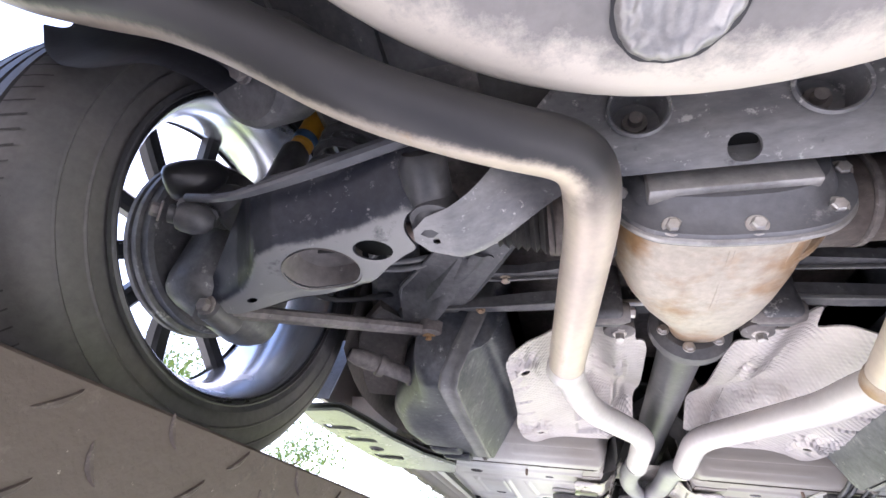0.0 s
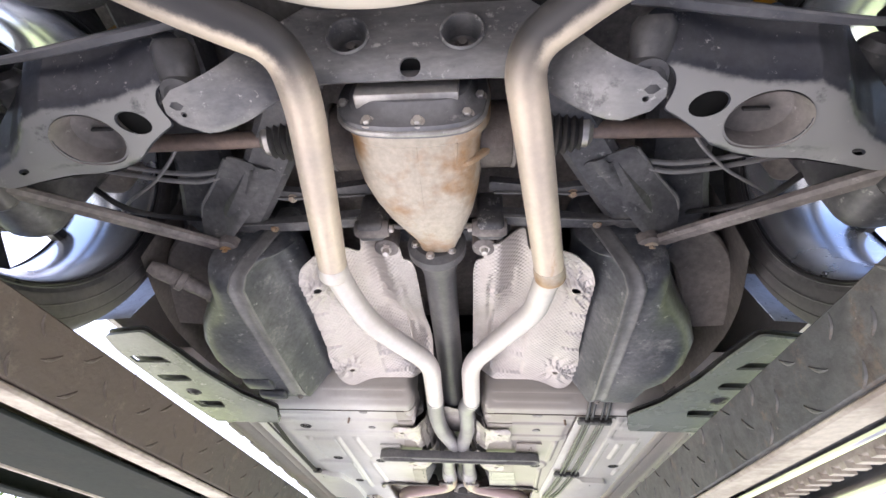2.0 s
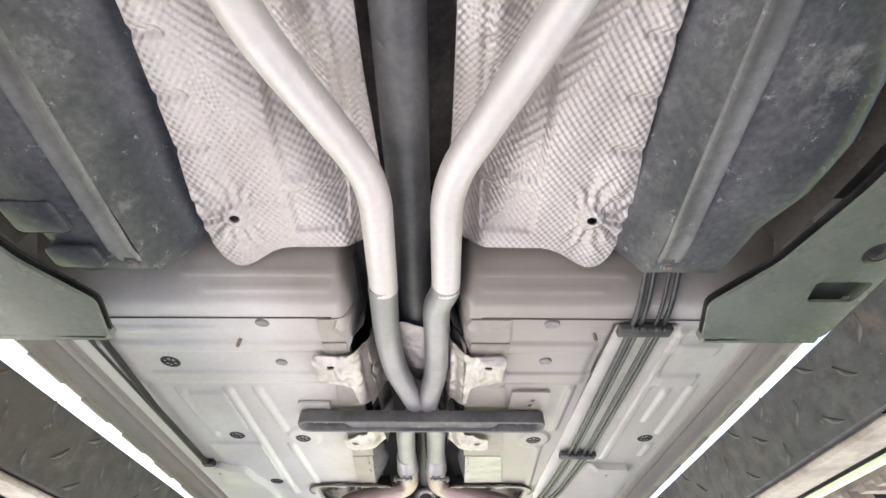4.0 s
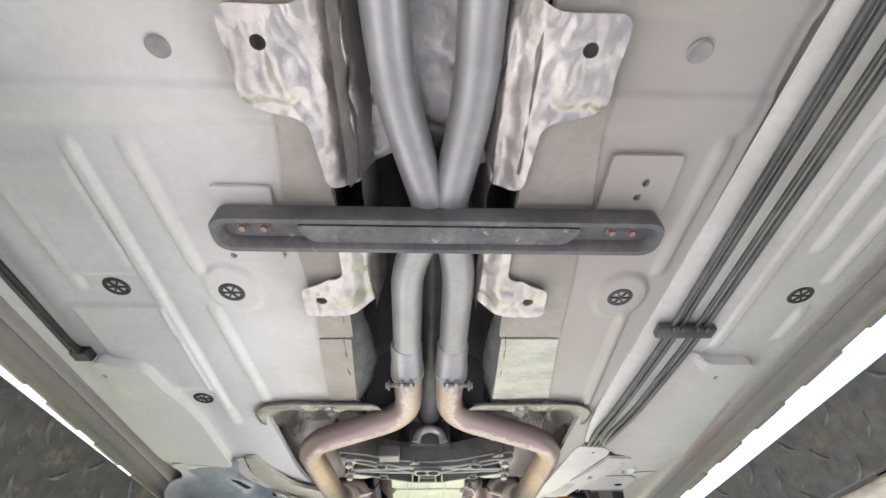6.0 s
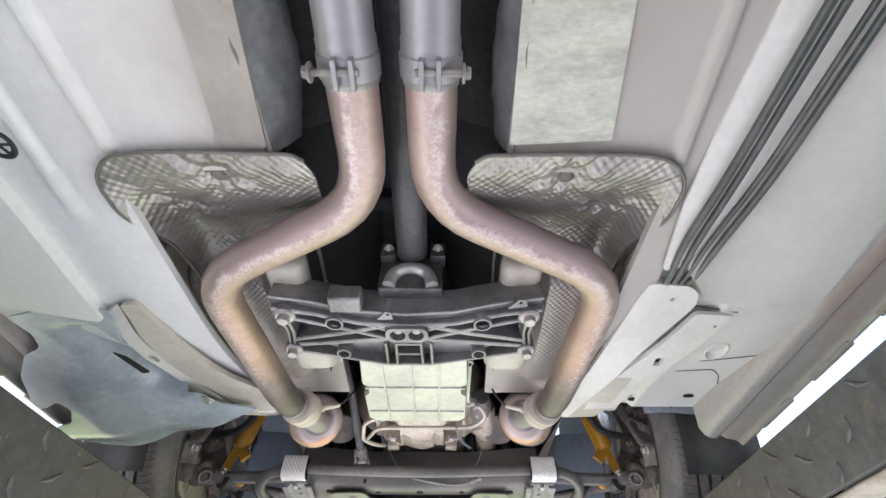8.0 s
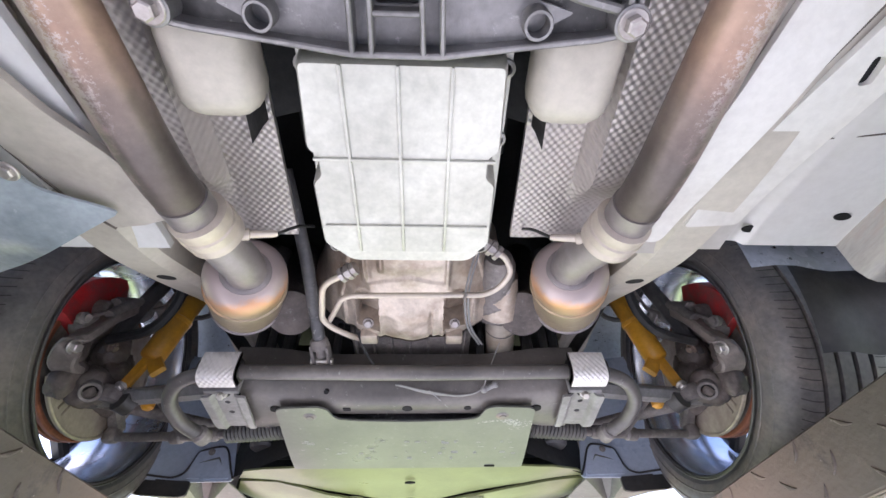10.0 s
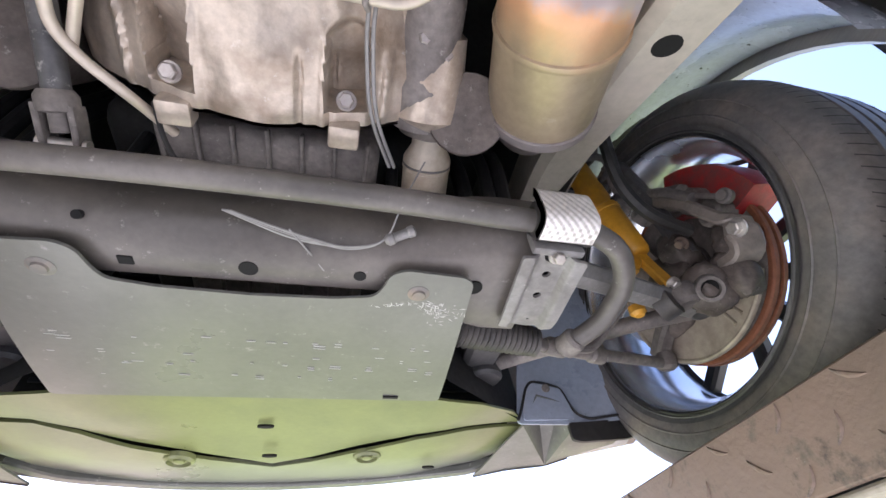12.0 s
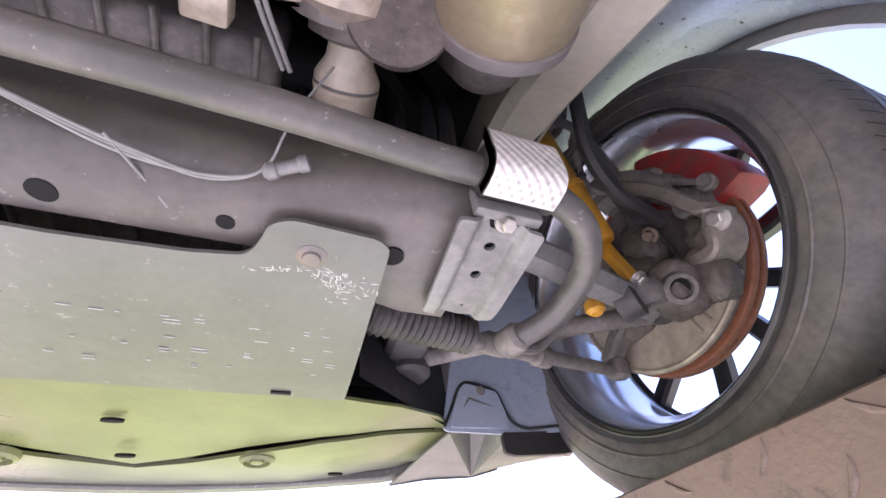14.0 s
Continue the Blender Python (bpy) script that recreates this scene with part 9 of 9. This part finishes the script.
    for x, y in ((-0.165, 3.555), (0.19, 3.545)):
        part("tray_boss", lathe((x, y, 0.27), (x, y, 0), [(0, 0.03), (0.008, 0.028), (0.012, 0.022), (0.006, 0.02), (0.006, 0.012), (0.011, 0.010), (0.012, 0.004)], 20), M_TRAY, ft)
    for x, y in ((0.0, 3.53), (0.0, 3.40), (0.335, 3.62)):
        part("tray_slot", plate(oval(x, y, 0.014, 0.005, 12), 0.2655 if y > 3.6 else 0.259, 0.004), M_HOLE, tr)
    lip = [(-0.50, 3.64, 0.30), (-0.42, 3.69, 0.287), (-0.22, 3.735, 0.282), (0, 3.752, 0.281), (0.22, 3.735, 0.282), (0.46, 3.69, 0.287), (0.52, 3.65, 0.30)]
    part("bumper_lip", bar(lip, 0.03, 0.02, 0.06), M_GREY, car, "dusty grey bumper lip")
    # bumper skin
    bm = sheet(lambda u, v: Vector((0.80 * (2 * u - 1), 3.80 - 0.28 * abs(2 * u - 1) ** 3 + 0.04 * math.sin(v * 2.5), 0.285 + 0.04 * abs(2 * u - 1) ** 2 + 0.45 * v)), 30, 8, 0.01)
    part("bumper_skin", bm, M_SILL, car, "silver-grey painted front bumper")
    for s in (-1, 1):
        folded = {"tray": (0.488, 3.405, 0.268), "lip": (0.462, 3.690, 0.270), "edge": (0.535, 3.655, 0.272), "tip": (0.606, 3.588, 0.257), "crest": (0.528, 3.390, 0.326), "top": (0.576, 3.390, 0.314),
                  "back": (0.602, 3.408, 0.264), "side": (0.668, 3.585, 0.272), "out": (0.745, 3.50, 0.270), "corner": (0.80, 3.42, 0.30)}
        bm = bmesh.new()
        low_v = {k: bm.verts.new(V(p, s)) for k, p in folded.items()}
        for names in (("tray", "crest", "tip"), ("tray", "tip", "edge"), ("tray", "edge", "lip"), ("crest", "top", "tip"), ("top", "back", "tip"), ("back", "side", "tip"), ("back", "out", "side"), ("back", "corner", "out")):
            bm.faces.new([low_v[k] for k in names])
        bmesh.ops.subdivide_edges(bm, edges=bm.edges[:], cuts=3, use_grid_fill=True)
        for v in bm.verts:
            v.co.z += 0.0025 * noise.noise(v.co * 14)
        res = bmesh.ops.extrude_face_region(bm, geom=bm.faces[:])
        for v in [g for g in res["geom"] if isinstance(g, bmesh.types.BMVert)]:
            v.co += Vector((0, 0.002, 0.004))
        part("corner_tray", bm, M_GREY, car, "dusty grey folded bumper corner", 0.4)
        part("corner_edge", tube([V(folded[k], s) + Vector((0, 0.002, 0.001)) for k in ("lip", "edge", "tip", "side")], 0.0035, 0.01, 8), M_PLASTIC, car)
        part("air_deflector", skin(loop_round([(0.580, 0.266), (0.580, 0.232), (0.600, 0.228), (0.70, 0.234), (0.775, 0.25), (0.78, 0.285), (0.712, 0.276), (0.62, 0.268)], 0.006, 3), [], lambda x, z: Vector((s * x, 3.386 + 0.10 * (x - 0.64) ** 2, z)), Vector((0, 0.008, 0)), 0.02), M_PLASTIC, car, "black plastic air deflector", 0.9)
        part("bay_panel", sheet(lambda u, v, s=s: Vector((s * (0.30 + 0.20 * u), 3.26 + 0.16 * u + 0.05 * v, 0.28 + 0.35 * v)), 6, 6, 0.006), M_DEEP, car)

        bead = ((0.478, 0.276), (0.489, 0.297), (0.510, 0.346), (0.523, 0.361), (0.55, 0.358), (0.588, 0.346), (0.600, 0.305), (0.610, 0.286), (0.634, 0.276), (0.706, 0.281), (0.80, 0.292))

        def liner_at(x, z, s=s):
            return Vector((s * x, 3.405 + 0.012 * math.sin(7 * x) - 0.05 * smooth(0.62, 0.85, x) - 0.10 * (z - 0.28) ** 2 - 0.03 * smooth(0.34, 0.60, z), z))
        o = [(0.476, 0.270), (0.60, 0.266), (0.72, 0.272), (0.84, 0.29), (0.86, 0.45), (0.80, 0.62), (0.55, 0.62), (0.520, 0.50), (0.505, 0.42), (0.490, 0.34)]
        ln = part("front_liner", skin(loop_round(o, 0.012, 3), [], liner_at, Vector((0, 0.004, 0)), 0.03), M_LINER_PLAIN, car, "blue-grey plastic front wheel liner", 1.0)
        part("liner_bead", tube([liner_at(x, z) + Vector((0, -0.002, 0)) for x, z in bead], 0.0028, 0.012, 8), M_PLASTIC, ln, "dark moulded edge")
        part("liner_tongue", skin(loop_round([(0.494, 0.300), (0.513, 0.346), (0.525, 0.357), (0.586, 0.343), (0.597, 0.305), (0.60, 0.275), (0.49, 0.275)], 0.006, 3), [], lambda x, z: liner_at(x, z) + Vector((0, -0.005, 0)), Vector((0, 0.004, 0)), 0.02), M_LINER_PLAIN, ln, "", 1.0)
        part("liner_bolt", hexbolt(liner_at(0.553, 0.343) + Vector((0, -0.007, 0)), (0, -1, -0.2), 0.006, 0.005), M_DUSTY, ln)
    # plastic flap under the footwell
    o = loop_round([(-0.482, 2.122), (-0.53, 2.114), (-0.60, 2.122), (-0.665, 2.140), (-0.650, 2.185), (-0.66, 2.225), (-0.700, 2.245), (-0.735, 2.30), (-0.752, 2.386), (-0.735, 2.395), (-0.700, 2.372), (-0.685, 2.40), (-0.715, 2.455), (-0.766, 2.478), (-0.775, 2.586),
                    (-0.748, 2.619), (-0.69, 2.628), (-0.623, 2.622), (-0.515, 2.572), (-0.43, 2.525), (-0.345, 2.482), (-0.385, 2.462), (-0.415, 2.44), (-0.436, 2.388), (-0.468, 2.379), (-0.516, 2.25)], 0.012, 4)

    def flap(x, y):
        d = (x + 0.534) - 0.33 * (y - 2.154)          # from the edge of the recess outward
        dip = smooth(0.004, -0.004, d) * smooth(-0.085 - 0.1 * (2.38 - y), -0.030, d) * smooth(2.155, 2.20, y) * smooth(2.40, 2.36, y)
        return 0.240 - 0.028 * smooth(-0.56, -0.68, x) * smooth(2.20, 2.42, y) + 0.030 * smooth(2.50, 2.63, y) + 0.02 * smooth(-0.47, -0.36, x) + 0.034 * dip
    fl = part("footwell_shield", skin(o, [], lambda x, y: Vector((x, y, flap(x, y))), Vector((0, 0, 0.004)), 0.014), M_FLAP, car, "dirty blue-grey plastic footwell shield", 1.0)
    part("shield_clip", hexbolt((-0.425, 2.412, 0.243), r=0.008, h=0.006), M_ZINC, fl)
    part("shield_notch", plate(loop_round([(-0.535, 2.236), (-0.516, 2.25), (-0.494, 2.30), (-0.510, 2.305)], 0.003, 2), 0.2385, 0.002), M_HOLE, fl)
    part("sill_bracket", block((-0.72, 2.30, 0.245), (-0.60, 2.42, 0.275), 0.012, 2), M_DEEP, car)


M_LINER_PLAIN = material("blue_grey_liner", (0.32, 0.375, 0.47), 0.28, second=(0.40, 0.44, 0.52), scale=5.0, fine=0.08, bump=0.1, specks=0.3, speck_colour=(0.10, 0.10, 0.11), speck_scale=60)
M_SKID_BOLT = material("dusty_rivet", (0.16, 0.155, 0.145), 0.5, metal=0.3, second=(0.3, 0.22, 0.18), scale=30.0, fine=0.1, bump=0.1)
M_SCUFF = material("scuffed_paint", (0.45, 0.445, 0.43), 0.5, fine=0.2, bump=0.1)
M_SCRATCH = material("bare_scratch", (0.48, 0.48, 0.46), 0.5, metal=0.0, fine=0.1, bump=0.1)
M_FLAP = material("dirty_blue_plastic", (0.36, 0.405, 0.425), 0.14, second=(0.12, 0.145, 0.165), scale=4.0, amount=0.7, fine=0.1, bump=0.15, specks=0.4, speck_colour=(0.6, 0.62, 0.62), speck_scale=42)
undertray()


# ---- trees round the yard ----
M_BARK = material("bark", (0.12, 0.09, 0.065), 0.9, second=(0.06, 0.05, 0.04), scale=5.0, fine=0.3, bump=0.6, bump_scale=25)
M_LEAF = material("leaves", (0.13, 0.19, 0.045), 0.6, second=(0.24, 0.29, 0.09), scale=1.5, fine=0.3, fine_scale=8, bump=0.1)


def tree(x, y, height, seed):
    rnd = random.Random(seed)
    t = tagged(new("tree"), "sunlit green broad-leaved tree beyond the yard", "tree", "trees round the yard")
    t.location = (x, y, -1.75)
    trunk = bmesh.new()
    sweep(trunk, [Vector((0.10 * math.sin(i), 0.08 * math.cos(2 * i), height * 0.62 * i / 6)) for i in range(7)], circle(0.16, 10), scale_of=lambda u: 1 - 0.75 * u)
    ends = []
    for i in range(9):
        a, h = rnd.uniform(0, 6.28), height * rnd.uniform(0.28, 0.58)
        L = height * rnd.uniform(0.16, 0.30)
        e = Vector((L * math.cos(a), L * math.sin(a), h + L * rnd.uniform(0.4, 0.9)))
        sweep(trunk, [Vector((0, 0, h)), Vector((0, 0, h)).lerp(e, 0.5) + Vector((0, 0, 0.1)), e], circle(0.05, 6), scale_of=lambda u: 1 - 0.7 * u)
        ends.append(e)
    part("trunk", trunk, M_BARK, t)
    leaves = bmesh.new()
    for i in range(4200):
        c = rnd.choice(ends) + Vector((rnd.gauss(0, 0.42), rnd.gauss(0, 0.42), rnd.gauss(0, 0.36))) * (height / 6)
        u = Vector((rnd.gauss(0, 1), rnd.gauss(0, 1), rnd.gauss(0, 1))).normalized()
        w = u.orthogonal().normalized()
        k = rnd.uniform(0.03, 0.07)
        leaves.faces.new([leaves.verts.new(c + d) for d in (u * k, w * k * 0.5, -u * k, -w * k * 0.5)])
    part("crown", leaves, M_LEAF, t)


for i, (x, y, h) in enumerate(((-8.5, 1.5, 5.5), (-9.5, 5.5, 6.5), (-7.5, 9.5, 5.0), (-11.0, -2.0, 6.0), (-3.0, 13.5, 4.5), (3.5, 15.5, 5.0), (9.5, 10.5, 5.5), (11.0, 4.0, 5.0), (10.0, -1.5, 6.0))):
    tree(x, y, h, 20 + i)
